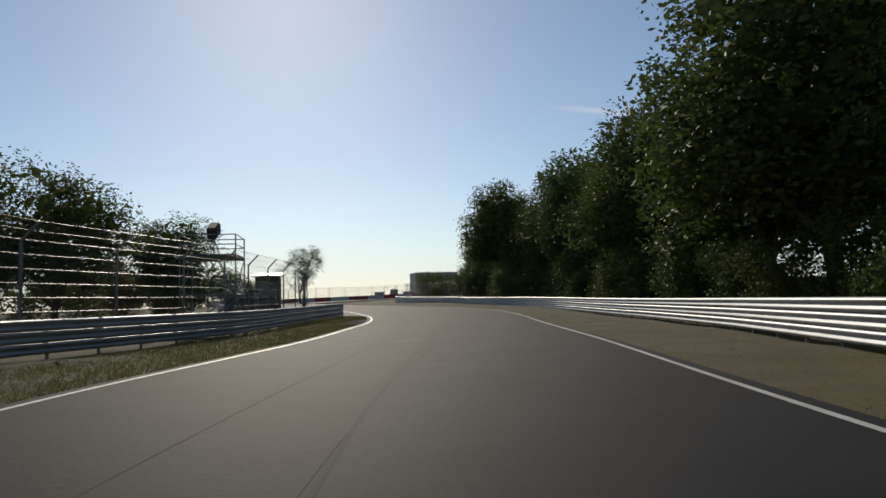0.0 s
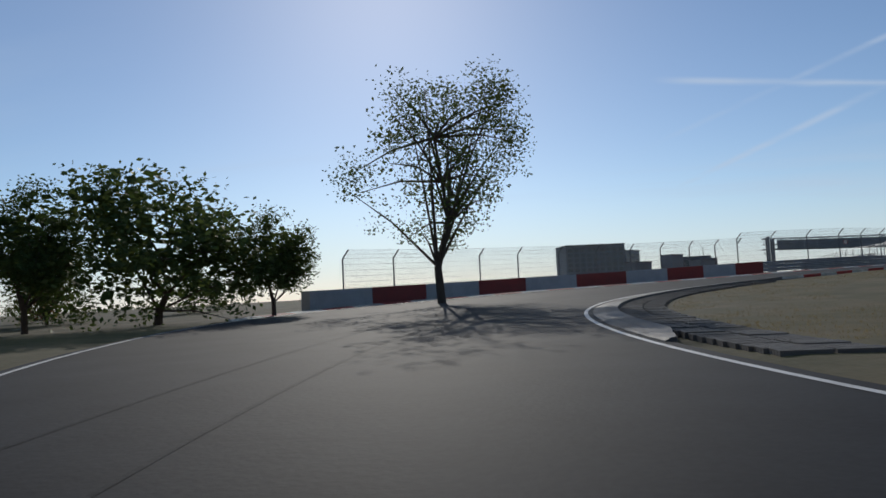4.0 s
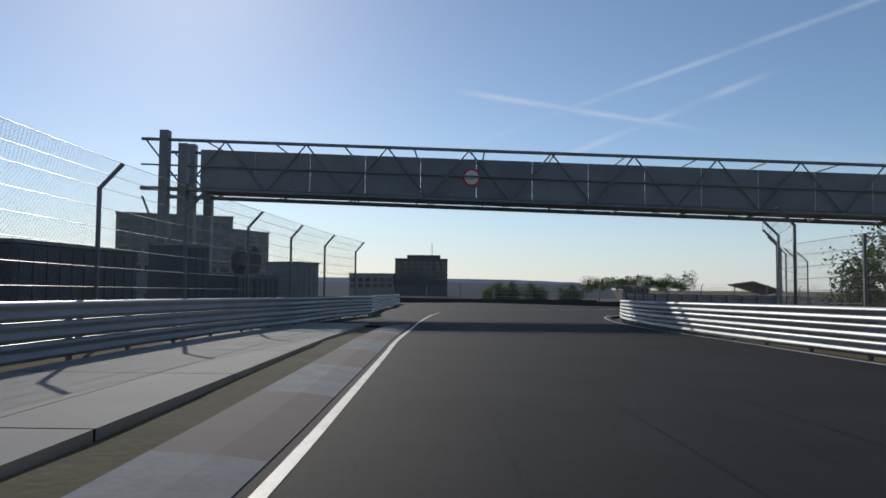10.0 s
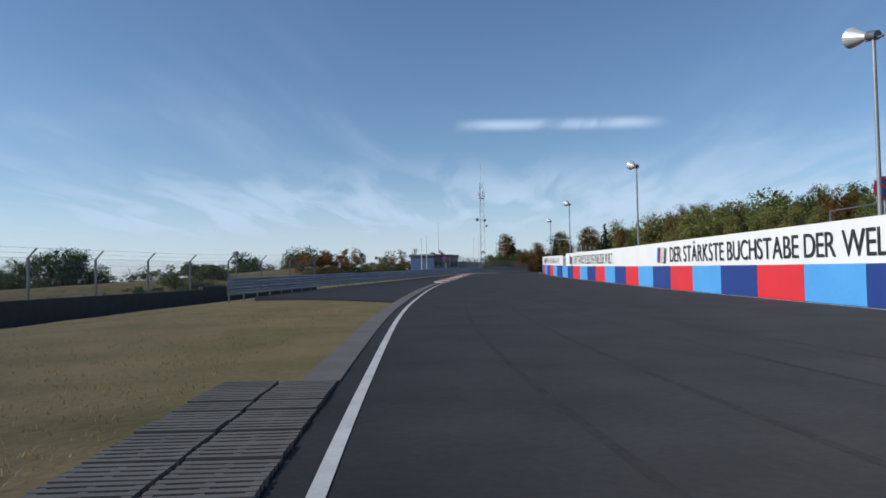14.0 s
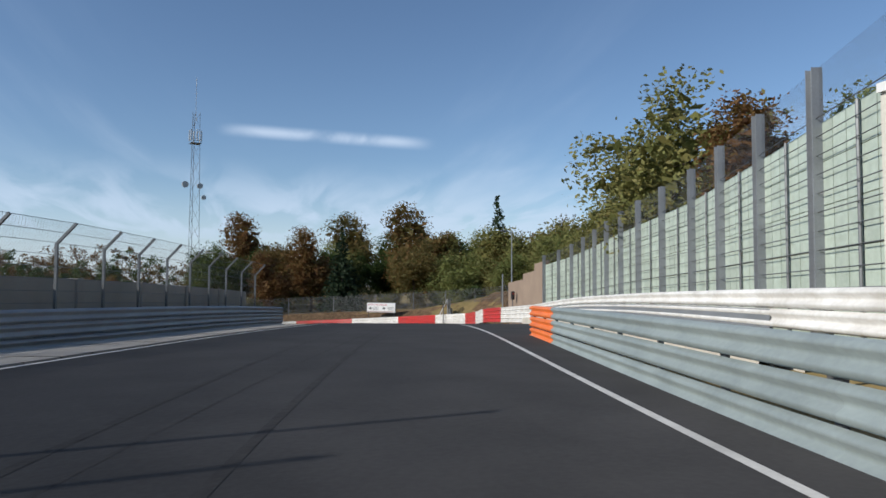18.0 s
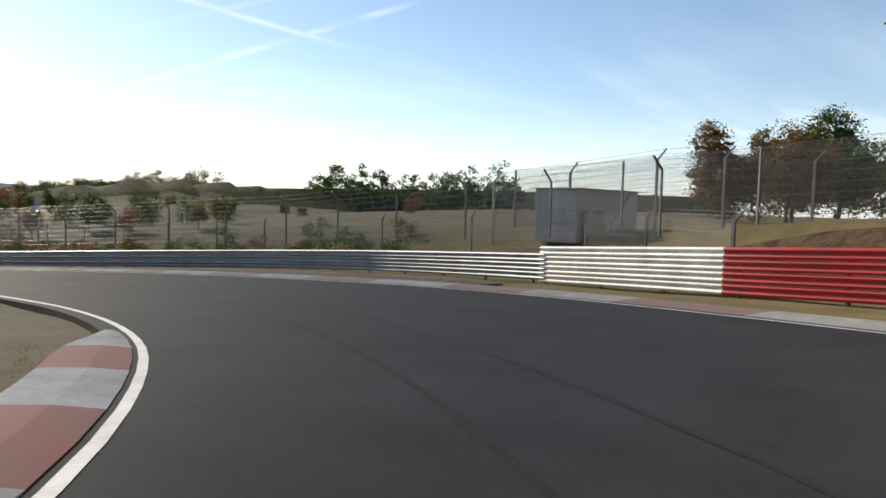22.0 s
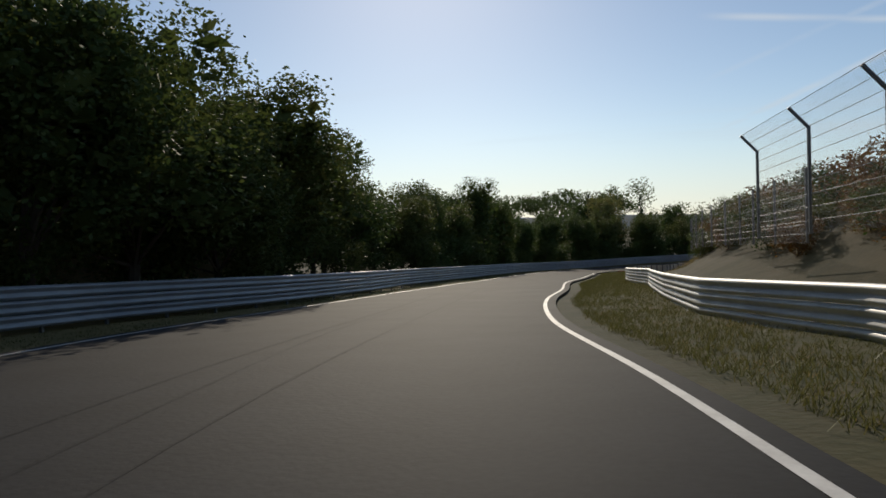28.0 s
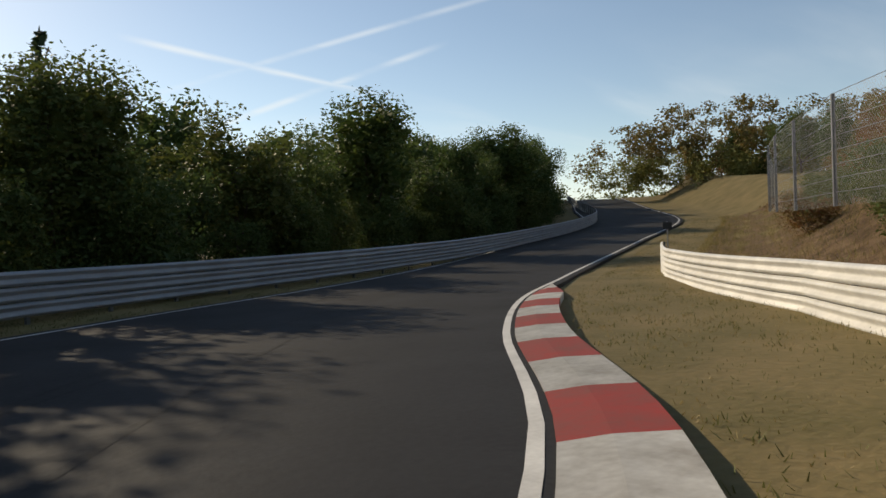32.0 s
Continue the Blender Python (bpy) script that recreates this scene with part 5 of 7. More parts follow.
for s, d, w, dd, h, m in ((287, 9.6, 4.2, 2.4, 2.7, DARK_BOX), (292.5, 9.8, 5.5, 2.4, 2.3, DARK_BOX), (300, 9.9, 1.6, 1.4, 2.8, DARK_BOX), (303, 9.9, 4.0, 2.0, 1.9, DARK_BOX), (309, 11.0, 2.2, 1.8, 2.7, GREY_BOX)):
    cb = empty("container", on_ground(s, d), heading(s), "dark metal container behind the fence", "container", "containers by the bridge")
    lb(cb, "body", m, 0, w, 0, dd, -0.2, h, 0.03)
    lb(cb, "roof_edge", DARK_STEEL, -0.04, w + 0.04, -0.04, dd + 0.04, h + 0.003, h + 0.08)
    for j in range(int(w / 0.5)):
        lb(cb, "rib", m, 0.2 + 0.5 * j, 0.3 + 0.5 * j, -0.03, -0.001, 0.1, h - 0.1)
drum = empty("cable_drum", on_ground(305, 10.4, 1.98), heading(305), "round cable drum on a dark container", "drum")
disc(drum, "flange", WOOD, (0, 0, 0.6), 0.6, 0.08)
disc(drum, "flange", WOOD, (0, 0.7, 0.6), 0.6, 0.08)
disc(drum, "core", DARK_STEEL, (0, 0.35, 0.6), 0.3, 0.6)

# run-off corner: railings and a small scaffold behind the barrier
rail = empty("railing", (60, 358, 0.4), facing((60, 358), (74, 353)), "grey steel railings on a terrace behind the barrier", "railing", kind="structure")
for k in range(8):
    bars(rail, "post", STEEL, [((2.0 * k, 0, 0), (2.0 * k, 0, 2.6))], 0.03)
for z in (1.5, 2.05, 2.6):
    bars(rail, "bar", STEEL, [((0, 0, z), (14, 0, z))], 0.025)
free_fence([(40, 363, 0.4), (74.7, 351.6, 0.4)], 3.0, TALL, spacing=5.2)
lamp = empty("flood_lamp", (184, 352, ground_at(184, 352)), 30, "twin floodlight on a slim pole", "lamp")
zt = 4.8 - ground_at(184, 352)
bars(lamp, "pole", DARK_STEEL, [((0, 0, -0.3), (0, 0, zt - 0.3))], 0.06, 8)
bars(lamp, "arm", DARK_STEEL, [((-0.6, 0, zt - 0.3), (0.6, 0, zt - 0.3))], 0.04)
for x in (-0.6, 0.6):
    lb(lamp, "lamp_head", DARK_STEEL, x - 0.25, x + 0.25, -0.15, 0.2, zt - 0.25, zt + 0.1, 0.05)
for x, y, zt in ((120, 375, 6.5), (96, 372, 5.5)):
    pole = empty("pole", (x, y, ground_at(x, y)), 0, "thin bare steel pole", "pole")
    bars(pole, "shaft", DARK_STEEL, [((0, 0, -0.3), (0, 0, zt))], 0.06, 8)


# ---- start straight ----
def horn_pole(x, y, top_z, turn):
    g = ground_at(x, y)
    h = top_z - g
    top = empty("loudspeaker_pole", (x, y, g), turn, "slim grey pole with a pale horn loudspeaker", "loudspeaker", "loudspeaker poles")
    bm = bmesh.new()
    rod(bm, (0, 0, -0.4), (0, 0, h - 0.5), 0.075, 0.05, 10)
    part("pole", bm, STEEL, top)
    bars(top, "bracket", DARK_STEEL, [((-0.35, 0, h - 0.5), (0.3, 0, h - 0.45))], 0.04)
    bm = bmesh.new()
    m = Matrix.Translation((0.55, 0, h - 0.25)) @ Matrix.Rotation(radians(75), 4, "Y")
    bmesh.ops.create_cone(bm, cap_ends=False, segments=20, radius1=0.1, radius2=0.32, depth=0.62, matrix=m)
    bmesh.ops.solidify(bm, geom=bm.faces[:], thickness=0.02)
    horn = part("horn", bm, CHROME_HORN, top)
    bm = bmesh.new()
    bmesh.ops.create_cone(bm, cap_ends=True, segments=14, radius1=0.14, radius2=0.14, depth=0.35, matrix=Matrix.Translation((0.02, 0, h - 0.37)) @ Matrix.Rotation(radians(75), 4, "Y"))
    part("driver", bm, DARK_STEEL, horn)
    return top


for x, y, z in ((105.5, 309.6, 9.7), (130.5, 311.9, 9.4), (157.3, 313.4, 9.6), (185.4, 315.0, 9.7), (215.0, 314.7, 9.9)):
    horn_pole(x, y, z, 15)
horn_pole(340.7, 373.3, -4.1, 100)
nos = round_sign(on_ground(409, -13.4), heading(405) - 90, 3.5, 0.35, label="round no-stopping sign, blue with a red rim, on a pole", face_mat=SIGN_BLUE)
bm = bmesh.new()
beam_between(bm, (-0.22, -0.045, 3.72), (0.22, -0.045, 3.28), 0.012, 0.07)
part("slash", bm, RED_STEEL, nos)
round_sign(on_ground(497, 11.6), heading(490) - 90, 2.6, 0.4, label="round no-stopping sign, blue with a red rim, beside a container", face_mat=SIGN_BLUE)


def grandstand():
    top = empty("grandstand", at(380, -15.5, 1.2), heading(400), "stepped grandstand with a brown sheet roof behind the wall", "grandstand")
    w = 30.0
    for k in range(7):
        lb(top, "step", ROOF_BROWN, 0, w, -0.9 * (k + 1), -0.9 * k - 0.01, -1.0, 1.3 + 0.33 * k, 0.02)
        for j in range(20):
            lb(top, "seat", DULL_RED if (j + k) % 3 else CREAM, 0.4 + 1.48 * j, 1.4 + 1.48 * j, -0.9 * k - 0.55, -0.9 * k - 0.15, 1.303 + 0.33 * k, 1.55 + 0.33 * k)
    bars(top, "handrail", DARK_STEEL, [((w + 0.1, 0, 2.2), (w + 0.1, -6.3, 4.6)), ((w + 0.1, 0, 0), (w + 0.1, 0, 2.2)), ((w + 0.1, -6.3, 0), (w + 0.1, -6.3, 4.6)), ((w + 0.1, 0, 2.1), (w + 5, 0, 2.1)), ((w + 5, 0, 0), (w + 5, 0, 2.1))], 0.03)


grandstand()
for s, d, h in ((424, -24, 5.0),):
    m = empty("antenna_mast", on_ground(s, d), 0, "thin whip antenna mast behind the wall", "mast", "antenna masts")
    bm = bmesh.new()
    rod(bm, (0, 0, -0.3), (0, 0, h), 0.08, 0.03, 8)
    part("shaft", bm, DARK_STEEL, m)
    bars(m, "whip", STEEL, [((0, 0, h - 0.1), (0, 0, h + 2.5))], 0.015)
    lb(m, "junction_box", DARK_STEEL, -0.15, 0.15, -0.12, 0.12, h * 0.3, h * 0.3 + 0.5)
dish = empty("satellite_dish", on_ground(414, -17), heading(414) + 180, "small white satellite dish on a post", "dish")
bars(dish, "post", STEEL, [((0, 0, -0.3), (0, 0, 4.0))], 0.05)
bm = bmesh.new()
bmesh.ops.create_uvsphere(bm, u_segments=16, v_segments=12, radius=0.5, matrix=Matrix.Translation((0, 0, 4.3)) @ Matrix.Rotation(radians(70), 4, "Y") @ Matrix.Diagonal((1, 1, 0.3, 1)))
part("bowl", bm, WHITE_STEEL, dish)
bars(dish, "feed_arm", STEEL, [((0, 0, 4.3), (0.5, 0, 4.5))], 0.015)

# left of the straight
hut = building("marshal_building", at(499.5, 14, 0).xy, at(510, 14, 0).xy, 4, at(505, 0).z - 0.3, at(505, 0).z + 3.0, BLUE_BOX, 4, 1, "blue-grey flat-roofed cabin beyond the fence", "cabin", win=(0.45, 0.85))
lb(hut, "fascia", DULL_RED, -0.3, 10.8, -0.32, -0.26, 3.25, 3.62)
lb(hut, "door", WHITE_STEEL, 7.6, 8.5, -0.08, -0.002, 0.3, 2.3)
hut2 = building("marshal_building", at(511.5, 14.3, 0).xy, at(517, 14.3, 0).xy, 4, at(514, 0).z - 0.3, at(514, 0).z + 3.2, GREY_BOX, 2, 1, "grey flat-roofed cabin beyond the fence", "cabin", win=(0.4, 0.8))
cont = building("container", at(517.5, 13, 0).xy, at(531, 13, 0).xy, 2.5, at(524, 0).z - 0.2, at(524, 0).z + 2.3, OFF_WHITE_STEEL, 0, 0, "long white steel container beyond the fence", "container", roof=0.06)
for j in range(26):
    lb(cont, "rib", OFF_WHITE_STEEL, 0.25 + 0.5 * j, 0.4 + 0.5 * j, -0.04, -0.001, 0.2, 2.3)
for x, y, z in ((247.2, 327.5, 8.7), (248.5, 326.6, 9.2), (228, 333, 10.5), (222, 334.5, 8.0), (219, 335, 7.5)):
    g = ground_at(x, y)
    fl = empty("flag_pole", (x, y, g), 0, "tall white flag pole without a flag", "pole", "flag poles")
    bm = bmesh.new()
    rod(bm, (0, 0, -0.3), (0, 0, z - g), 0.06, 0.035, 8)
    part("shaft", bm, WHITE_STEEL, fl)
    disc(fl, "cap", STEEL, (0, 0, z - g + 0.02), 0.06, 0.06, axis="Z")
low = empty("boundary_wall", label="grey concrete boundary wall with pillars behind the guardrail", category="wall", kind="structure")
for s in steps(532, 560, 4)[:-1]:
    f = table((532, 12.4), (543, 10.4), (560, 10.2))
    strip("wall_panel", s, s + 3.95, shifted(f, 0.15), shifted(f, -0.15), 1.6, CONCRETE, 2.0, 2.0, 1, low)
    p = at(s, f(s), 0)
    bm = bmesh.new()
    box(bm, (0.35, 0.45, 2.0), Matrix.Translation(p + Vector((0, 0, 0.62))) @ Matrix.Rotation(radians(heading(s)), 4, "Z"), 0.02)
    part("pillar", bm, CONCRETE, low)


# ---- right side: hatch building, sheet wall, brown wall ----
def top_profile(name, pts, thick, mat, label, category, coping=None):
    """An upright wall along (s, d, height) with a sloping top; thickness lies away from the road."""
    top = empty(name, label=label, category=category, kind="structure")
    for (s0, d0, h0), (s1, d1, h1) in zip(pts, pts[1:]):
        for nm, m, lo, hi0, hi1, o, t in (("wall_panel", mat, -0.5, h0, h1, 0.0, thick), ("coping", coping, None, h0, h1, -0.06, thick + 0.06)):
            if m is None:
                continue
            a, b, a2, b2 = at(s0, d0 - o), at(s1, d1 - o), at(s0, d0 - t), at(s1, d1 - t)
            up = Vector((0, 0, 1))
            z0, z1 = (lo, lo) if lo is not None else (hi0 + 0.003, hi1 + 0.003)
            e0, e1 = (hi0, hi1) if lo is not None else (hi0 + 0.14, hi1 + 0.14)
            v = [a + up * z0, b + up * z1, b + up * e1, a + up * e0, a2 + up * z0, b2 + up * z1, b2 + up * e1, a2 + up * e0]
            link_mesh(nm, v, [(3, 2, 1, 0), (4, 5, 6, 7), (0, 1, 5, 4), (1, 2, 6, 5), (2, 3, 7, 6), (3, 0, 4, 7)], m, top)
    return top


hatch_wall = top_profile("concrete_building", [(514.8, -5.6, 2.5), (518, -6.4, 2.8), (524, -6.5, 3.25), (530, -6.5, 3.7), (534.4, -6.5, 4.1)], 3.0, PALE_CONCRETE, "pale concrete building with a white coping and a serving hatch", "building", WALL_WHITE)
for s in (518.6, 527.5, 533.2):
    a = at(s, -6.46, 0)
    bm = bmesh.new()
    box(bm, (0.22, 0.06, 2.8 + (s - 519) * 0.075), Matrix.Translation(a + Vector((0, 0, 1.4 + (s - 519) * 0.037))) @ Matrix.Rotation(radians(heading(s)), 4, "Z"))
    part("paint_stripe", bm, WALL_WHITE, hatch_wall)
hatch = empty("serving_hatch", at(526.2, -6.44, 1.35), heading(527) + 180, "serving hatch with a green frame and a scalloped white awning", "hatch")
lb(hatch, "shutter", DARK_STEEL, 0, 4.0, -0.03, 0.02, 0.0, 1.25)
for j in range(9):
    lb(hatch, "slat", DARK_STEEL, 0.05, 3.95, -0.055, -0.031, 0.04 + 0.135 * j, 0.13 + 0.135 * j)
for x0, x1, z0, z1 in ((-0.08, 4.08, 1.25, 1.35), (-0.08, 4.08, -0.1, 0.0), (-0.08, 0.0, 0.0, 1.25), (4.0, 4.08, 0.0, 1.25)):
    lb(hatch, "frame", GREEN_PAINT, x0, x1, -0.06, 0.02, z0, z1)
aw = lb(hatch, "awning", WALL_WHITE, -0.3, 4.3, -0.75, 0.0, 1.42, 1.47)
for j in range(12):
    disc(aw, "scallop", WALL_WHITE, (-0.1 + 0.38 * j, -0.76, 1.38), 0.19, 0.02, sides=14)
for x, w, h, m in ((4.4, 0.7, 0.9, WHITE_STEEL), (5.3, 0.8, 0.6, DARK_BOX), (-1.6, 0.6, 0.8, WHITE_STEEL)):
    bx = empty("box", at(526.2 - x, -6.4, 0), heading(527) + 180, "small metal box standing by the hatch wall", "box")
    lb(bx, "body", m, 0, w, -0.5, -0.05, 0, h + 0.6, 0.02)
    lb(bx, "lid", m, -0.02, w + 0.02, -0.52, -0.03, h + 0.603, h + 0.64)

SHEET_D = table((534.6, -7.2), (541, -8.0), (549, -8.9), (563, -9.2), (580, -9.7))
SHEET_TOP = table((541, 4.6), (555, 4.6), (577, 4.9))
sheet = empty("noise_wall", label="noise wall of milky greenish sheets between galvanised posts, netting on top", category="wall", kind="structure")
bm = bmesh.new()
for sx in (-0.11, 0.11):
    box(bm, (0.02, 0.22, 6.2), Matrix.Translation((sx, 0, 2.6)))
box(bm, (0.22, 0.02, 6.2), Matrix.Translation((0, 0, 2.6)))
H_POST = bpy.data.meshes.new("post")
bm.to_mesh(H_POST)
bm.free()
H_POST.materials.append(STEEL)
cells = steps(534.7, 580, 3.5)
for s in cells:
    share("post", H_POST, sheet, Matrix.Translation(at(s, SHEET_D(s) + 0.1, 0)) @ Matrix.Rotation(radians(heading(s)), 4, "Z"))
panes = {}
for s0, s1 in zip(cells, cells[1:]):
    n = 6
    for k in range(n):
        a, b = s0 + (s1 - s0) * k / n + 0.02, s0 + (s1 - s0) * (k + 1) / n - 0.02
        for z0, z1 in ((0.35, 1.2), (1.22, 2.07), (2.09, 2.94), (2.96, 3.81), (3.83, SHEET_TOP(a))):
            v = [at(s, SHEET_D(s) - o, z) for o in (0.0, 0.06) for s, z in ((a, z0), (b, z0), (b, z1), (a, z1))]
            link_mesh("sheet", v, [(3, 2, 1, 0), (4, 5, 6, 7), (0, 1, 5, 4), (1, 2, 6, 5), (2, 3, 7, 6), (3, 0, 4, 7)], LIGHT_PANEL, sheet)
    mid = (s0 + s1) / 2
    bars(sheet, "strut", DARK_STEEL, [(at(mid, SHEET_D(mid) + 0.06, 0), at(mid, SHEET_D(mid) + 0.06, SHEET_TOP(mid)))], 0.035)
for k in range(12):
    z = 0.6 + 0.37 * k
    bars(sheet, "wire", DARK_STEEL, [(at(a, SHEET_D(a) + 0.12, z), at(b, SHEET_D(b) + 0.12, z)) for a, b in zip(cells, cells[1:])], 0.012, 4)
verts, uvs = [], []
for s in cells:
    verts += [at(s, SHEET_D(s) + 0.05, SHEET_TOP(s)), at(s, SHEET_D(s) + 0.05, 5.7)]
    uvs += [(s, 0), (s, 1.1)]
link_mesh("netting", verts, [(2 * i, 2 * i + 2, 2 * i + 3, 2 * i + 1) for i in range(len(cells) - 1)], FINE_NET, sheet, uvs)
foot = empty("rail_footing", label="cream concrete footing with a grey steel plate below the white rail", category="footing", kind="structure")
RF = table((536, -5.65), (549, -6.2), (563, -6.3), (572, -6.3))
strip("concrete_base", 536, 574, shifted(RF, 0.25), shifted(RF, -0.5), 0.45, CREAM, 2.0, 0.6, 1, foot)
strip("steel_plate", 536, 572, shifted(RF, 0.06), shifted(RF, 0.02), 0.97, STEEL, 2.0, 0.55, 1, foot)
top_profile("brown_wall", [(580.3, -9.8, 5.3), (583, -9.9, 5.3), (583.02, -9.9, 4.7), (586, -10.1, 4.7), (586.02, -10.1, 4.2), (589.5, -10.3, 4.2)], 0.4, BROWN_CONCRETE, "brown board-marked concrete wall with a stepped top", "wall")
tl = empty("traffic_light", at(587.4, -9.7, 0), heading(587) - 90, "black signal light on a short pole", "signal")
bars(tl, "pole", DARK_STEEL, [((0, 0, 0), (0, 0, 2.5))], 0.04)
lb(tl, "housing", BLACK, -0.16, 0.16, -0.12, 0.1, 2.4, 3.2, 0.03)
for z, m in ((2.98, DULL_RED), (2.62, BLACK)):
    disc(tl, "lens", m, (0, -0.13, z), 0.11, 0.04)
lp = empty("lamp_post", at(590.8, -11.4, 0), heading(588), "tall slim steel lamp post", "lamp")
bm = bmesh.new()
rod(bm, (0, 0, -0.3), (0, 0, 9.4), 0.09, 0.05, 10)
part("pole", bm, STEEL, lp)
bars(lp, "arm", STEEL, [((0, 0, 9.4), (0, 0.8, 9.6))], 0.04)
lb(lp, "lamp_head", DARK_STEEL, -0.12, 0.12, 0.6, 1.2, 9.5, 9.65, 0.03)


# ---- outside of the bend ----
def sign_board():
    a, b = Vector((345.2, 299.4)), Vector((342.7, 295.7))
    w = (b - a).length
    top = empty("sign_board", (a.x, a.y, -0.3), facing(a, b), "long white warning board with red title on posts", "sign")
    lb(top, "panel", WALL_WHITE, 0, w, 0, 0.05, -1.35, 0.0, 0.01)
    lb(top, "frame", STEEL, -0.03, w + 0.03, 0.052, 0.09, -1.38, 0.03)
    for x in (0.2, w / 2, w - 0.2):
        bars(top, "post", DARK_STEEL, [((x, 0.12, -2.6), (x, 0.12, -0.05))], 0.04)
    lettering("Vorsicht statt Nachsicht!", 0.33, MAGENTA, top, Matrix.Translation((0.15, -0.006, -0.36)) @ Matrix.Rotation(radians(90), 4, "X"), "title", squeeze=0.9)
    for x in (0.35, w * 0.56):
        lb(top, "icon", BLACK, x, x + 0.42, -0.008, 0, -0.92, -0.72)
        lb(top, "icon_roof", BLACK, x + 0.08, x + 0.3, -0.008, 0, -0.715, -0.62)
    for x in (0.95, w * 0.74):
        for k in range(4):
            lb(top, "text_bar", GREY_BOX, x, x + 0.95 - 0.12 * (k % 2), -0.006, 0, -0.62 - 0.13 * k, -0.57 - 0.13 * k)
    lb(top, "text_bar", DULL_RED, 0.1, w - 0.1, -0.006, 0, -1.27, -1.2)


sign_board()


def gate(x, y, turn):
    g = ground_at(x, y)
    top = empty("gate", (x, y, g), turn, "steel gate in the fence with raking struts and white notices", "gate")
    for sx in (0.0, 1.25):
        lb(top, "gate_post", STEEL, sx - 0.06, sx + 0.06, -0.06, 0.06, -0.3, 2.6)
    lb(top, "lintel", STEEL, 0.0, 1.25, -0.05, 0.05, 2.4, 2.52)
    for j in range(9):
        bars(top, "bar", DARK_STEEL, [((0.13 + 0.125 * j, 0, 0.1), (0.13 + 0.125 * j, 0, 2.3))], 0.012)
    for z in (0.1, 1.2, 2.3):
        lb(top, "rail", STEEL, 0.06, 1.19, -0.02, 0.02, z - 0.025, z + 0.025)
    lb(top, "notice", WHITE_STEEL, 0.3, 0.95, -0.06, -0.03, 1.25, 2.0, label="plain white notice")
    lb(top, "infill_panel", OFF_WHITE_STEEL, -1.3, -0.08, -0.02, 0.02, 0.1, 1.3)
    bars(top, "strut", OFF_WHITE_STEEL, [((-0.05, 0, 2.5), (-1.9, -0.6, 0.2)), ((1.3, 0, 2.6), (3.3, -0.7, 0.2))], 0.06)
    return top


gate(333.0, 290.2, 150)
pen = empty("fence_pen", (333.5, 291.0, ground_at(333.5, 291)), 165, "low wire enclosure with a pale top rail and a white notice", "fence", kind="structure")
for x in (0.0, 5.6):
    lb(pen, "post", DARK_STEEL, x - 0.06, x + 0.06, -0.06, 0.06, -0.3, 2.0)
bars(pen, "top_rail", OFF_WHITE_STEEL, [((-0.2, 0, 2.0), (5.6, 0, 2.5))], 0.05)
for k in range(7):
    bars(pen, "wire", DARK_STEEL, [((0, 0, 0.25 * k + 0.2), (5.6, 0, 0.27 * k + 0.2))], 0.008, 4)
lb(pen, "notice", WHITE_STEEL, 0.1, 0.8, -0.09, -0.07, 0.7, 1.1, label="small white notice with a dark mark")
endpost = empty("fence_end", (323.4, 286.3, ground_at(323.4, 286.3)), 60, "tall braced steel end post of the fence", "post", kind="structure")
lb(endpost, "post", STEEL, -0.06, 0.06, -0.06, 0.06, -0.3, 4.2)
bars(endpost, "strut", STEEL, [((0, 0, 3.6), (-1.2, -1.6, 0.2))], 0.04)


def van(x, y, turn, label, mat, long=5.0, high=2.0):
    top = empty("van", (x, y, ground_at(x, y)), turn, label, "vehicle", "parked vehicles")
    bm = bmesh.new()
    prof = [(0, 0.35), (0, high * 0.55), (0.25, high * 0.62), (1.1, high * 0.66), (1.75, high * 0.97), (2.1, high), (long - 0.1, high), (long, high * 0.9), (long, 0.35)]
    left = [bm.verts.new((px, -0.9, pz)) for px, pz in prof]
    right = [bm.verts.new((px, 0.9, pz)) for px, pz in prof]
    bm.faces.new(left)
    bm.faces.new(right[::-1])
    for k in range(len(prof)):
        j = (k + 1) % len(prof)
        bm.faces.new((left[j], left[k], right[k], right[j]))
    part("body", bm, mat, top)
    for sy in (-0.91, 0.91):
        for x0, x1 in ((1.55, 2.5), (2.6, 3.6), (3.7, long - 0.25)):
            lb(top, "window", GLASS, x0, x1, sy - 0.01, sy + 0.01, high * 0.6, high * 0.88)
        for wx in (0.95, long - 0.95):
            wh = disc(top, "wheel", TYRE, (wx, sy * 0.93, 0.33), 0.33, 0.2)
            disc(wh, "rim", STEEL, (wx, sy * 1.04, 0.33), 0.2, 0.03)
    for sy in (-0.65, 0.65):
        lb(top, "headlight", GLASS, -0.02, 0.03, sy - 0.17, sy + 0.17, 0.75, 0.95)
    return top


van(392, 327, 95, "white parked van behind the fence", GREEN_CAR)
van(396, 318, 100, "white parked car behind the fence", GREEN_CAR, 4.3, 1.5)
van(399, 323, 80, "dark parked car behind the fence", DARK_BOX, 4.3, 1.5)
shed = building("container", (361.0, 339.6), (368.0, 341.2), 2.5, ground_at(364, 341) - 0.1, -2.2, OFF_WHITE_STEEL, 0, 0, "white and blue steel container beyond the fence", "container", roof=0.05)
bars(shed, "strut", DARK_STEEL, [((3.0, -0.3, 0.2), (5.5, -0.3, 2.2))], 0.05)
lb(shed, "bin", DARK_BOX, 0.4, 1.4, -0.9, -0.1, 0.0, 1.2, 0.03)
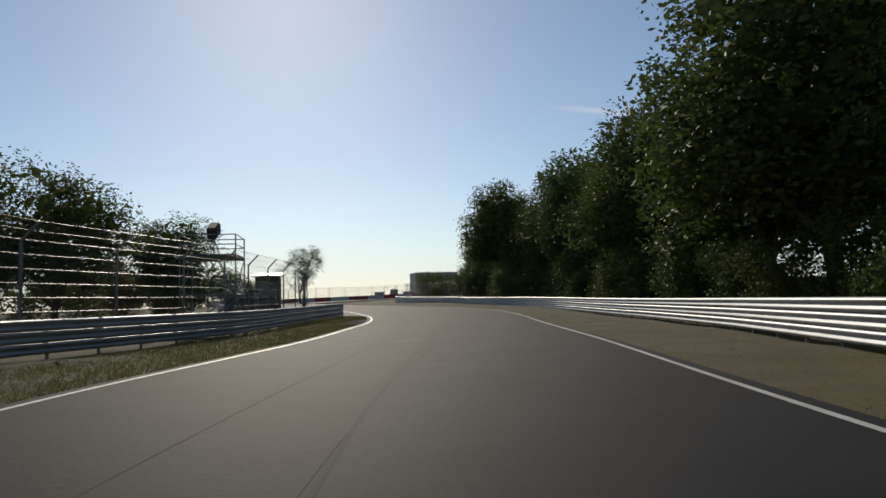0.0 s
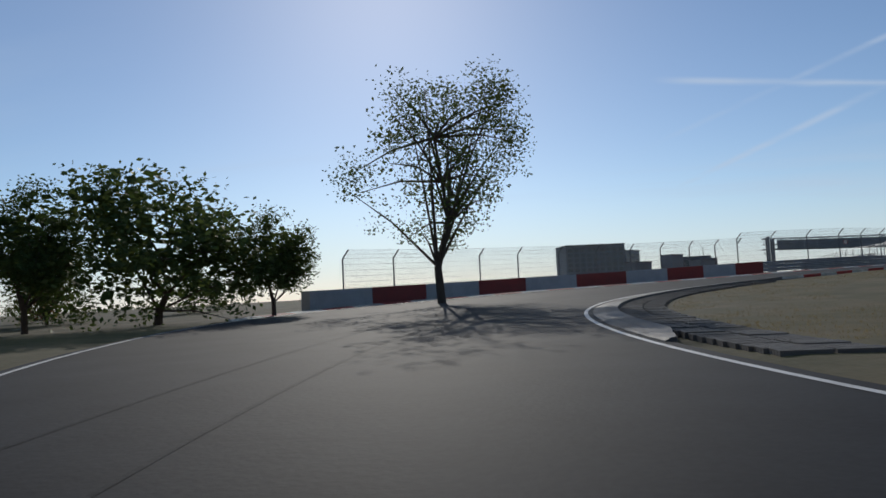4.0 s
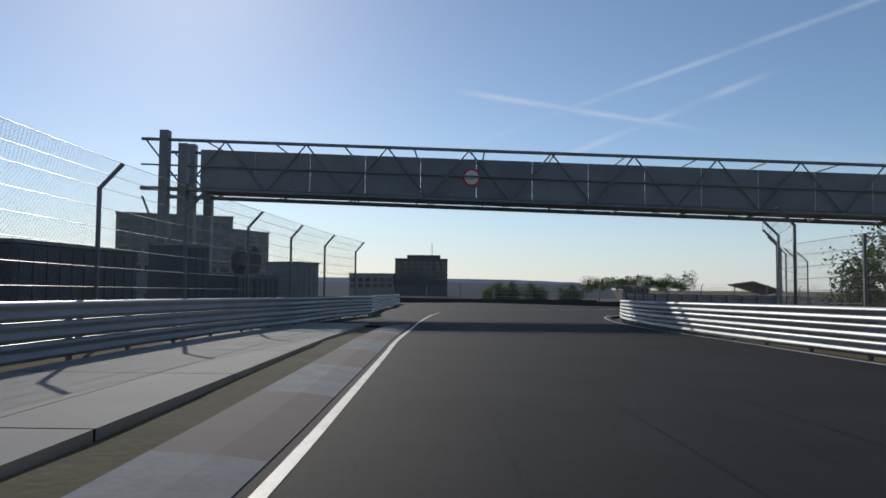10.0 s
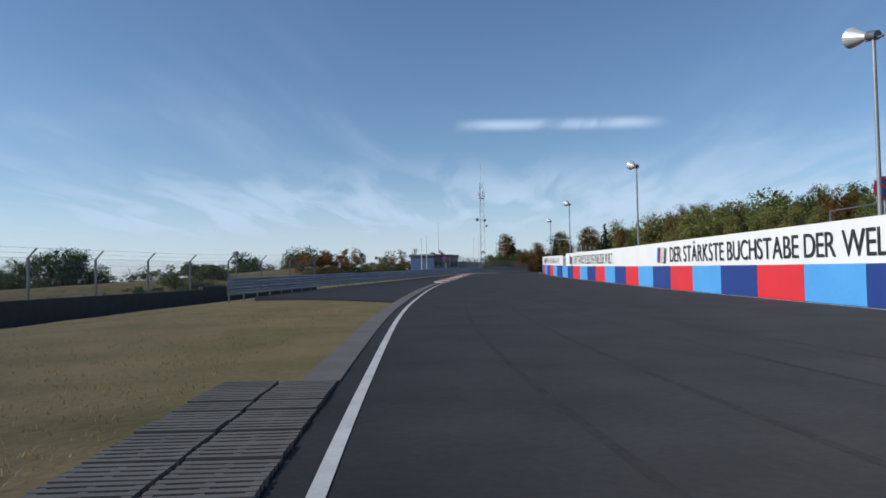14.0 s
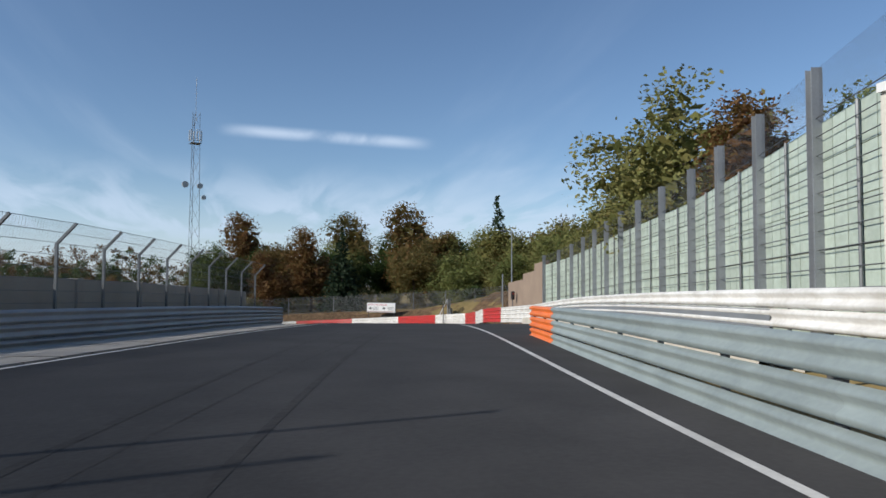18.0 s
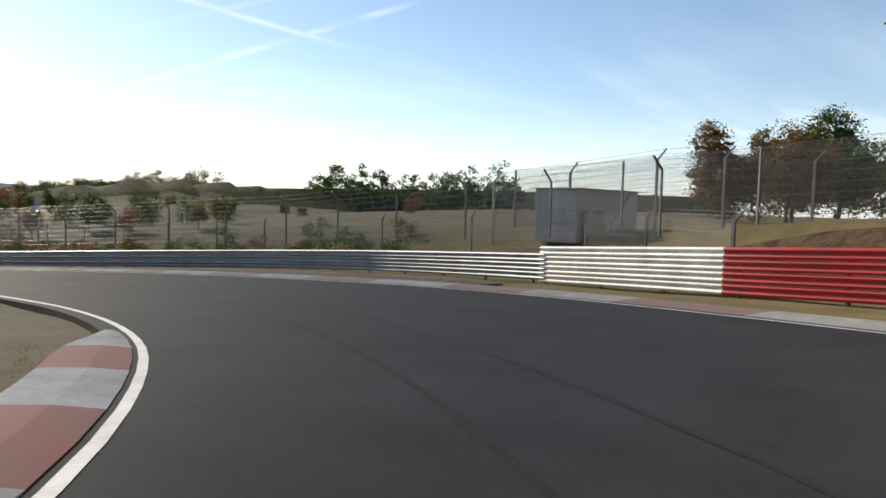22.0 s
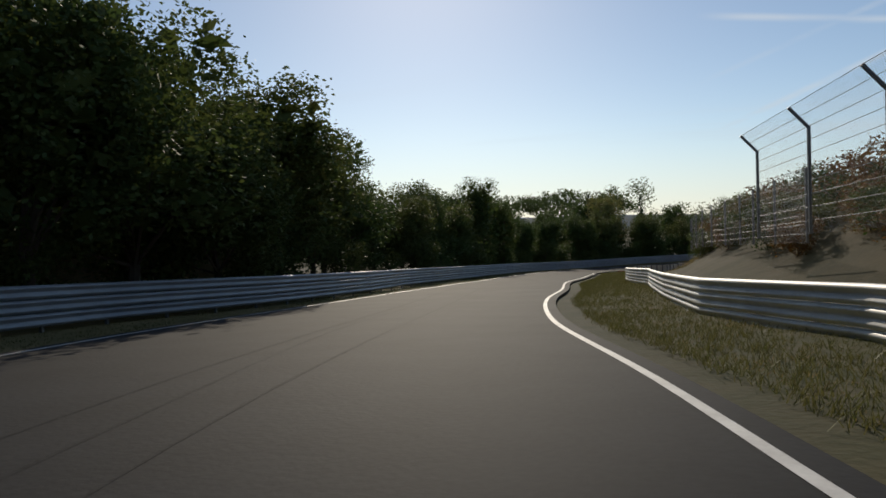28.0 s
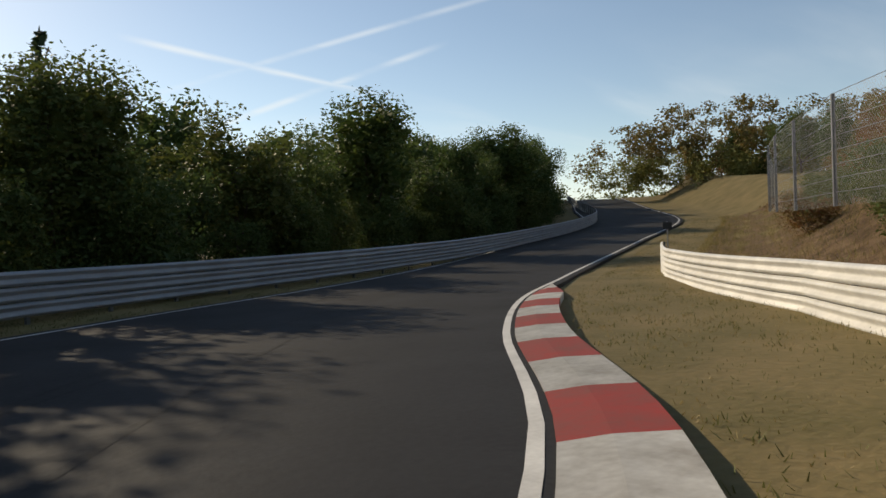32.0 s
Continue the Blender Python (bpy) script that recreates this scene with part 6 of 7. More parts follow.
free_fence([(360.5, 345.5, ground_at(360.5, 345.5)), (364.0, 337.0, ground_at(364, 337)), (366.0, 334.5, ground_at(366, 334.5)), (372, 333, ground_at(372, 333))], 3.6, "tall mesh fence posts round a container", spacing=4.5)
free_fence([(356, 328, ground_at(356, 328)), (360, 338, ground_at(360, 338)), (357, 352, ground_at(357, 352)), (352, 368, ground_at(352, 368)), (343, 388, ground_at(343, 388)), (333, 410, ground_at(333, 410))], 2.2, "mesh fence with bent posts along the dry field", spacing=6.0, bend=0.3, wires=5)


def far_stand(a, b, z0, top_a, top_b, deep, label):
    """A distant stand under a long roof that slopes from one end to the other, on raking columns."""
    top = empty("far_grandstand", (a[0], a[1], z0), facing(a, b), label, "grandstand")
    w = math.hypot(b[0] - a[0], b[1] - a[1])
    ha, hb = top_a - z0, top_b - z0
    bm = bmesh.new()
    v = [bm.verts.new((x, y, z)) for y, drop in ((-3.0, 0.0), (deep, 1.6)) for x, z in ((-2.0, ha - 0.5 - drop), (w + 3.0, hb - 0.3 - drop), (w + 3.0, hb - drop), (-2.0, ha - drop))]
    for f in ((0, 1, 2, 3), (7, 6, 5, 4), (0, 4, 5, 1), (1, 5, 6, 2), (2, 6, 7, 3), (3, 7, 4, 0)):
        bm.faces.new([v[i] for i in f])
    part("roof", bm, GREY_BOX, top)
    lb(top, "tribune", DARK_BOX, 0, w, 1.0, deep, -2.0, min(ha, hb) * 0.72, 0.05)
    for k in range(6):
        x = w * (k + 0.5) / 6
        bars(top, "column", DARK_STEEL, [((x, 1.0, min(ha, hb) * 0.6), (x, -1.0, ha + (hb - ha) * x / w - 0.5))], 0.16)
    return top


far_stand((226, 553), (247, 563.4), -12, 6.4, 1.6, 10, "distant grandstand with a long sloping flat roof")
far_stand((246, 606), (305, 678), -18, -5.0, -13.0, 8, "distant low building with a long pale roof among trees")
race_tower = building("control_tower", (214, 658), (227, 663), 8, -12, 2.6, DARK_BOX, 4, 2, "distant dark tower with a wide flat roof", roof=0.5, win=(0.6, 0.95))
lb(race_tower, "canopy", DARK_STEEL, -3.0, 17.0, -2.0, 9.0, 15.3, 15.9, 0.05)
bars(race_tower, "antenna", DARK_STEEL, [((3, 3, 15.8), (3, 3, 20.0))], 0.12)

# small signs on the last bank
for s, d, hh, m, lab in ((836, -7.5, 1.6, SIGN_BLUE, "small blue sign on a post on the bank"), (864, -3.6, 1.4, BLACK, "dark board sign beside the guardrail")):
    sg = empty("small_sign", on_ground(s, d), heading(s) - 90, lab, "sign")
    bars(sg, "post", STEEL, [((0, 0.04, -0.3), (0, 0.04, hh + 0.2))], 0.03)
    lb(sg, "plate", m, -0.2, 0.2, -0.02, 0.01, hh - 0.16, hh + 0.16, 0.01)
tri = empty("fence_brace", on_ground(806, -13.4), heading(806), "braced corner post of the fence on the bank", "post", kind="structure")
bars(tri, "strut", STEEL, [((0, 0, 2.5), (1.4, 0, 0)), ((0, 0, 2.5), (-1.4, 0, 0)), ((0, 0, 2.5), (0, -1.0, 0))], 0.04)


# ---- grid pavers beside the kerbs ----
bm = bmesh.new()
for k in range(4):
    box(bm, (0.055, 0.56, 0.10), Matrix.Translation((-0.135 + 0.09 * k, 0, -0.05)))
for y in (-0.25, 0.0, 0.25):
    box(bm, (0.32, 0.05, 0.095), Matrix.Translation((0, y, -0.052)))
GRID_PAVER = bpy.data.meshes.new("paver")
bm.to_mesh(GRID_PAVER)
bm.free()
GRID_PAVER.materials.append(PAVER)
PAVER_RNG = random.Random(2)


def paver_strip(s0, s1, f, side, rows, label, first=0.1, scale=1.0, h=0.03):
    top = empty("grid_paving", label=label, category="paving", kind="structure")
    n = int((s1 - s0) / (0.37 * scale))
    for k in range(n):
        s = s0 + (s1 - s0) * (k + 0.5) / n
        for r in range(rows):
            p = at(s, f(s) + side * (first + (r + 0.5) * 0.6 * scale), h + PAVER_RNG.uniform(-0.012, 0.008))
            share("paver", GRID_PAVER, top, Matrix.Translation(p) @ Matrix.Rotation(radians(heading(s) + PAVER_RNG.uniform(-1.5, 1.5)), 4, "Z") @ Matrix.Scale(scale, 4))


paver_strip(39, 46, LEFT_LINE, 1, 2, "grey concrete grid pavers in the grass beside the line", 0.3, 0.9, -0.01)
paver_strip(126, 162, RIGHT_LINE, -1, 2, "grey concrete grid pavers behind the worn kerb", 1.0, 1.2, 0.0)
strip("drain_channel", 396, 446, shifted(LEFT_LINE_2, 0.75), shifted(LEFT_LINE_2, 0.3), 0.012, PAVER, 2.0, 0.1, 1, road)
paver_strip(344, 396, LEFT_LINE_2, 1, 2, "dark concrete grid pavers between the line and the dry grass", 0.3, 1.1)
slabs = empty("slab_strip", label="pale concrete slabs between the white line and the guardrail", category="paving", kind="structure")
for s in steps(535, 556, 1.0)[:-1]:
    for k in (0, 1):
        strip("slab", s + 0.015, s + 0.985, shifted(LEFT_LINE_2, 0.98 + 0.86 * k), shifted(LEFT_LINE_2, 0.14 + 0.86 * k), 0.035 + 0.006 * ((int(s) * 7 + k * 3) % 4) / 3, CONCRETE, 1.0, 0.12, 1, slabs)
paver_strip(640, 694, RIGHT_LINE, -1, 2, "dark concrete grid pavers behind the faded kerb", 1.2, 1.4)
slabs = empty("slab_paving", label="pale concrete slabs between the kerb and the guardrail", category="paving", kind="structure")
for k, s in enumerate(steps(276, 304, 4.0)[:-1]):
    for a, b in ((1.0, 3.0), (3.0, 5.2)):
        strip("slab", s + 0.02, s + 3.98, shifted(LEFT_LINE, a + 0.9 if a < 2 else a + 0.02), shifted(LEFT_LINE, b), 0.02, CONCRETE, 2.0, 0.15, 1, slabs)


# ---- dry earth bank outside the bend ----
def draped(name, s0, s1, near, far, mat, label, category, lift=0.04, step=1.5, cols=6):
    """A sheet that lies on the open ground between two offsets."""
    ss = steps(s0, s1, step)
    rng = random.Random(8)
    pts = [at(s, near(s) + (far(s) - near(s)) * k / cols) for s in ss for k in range(cols + 1)]
    zs = ground_height(np.array([p.x for p in pts]), np.array([p.y for p in pts]))
    verts = [(p.x, p.y, z + lift + rng.uniform(-0.03, 0.06)) for p, z in zip(pts, zs)]
    n = cols + 1
    faces = [(i * n + k, i * n + k + 1, (i + 1) * n + k + 1, (i + 1) * n + k) for i in range(len(ss) - 1) for k in range(cols)]
    ob = link_mesh(name, verts, faces, mat, smooth=True)
    return tagged(ob, label, category, kind="structure")


draped("earth_bank", 588, 640, table((588, -8.4), (595, -11.0), (600, -13.8), (606, -16.0), (612, -17.4), (623, -18.0), (634, -15.2), (640, -13.8)), table((588, -14), (595, -18), (606, -23), (623, -24), (640, -20)), EARTH, "bare brown earth bank with dry grass behind the red and white rail", "bank")
draped("earth_bank", 802, 900, table((802, -10.4), (812, -8.8), (821, -8.3), (827, -7.2), (833, -6.5), (844, -6.4), (849, -5.7), (854, -5.1), (900, -4.9)), table((802, -18), (835, -14), (900, -14)), EARTH, "steep brown bank with dry grass behind the guardrail", "bank")


# ---- trees ----
def quads(name, corners, mat, parent=None):
    """A mesh of loose four-cornered leaves; corners: n x 4 x 3."""
    n = len(corners)
    me = bpy.data.meshes.new(name)
    me.vertices.add(n * 4)
    me.vertices.foreach_set("co", np.ascontiguousarray(corners, dtype=np.float32).ravel())
    me.loops.add(n * 4)
    me.loops.foreach_set("vertex_index", np.arange(n * 4, dtype=np.int32))
    me.polygons.add(n)
    me.polygons.foreach_set("loop_start", np.arange(n, dtype=np.int32) * 4)
    me.materials.append(mat)
    me.update(calc_edges=True)
    return me


def leaves(rng, centres, size, droop=0.25):
    """A leaf at each centre, turned at random."""
    n = len(centres)
    u = rng.normal(size=(n, 3))
    u[:, 2] = u[:, 2] * 0.6 - droop
    u /= np.linalg.norm(u, axis=1)[:, None]
    v = np.cross(u, rng.normal(size=(n, 3)))
    v /= np.linalg.norm(v, axis=1)[:, None] + 1e-9
    k = size * rng.uniform(0.6, 1.3, (n, 1))
    u, v = u * k, v * k * 0.55
    return np.stack([centres - u, centres + v - u * 0.1, centres + u, centres - v - u * 0.1], axis=1)


def crown_points(rng, clumps, per, rx, rz, mid, low, ragged=0.25, thick=0.75, fit=True):
    """Leaf centres in clumps over the outer sides of several round lobes, open between the lobes."""
    n = 22 if clumps > 60 else 6
    way = rng.normal(size=(n, 3))
    way[:, 2] = way[:, 2] * 0.85 + 0.1
    way /= np.linalg.norm(way, axis=1)[:, None]
    reach = rng.uniform(0.42, 0.72, n) * (1 + ragged * rng.normal(size=n))
    hub = way * reach[:, None]
    size = rng.uniform(0.26, 0.44, n)
    which = rng.integers(0, n, clumps)
    turn = rng.normal(size=(clumps, 3)) + way[which] * 0.8
    turn /= np.linalg.norm(turn, axis=1)[:, None]
    c = hub[which] + turn * (size[which] * rng.uniform(0.7, 1.08, clumps))[:, None]
    c = c * np.array([rx, rx, rz]) + np.array([0, 0, mid])
    c[:, 2] = np.maximum(c[:, 2], low + rng.uniform(0, 0.6, clumps))
    p = np.repeat(c, per, axis=0) + np.clip(rng.normal(size=(clumps * per, 3)), -1.5, 1.5) * np.array([thick, thick, thick * 0.6])
    k = 9.85 / np.quantile(p[:, 2], 0.998) if fit else 1.0
    p[:, 2] *= k
    c[:, 2] *= k
    p[:, 2] = np.maximum(p[:, 2], 0.05)
    return p, c, hub * np.array([rx, rx, rz * k]) + np.array([0, 0, mid * k])


def trunk_mesh(name, rng, tips, high, r, mat):
    """A tapered trunk that bends a little, with limbs to some of the clumps."""
    bm = bmesh.new()
    at_z = [Vector((rng.normal() * 0.12 * k, rng.normal() * 0.12 * k, high * k / 4)) for k in range(5)]
    at_z[0] = Vector((0, 0, -0.5))
    for k in range(4):
        rod(bm, at_z[k], at_z[k + 1], r * (1 - 0.22 * k), r * (1 - 0.22 * (k + 1)), 8)
    for tip in tips:
        k = int(rng.integers(1, 5))
        a, b = at_z[k], Vector(tip)
        mid = a.lerp(b, 0.5) + Vector((0, 0, 0.25))
        rod(bm, a, mid, r * 0.34, r * 0.2, 5)
        rod(bm, mid, b, r * 0.2, r * 0.06, 5)
    me = bpy.data.meshes.new(name)
    bm.to_mesh(me)
    bm.free()
    me.materials.append(mat)
    return me


def leafy_template(seed, clumps, per, rx, rz, mid, low, leaf, trunk_high, ragged=0.25, thick=0.7, trunk_r=0.2, limbs=16, style=""):
    rng = np.random.default_rng(seed)
    p, c, hubs = crown_points(rng, clumps, per, rx, rz, mid, low, ragged, thick)
    pick = rng.choice(len(c), min(limbs, len(c)), replace=False)
    inner = np.repeat(hubs, 22, axis=0) + np.clip(rng.normal(size=(len(hubs) * 22, 3)), -1.6, 1.6) * np.array([rx, rx, rz]) * 0.15
    inner = np.concatenate([inner, rng.normal(size=(90, 3)) * np.array([rx, rx, rz]) * 0.24 + np.array([0, 0, mid])])
    core = leaves(rng, inner[inner[:, 2] > low], 0.42 if "open" != style else 0.05)
    return dict(leaves=np.concatenate([leaves(rng, p, leaf), core]), trunk=trunk_mesh("trunk", rng, c[pick], trunk_high, trunk_r, BARK), crowns={})


def spruce_template(seed, high=10.0, wide=2.2, tiers=30, leaf=0.22):
    rng = np.random.default_rng(seed)
    pts = []
    for k in range(tiers):
        z = 0.6 + (high - 0.7) * k / (tiers - 1)
        reach = wide * (1 - (z / high)) ** 0.85 + 0.1
        for a in rng.uniform(0, 6.283, max(4, int(11 * (1 - k / tiers)) + 3)):
            r = reach * rng.uniform(0.65, 1.15)
            for u in np.linspace(0.12, 1, max(3, int(r * 7))):
                pts.append((math.cos(a) * r * u, math.sin(a) * r * u, z - 0.28 * r * u + 0.12 * r * u * u))
    p = np.array(pts) + rng.normal(size=(len(pts), 3)) * 0.07
    q = leaves(rng, p, leaf, 0.6)
    return dict(leaves=q, trunk=trunk_mesh("trunk", rng, [], high * 0.93, 0.17, BARK), crowns={})


TEMPLATES = {
    "oak_fine": leafy_template(41, 360, 56, 3.6, 4.5, 5.0, 0.4, 0.095, 6.5, thick=0.46, ragged=0.2),
    "beech_fine": leafy_template(42, 330, 56, 3.0, 4.7, 4.9, 0.3, 0.095, 7.0, thick=0.44, ragged=0.22),
    "oak": leafy_template(11, 300, 34, 3.6, 4.3, 5.2, 0.5, 0.115, 6.5, thick=0.5, ragged=0.2),
    "beech": leafy_template(12, 280, 34, 2.9, 4.5, 5.0, 0.4, 0.115, 7.0, thick=0.48, ragged=0.22),
    "ash": leafy_template(13, 220, 36, 2.4, 4.4, 5.2, 0.8, 0.11, 7.5, thick=0.48, ragged=0.3),
    "broad": leafy_template(14, 220, 28, 4.4, 3.6, 5.8, 1.4, 0.145, 5.5, thick=0.53, ragged=0.22),
    "open": leafy_template(15, 190, 60, 3.5, 3.7, 6.1, 2.4, 0.075, 7.0, ragged=0.28, thick=0.42, limbs=44, style="open"),
    "spruce": spruce_template(21, wide=3.0, tiers=40, leaf=0.2),
    "spruce_thin": spruce_template(22, wide=2.1, tiers=34, leaf=0.2),
    "bush": leafy_template(31, 170, 34, 5.0, 4.4, 4.4, 0.2, 0.17, 4.0, ragged=0.22, thick=0.75, trunk_r=0.25, limbs=12),
    "bush_low": leafy_template(32, 110, 28, 7.0, 4.0, 4.0, 0.2, 0.22, 3.0, ragged=0.25, thick=0.95, trunk_r=0.25, limbs=12),
}
LEAF_LABEL = {"green_leaves": "green", "autumn_leaves": "reddish brown autumn", "pale_green_leaves": "pale yellow-green", "spruce_needles": "dark green"}
TREE_RNG = random.Random(5)


def tree(kind, place, high, mat, wide=1.0, group="", label=""):
    t = TEMPLATES[kind]
    key = mat.name
    if key not in t["crowns"]:
        t["crowns"][key] = quads("crown", t["leaves"], mat)
    bushy = kind.startswith("bush")
    name = "bush" if bushy else ("spruce_tree" if kind.startswith("spruce") else "tree")
    tone = LEAF_LABEL[key]
    label = label or {"bush": f"dense {tone} bush on the grass", "spruce_tree": "tall dark green spruce with drooping branches", "tree": f"leafy deciduous tree with {tone} foliage"}[name]
    thing = empty(name, place, TREE_RNG.uniform(0, 360), label, "bush" if bushy else "tree", group)
    k = high / 10.0
    thing.scale = (k * wide, k * wide, k)
    share("trunk", t["trunk"], thing, Matrix())
    share("crown", t["crowns"][key], thing, Matrix())
    return thing


def tree_at(kind, s, d, high, mat, wide=1.0, group=""):
    return tree(kind, on_ground(s, d, -0.1), high, mat, wide, group)


def tree_world(kind, x, y, top, mat, wide=1.0, group="", foot=None):
    z = ground_at(x, y) if foot is None else foot
    return tree(kind, (x, y, z - 0.1), max(2.0, top - z), mat, wide, group)


def sparse(q, every, grow):
    """Each so-manieth leaf, larger: for trees that stand behind others."""
    q = q[::every]
    mid = q.mean(axis=1, keepdims=True)
    return mid + (q - mid) * grow


def belt(s0, s1, step, near, deep, rows, high, kinds, mats, group, wide=1.0, single=1):
    """Rows of trees along the track; near: offset of the first row, deep: between rows. The rows behind the first are joined into one wood."""
    side = 1 if near((s0 + s1) / 2) > 0 else -1
    back = {}
    for r in range(rows):
        s = s0 + r * step / 2
        while s < s1:
            d = near(s) + side * (r * deep + TREE_RNG.uniform(-1.2, 1.2))
            kind, h, mat = TREE_RNG.choice(kinds), high(s) * TREE_RNG.uniform(0.7, 1.16) * (1 + 0.06 * r), TREE_RNG.choice(mats)
            w = wide * TREE_RNG.uniform(0.85, 1.15)
            if r < single:
                tree_at(kind, s, d, h, mat, w, group)
            else:
                p, a, k = on_ground(s, d, -0.1), TREE_RNG.uniform(0, 6.28), h / 10.0
                turn = np.array([[math.cos(a) * w, -math.sin(a) * w, 0], [math.sin(a) * w, math.cos(a) * w, 0], [0, 0, 1]]) * k
                back.setdefault(mat.name, (mat, []))[1].append(sparse(TEMPLATES[kind]["leaves"], 3, 1.45) @ turn.T + np.array(p))
            s += step * TREE_RNG.uniform(0.75, 1.25)
    for name, (mat, pieces) in back.items():
        tagged(new("woodland", quads("woodland", np.concatenate(pieces), mat)), f"deeper rows of {LEAF_LABEL[name]} trees, {group}", "woodland", kind="stuff")


def far_wood(name, points, label, mat, seed, per=120, leaf=0.55):
    """Many far trees as one stretch of wood: (x, y, foot, height, radius) each."""
    rng = np.random.default_rng(seed)
    out = []
    for x, y, z, h, r in points:
        p, _, _ = crown_points(rng, 22, per // 22 + 1, r * 1.1, h * 0.5, h * 0.52, 0.3, 0.3, r * 0.2, False)
        out.append(leaves(rng, p + np.array([x, y, z]), leaf))
    me = quads(name, np.concatenate(out), mat)
    return tagged(new(name, me), label, "woodland", kind="stuff")


G, A_, P_, N_ = LEAF_GREEN, LEAF_AUTUMN, LEAF_PALE, NEEDLES
# first straight: the wood on one side, bushes behind the fence on the other
belt(2, 99, 6.4, table((2, -15.0), (40, -20.5), (68, -24.5), (104, -29)), 6.5, 3, table((2, 15), (50, 15.5), (80, 14.0), (112, 9)), ["oak_fine", "beech_fine", "oak_fine"], [G], "dark wood beside the first straight", 1.1)
belt(-55, 0, 10, lambda s: -14.0, 8, 2, lambda s: 15.0, ["oak", "beech"], [G], "dark wood beside the first straight", 1.1)
belt(0, 112, 3.2, table((0, -12.6), (40, -18.0), (68, -20.5), (104, -22)), 3, 1, lambda s: 4.5, ["bush"], [G], "undergrowth below the wood")
belt(-30, 34, 8, table((-30, 22), (34, 19)), 7, 2, lambda s: 6.5, ["oak", "bush"], [G], "trees behind the fence")
for x, y, top in ((-20.5, 36.0, 8.3), (-25.5, 33.0, 8.0), (-17.5, 44.0, 6.6), (-29.0, 38.0, 8.6)):
    tree_world("oak_fine", x, y, top, G, 1.25, "trees behind the fence")
tree_at("oak_fine", 50, -22.0, 14.5, G, 1.15, "dark wood beside the first straight")
for k in range(9):
    tree_world("bush" if k % 2 else "oak", -72 + 4.2 * k, 122 + 2.6 * k, 7.2 + 1.2 * math.sin(k * 2.1), G, 1.2, "bushes behind the fence")
belt(52, 150, 7, table((52, 17), (80, 15), (104, 16), (150, 30)), 7, 2, lambda s: 4.6, ["bush", "beech", "oak", "bush"], [G, G, A_], "bushes behind the fence", 1.1)
tree_world("open", -31.5, 148.7, 14.0, G, 1.0)
tree_at("open", 122, 27.0, 7.0, G)
# right of the climb to the bridge
belt(196, 232, 5.0, table((196, -21), (232, -20)), 6, 3, table((196, 14.5), (209, 12.5), (216, 8.6), (222, 6.4), (232, 7.4)), ["beech", "oak", "oak"], [A_, G, G, P_], "mixed autumn trees beside the climb", 1.1)
belt(192, 300, 3.6, table((192, -18.0), (232, -16.0), (300, -13.0)), 2.4, 1, lambda s: 3.4, ["bush"], [G, P_, A_, G], "bushes behind the mesh fence")
belt(232, 300, 6.0, table((232, -20), (300, -16)), 7, 3, table((232, 8.0), (247, 8.6), (258, 6.6), (300, 5.5)), ["beech", "oak", "bush"], [G, G, A_, P_], "trees beside the climb")
tree_world("oak", 44.6, 210.0, 13.8, G, 1.0)
tree_world("spruce", 55.5, 249.0, 13.2, N_, 1.15)
tree_world("spruce", 61.0, 247.0, 11.5, N_, 1.2)
tree_world("spruce", 66.0, 254.0, 11.0, N_, 1.2)
tree_world("spruce", 58.0, 240.0, 12.0, N_, 1.1)
tree_world("oak", 52.5, 236.0, 11.5, G, 1.1)
for x, y, top in ((86, 475, 3.4), (92, 480, 3.8), (100, 474, 3.2), (110, 470, 3.0)):
    tree_world("oak", x, y, top + 1.5, G, 1.2)
# behind the start straight
belt(402, 545, 8.0, table((402, -34), (470, -30), (520, -24), (545, -17)), 8, 3, table((402, 2.6), (450, 3.2), (480, 6.0), (505, 8.5), (545, 8.8)), ["oak", "beech", "ash", "bush"], [G, P_, A_, P_], "trees behind the start straight")
tree_world("spruce", 252.8, 300.6, 11.4, N_, 1.0)
for k, s, d, h, m in (("oak", 561, -13.4, 12.6, P_), ("beech", 555, -15.0, 9.6, A_), ("ash", 569, -14.0, 11.6, P_), ("oak", 577, -15.0, 9.4, P_)):
    tree_at(k, s, d, h, m, 1.1, "trees behind the noise wall")
belt(546, 606, 5.0, table((546, -17.0), (575, -17.5), (590, -19.0), (606, -25)), 6.0, 5, table((546, 7.0), (575, 7.4), (606, 6.4)), ["bush", "bush_low", "oak"], [P_, P_, P_, G], "pale bushes on the bank", 1.1)
# outside of the hairpin
tree_world("oak", 363.0, 322.0, 9.3, G, 1.0)
tree_world("spruce", 359.0, 301.5, 11.9, N_, 0.95)
tree_world("spruce", 374.0, 269.0, 20.0, N_, 0.8)
for x, y, top, k, m in ((360, 313, 7.0, "beech", A_), (366, 306, 11.5, "beech", A_), (356, 290, 9.0, "oak", A_), (364, 284, 11.0, "beech", A_), (349, 284, 7.0, "bush", P_), (372, 312, 8.0, "ash", A_), (378, 300, 10.0, "oak", P_), (384, 288, 13.0, "beech", G), (380, 343, 2.6, "beech", A_), (385, 341, 3.0, "oak", A_), (390, 343, 3.2, "beech", A_), (390, 326, 8.0, "beech", G), (395, 312, 9.0, "oak", P_), (360, 276, 11.0, "oak", P_), (345, 274, 9.5, "bush", P_), (352, 262, 12.0, "oak", P_), (396, 352, 1.5, "bush", G), (400, 344, 6.0, "beech", G)):
    tree_world(k, x, y, top + 0.8, m, 1.05, "trees outside the bend")
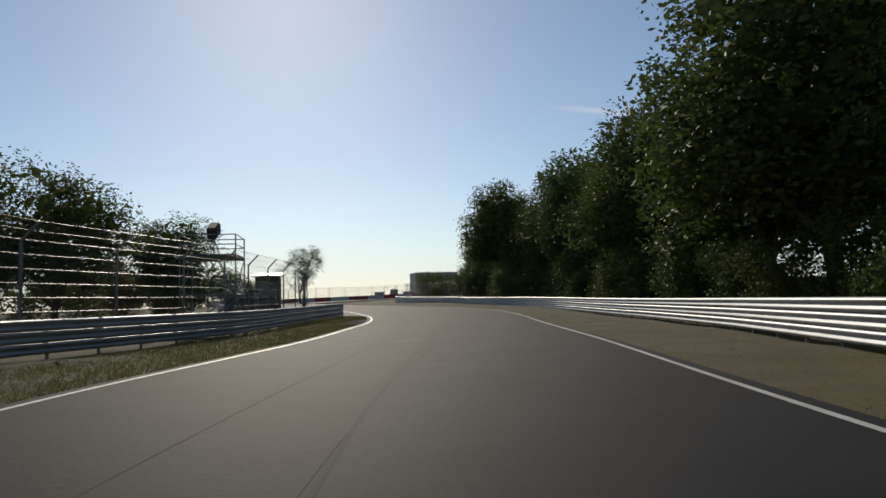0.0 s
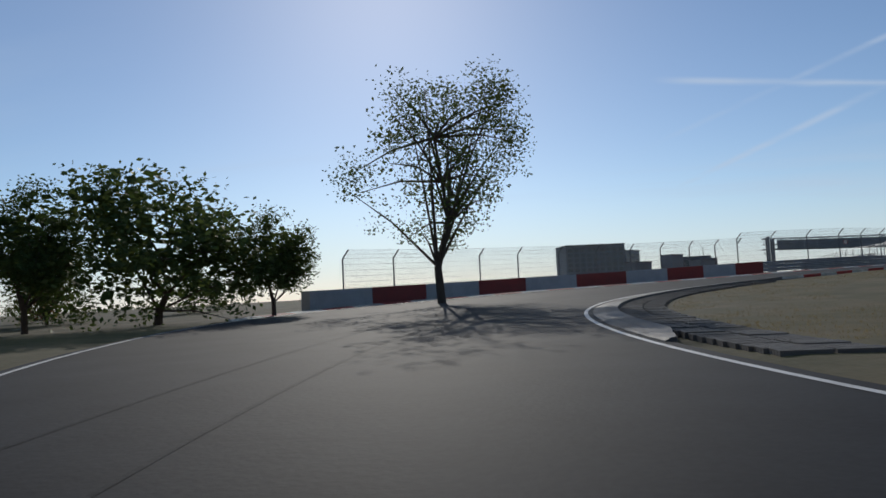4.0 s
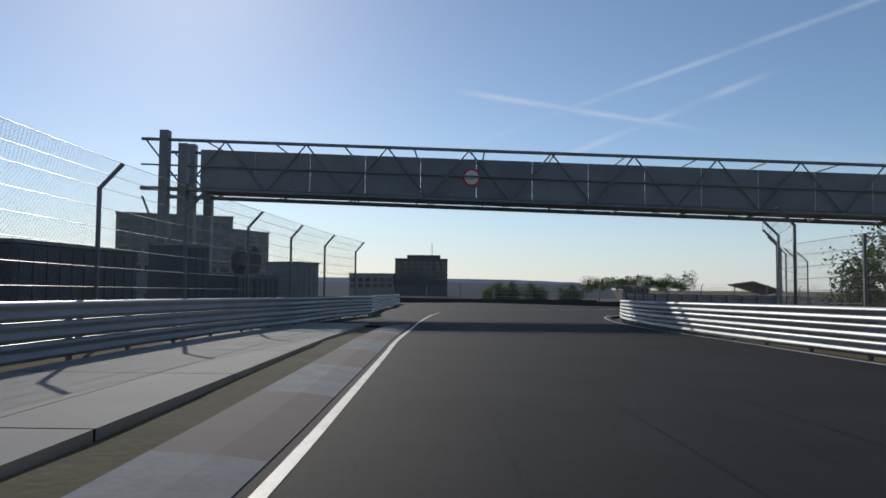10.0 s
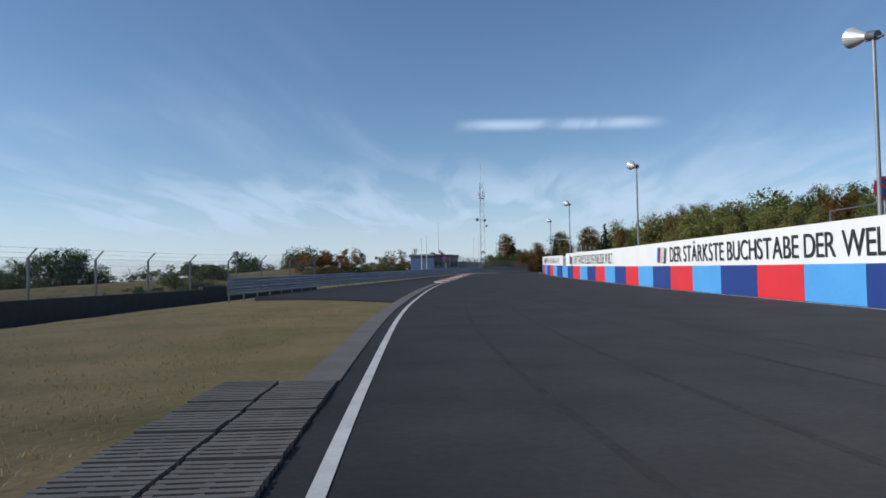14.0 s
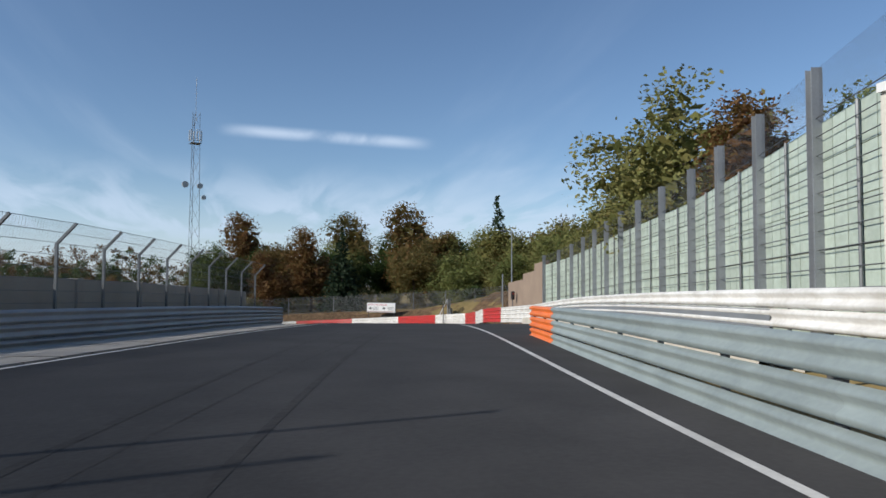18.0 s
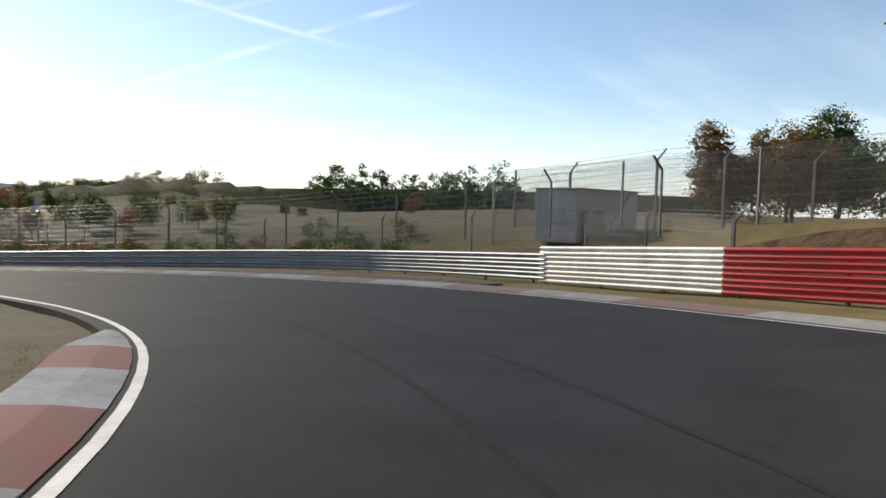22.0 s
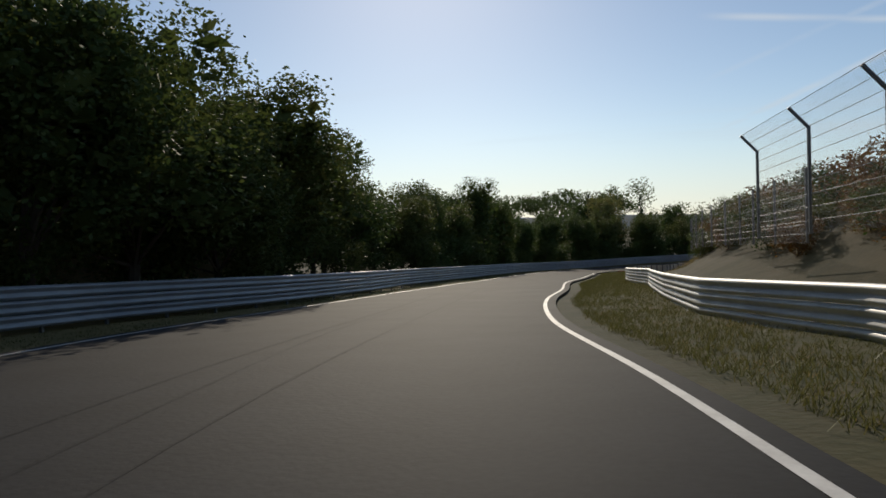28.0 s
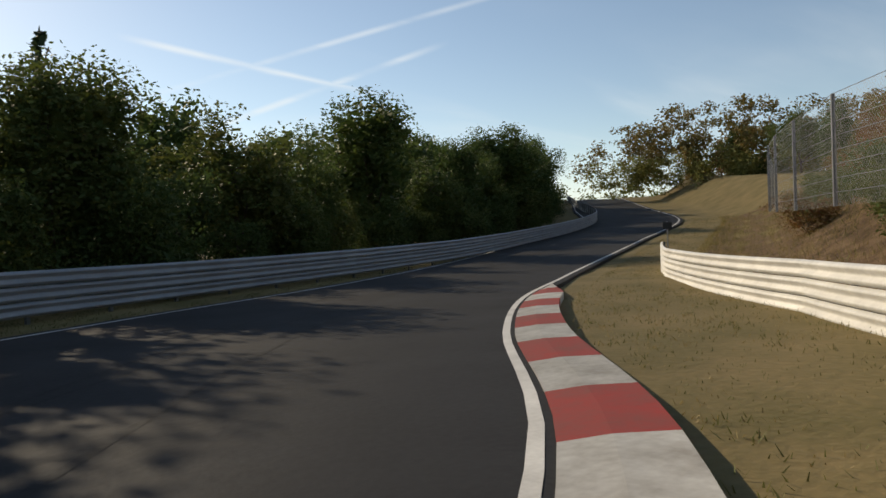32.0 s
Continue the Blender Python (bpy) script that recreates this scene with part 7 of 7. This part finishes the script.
for k, x, y, top, m in (("beech", 395.2, 316, 17.3, A_), ("beech", 374, 285.6, 18.4, A_), ("beech", 388, 296, 17.6, A_)):
    tree_world(k, x, y, top, m, 1.05, "trees outside the bend")
# left woods of the descent
belt(646, 742, 5.6, table((646, 17), (700, 15.0), (742, 14.0)), 5.5, 2, table((646, 5.5), (660, 7.0), (674, 10.0), (690, 13.5), (705, 14.5), (725, 11.5), (742, 10.5)), ["beech_fine", "oak_fine", "beech_fine"], [G], "dense wood beside the descent", 1.1)
belt(742, 806, 5.2, table((742, 13.5), (760, 12.0), (775, 9.2), (806, 9.5)), 5.0, 4, table((742, 10.5), (775, 9.2), (806, 8.0)), ["beech_fine", "oak_fine", "beech_fine"], [G], "dense wood beside the descent", 1.15)
belt(806, 1010, 6.0, table((806, 11.0), (825, 14.0), (846, 13.5), (1010, 13)), 6.5, 3, table((806, 8.2), (822, 8.6), (836, 8.0), (850, 8.8), (870, 8.6), (1010, 9)), ["beech_fine", "oak_fine", "oak", "ash"], [G], "dense wood beside the descent", 1.1)
belt(646, 1000, 4.5, table((646, 15), (700, 12.8), (742, 12.6), (762, 11.0), (775, 7.6), (800, 7.0), (825, 12.5), (848, 12.0), (1000, 11.5)), 3, 1, lambda s: 3.4, ["bush"], [G], "undergrowth of the wood")
tree_at("spruce", 668, 15.5, 10.0, N_)
tree_at("spruce", 674, 17, 10.0, N_)
tree("spruce_thin", (308.8, 544.0, ground_at(308.8, 544) - 0.1), -4.6 - ground_at(308.8, 544), N_)
tree("spruce_thin", (300.4, 542.0, ground_at(300.4, 542) - 0.1), -4.2 - ground_at(300.4, 542), N_)
tree("ash", (302.4, 535.5, ground_at(302.4, 535.5) - 0.1), -4.4 - ground_at(302.4, 535.5), P_)
tree_at("ash", 814, 10.2, 10.6, G, 0.85)
tree_at("ash", 818, 10.4, 8.6, G, 0.9)
belt(806, 960, 4.2, table((806, 9.5), (825, 12.5), (850, 12.5), (960, 11.0)), 3.0, 2, lambda s: 3.8, ["bush"], [G], "undergrowth of the wood")
# right bank of the descent
belt(662, 716, 11, table((662, -64), (716, -48)), 8, 2, lambda s: 2.4, ["bush", "oak"], [G, A_, G], "trees on the dry hill")
belt(676, 722, 6, table((676, -22), (722, -20)), 7, 3, lambda s: 3.2, ["bush", "oak"], [G, A_, G], "trees on the right bank")
belt(700, 800, 9, table((700, -24), (800, -30)), 9, 2, lambda s: 4.0, ["bush", "beech"], [A_, G, A_], "trees on the right bank")
belt(652, 722, 3.4, table((652, -15.0), (664, -12.0), (680, -9.5), (700, -9.6), (722, -10.5)), 3.0, 3, lambda s: 1.5, ["bush_low"], [G, A_, G], "dark shrubs on the right bank")
belt(690, 800, 3.2, table((690, -10.5), (712, -11.0), (742, -10.2), (780, -15.2), (800, -15.5)), 2.2, 3, lambda s: 2.3, ["bush_low"], [A_, G, A_], "brown shrubs on the right bank")
belt(786, 880, 2.8, table((786, -15.2), (814, -14.3), (828, -13.2), (838, -10.4), (846, -9.2), (880, -10.8)), 2.6, 2, lambda s: 2.0, ["bush_low"], [G, G, A_], "green shrubs on the grass bank")
belt(820, 1000, 8, table((820, -32), (850, -20), (1000, -18)), 8, 3, lambda s: 8.0, ["beech", "oak", "spruce"], [A_, A_, G], "beech wood on the hill")

# far woods
WR = random.Random(9)


def scatter(x0, y0, x1, y1, n, deep, foot, high, r):
    out = []
    for k in range(n):
        u = (k + WR.random()) / n
        x, y = x0 + (x1 - x0) * u, y0 + (y1 - y0) * u
        a = math.atan2(y1 - y0, x1 - x0) + math.pi / 2
        w = WR.uniform(0, deep)
        z = foot(x, y) if callable(foot) else foot
        out.append((x + math.cos(a) * w, y + math.sin(a) * w, z, high * WR.uniform(0.7, 1.25), r * WR.uniform(0.8, 1.3)))
    return out


far_wood("far_woodland", scatter(205, 385, 252, 370, 34, 14, ground_at, 2.3, 2.0), "belt of green trees and bushes beyond the run-off", G, 2, per=700, leaf=0.2)
far_wood("far_woodland", scatter(266, 368, 300, 352, 24, 10, ground_at, 3.9, 2.3), "group of reddish autumn trees beyond the run-off", A_, 1, per=900, leaf=0.2)
far_wood("far_woodland", scatter(250, 385, 300, 392, 28, 12, ground_at, 3.0, 2.4), "mixed trees behind the autumn trees", G, 8, per=700, leaf=0.25)
far_wood("far_woodland", scatter(400, 452, 438, 426, 40, 12, lambda x, y: ground_at(x, y) - 0.5, 10.0, 2.9), "clump of distant trees on a dry hill", G, 3, per=700, leaf=0.26)
far_wood("far_woodland", scatter(236, 536, 300, 558, 44, 12, -14.0, 7.2, 4.0), "dark wood in the dip before the far stands", G, 21, per=800, leaf=0.3)
far_wood("far_woodland", scatter(240, 805, 325, 790, 36, 26, -2.0, 13.0, 8.0), "dark wooded knoll far beyond the track", G, 4, per=400, leaf=0.6)
far_wood("far_woodland", scatter(330, 640, 560, 560, 130, 60, -14.0, 12.0, 6.0), "distant wood beyond the descent", G, 5, per=400, leaf=0.4)
far_wood("far_woodland", scatter(400, 592, 414, 540, 44, -16, -6.0, 10.5, 3.2), "autumn beech wood on the far hill", A_, 6, per=700, leaf=0.24)
far_wood("far_woodland", scatter(392, 590, 404, 540, 30, -6, -8.0, 6.0, 2.8), "yellow-green young trees before the beech wood", P_, 16, per=600, leaf=0.22)
far_wood("far_woodland", scatter(466, 388, 474, 333, 26, -14, ground_at, 15.0, 3.4), "reddish and green trees on the slope behind the bend", A_, 31, per=700, leaf=0.3)
far_wood("far_woodland", scatter(452, 392, 462, 340, 16, -10, ground_at, 12.5, 3.2), "green trees on the slope behind the bend", G, 32, per=700, leaf=0.3)
far_wood("far_woodland", scatter(527, 418, 533, 374, 22, -14, ground_at, 20.0, 4.5), "rounded autumn wood on the far hill", A_, 33, per=700, leaf=0.4)
far_wood("far_woodland", scatter(-260, 300, -60, 480, 60, 40, -4.0, 6.0, 5.0), "distant belt of trees on the horizon", G, 7, per=300, leaf=0.35)


# trees filling the slope outside the hairpin
def grove(points, group):
    """Trees that stand close together, joined by the colour of their leaves: (kind, x, y, height, leaves)."""
    back = {}
    for kind, x, y, h, mat in points:
        a, w = TREE_RNG.uniform(0, 6.28), TREE_RNG.uniform(0.95, 1.25)
        turn = np.array([[math.cos(a) * w, -math.sin(a) * w, 0], [math.sin(a) * w, math.cos(a) * w, 0], [0, 0, 1]]) * h / 10.0
        back.setdefault(mat.name, (mat, []))[1].append(sparse(TEMPLATES[kind]["leaves"], 2, 1.3) @ turn.T + np.array([x, y, ground_at(x, y) - 0.1]))
    for name, (mat, pieces) in back.items():
        tagged(new("woodland", quads("woodland", np.concatenate(pieces), mat)), f"close-standing {LEAF_LABEL[name]} trees, {group}", "woodland", kind="stuff")


pts = []
for k in range(84):
    turn = radians(-92 + 94 * TREE_RNG.random())
    r = TREE_RNG.uniform(56, 90)
    tall = np.interp(math.degrees(turn), [-92, -60, -30, -8, 12], [11, 12.5, 14, 12, 8]) * TREE_RNG.uniform(0.75, 1.05)
    pts.append((TREE_RNG.choice(["oak", "beech", "ash", "oak"]), 322 + r * math.cos(turn), 325 + r * math.sin(turn), tall, TREE_RNG.choice([P_, G, A_, A_, G] if turn > radians(-45) else [P_, P_, G, P_, A_])))
for k in range(40):
    turn = radians(-88 + 86 * TREE_RNG.random())
    r = TREE_RNG.uniform(47, 56)
    pts.append(("bush", 322 + r * math.cos(turn), 325 + r * math.sin(turn), TREE_RNG.uniform(2.0, 4.5), TREE_RNG.choice([P_, P_, G, A_])))
grove(pts, "outside the bend")

# low distant ridges, air haze painted into their colours
for k, (y, x0, x1, z, label) in enumerate(((1150, -100, 420, 7, "distant ridge, its colour tinted blue-green for haze"), (1500, -350, 500, 15, "far hill on the horizon, its colour tinted pale blue for haze"))):
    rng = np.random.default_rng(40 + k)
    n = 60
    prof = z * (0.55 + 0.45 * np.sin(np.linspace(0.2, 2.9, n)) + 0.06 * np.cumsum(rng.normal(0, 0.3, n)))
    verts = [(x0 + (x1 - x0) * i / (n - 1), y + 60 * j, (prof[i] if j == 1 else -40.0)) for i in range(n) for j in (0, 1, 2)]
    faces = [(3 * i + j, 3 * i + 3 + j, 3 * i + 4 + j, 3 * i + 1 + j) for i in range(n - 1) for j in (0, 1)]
    tagged(link_mesh("far_ridge", verts, faces, (HAZE_GREEN, HAZE_BLUE)[k], smooth=True), label, "hill", kind="structure")


# ---- grass blades along the verges ----
def verge(s0, s1, f, side, width, per_metre, seed, high=0.035):
    rng = np.random.default_rng(seed)
    n = int((s1 - s0) * per_metre * 1.8)
    s = rng.uniform(s0, s1, n)
    d = np.array([f(v) for v in s]) + side * width * rng.uniform(0, 1, n) ** 1.3
    x, y = np.interp(s, RUN, LINE[:, 0]), np.interp(s, RUN, LINE[:, 1])
    tx, ty = np.interp(s, RUN, TANGENT[:, 0]), np.interp(s, RUN, TANGENT[:, 1])
    x, y = x - ty * d, y + tx * d
    z = ground_height(x, y)
    base = np.repeat(np.column_stack([x, y, z]), 4, axis=0) + rng.normal(size=(n * 4, 3)) * np.array([0.07, 0.07, 0])
    h = high * rng.uniform(0.5, 1.5, (n * 4, 1))
    lean = rng.normal(size=(n * 4, 3)) * np.array([0.5, 0.5, 0])
    tip = base + np.concatenate([lean[:, :2] * h, h], axis=1)
    wide = rng.normal(size=(n * 4, 3)) * np.array([1, 1, 0])
    wide *= 0.007 / (np.linalg.norm(wide, axis=1)[:, None] + 1e-9)
    return np.stack([base - wide, base + wide, tip + wide * 0.3, tip - wide * 0.3], axis=1)


LEAF_GREEN_GRASS = leaf_material("green_grass_blades", [(0.05, 0.075, 0.016), (0.085, 0.10, 0.028), (0.14, 0.125, 0.045), (0.06, 0.085, 0.02)])
BANK = table((800, -9.8), (812, -8.5), (821, -8.0), (827, -6.9), (844, -6.1), (854, -4.8), (900, -4.6))
blades = [
    verge(0, 110, shifted(RIGHT_LINE, -0.5), -1, 3.5, 20, 2), verge(128, 186, shifted(RIGHT_LINE, -2.7), -1, 5.0, 34, 3),
    verge(200, 266, shifted(LEFT_LINE, 1.1), 1, 4.2, 34, 4), verge(346, 416, shifted(LEFT_LINE_2, 2.0), 1, 10.0, 60, 5), verge(490, 570, shifted(LEFT_LINE_2, 1.1), 1, 2.0, 14, 6),
    verge(576, 632, shifted(LEFT_LINE_2, 1.2), 1, 7.0, 40, 7), verge(588, 640, table((588, -7.6), (595, -10.4), (606, -15.4), (623, -17.2), (640, -13)), -1, 6.0, 60, 8, 0.16),
    verge(642, 740, shifted(LEFT_LINE_2, 0.6), 1, 5.0, 20, 9), verge(640, 720, shifted(RIGHT_LINE, -3.8), -1, 4.0, 26, 11),
    verge(735, 900, shifted(RIGHT_LINE, -1.1), -1, 5.0, 20, 12), verge(800, 900, BANK, -1, 7.0, 35, 13, 0.22),
]
green_blades = [
    verge(0, 58, shifted(LEFT_LINE, 0.5), 1, 4.5, 130, 1, 0.07), verge(642, 740, shifted(LEFT_LINE_2, 0.6), 1, 5.0, 14, 14), verge(740, 900, shifted(LEFT_LINE_2, 0.4), 1, 2.8, 34, 10),
    verge(735, 830, shifted(RIGHT_LINE, -0.9), -1, 5.0, 150, 15, 0.075), verge(830, 900, shifted(RIGHT_LINE, -1.1), -1, 5.0, 20, 17, 0.045), verge(800, 900, BANK, -1, 7.0, 35, 16, 0.2),
]
tagged(new("grass", quads("grass", np.concatenate(green_blades), LEAF_GREEN_GRASS)), "short green grass blades along the verges of the descent", "grass", kind="stuff")
tagged(new("grass", quads("grass", np.concatenate(blades), LEAF_DRY)), "short dry yellow grass blades along the verges", "grass", kind="stuff")
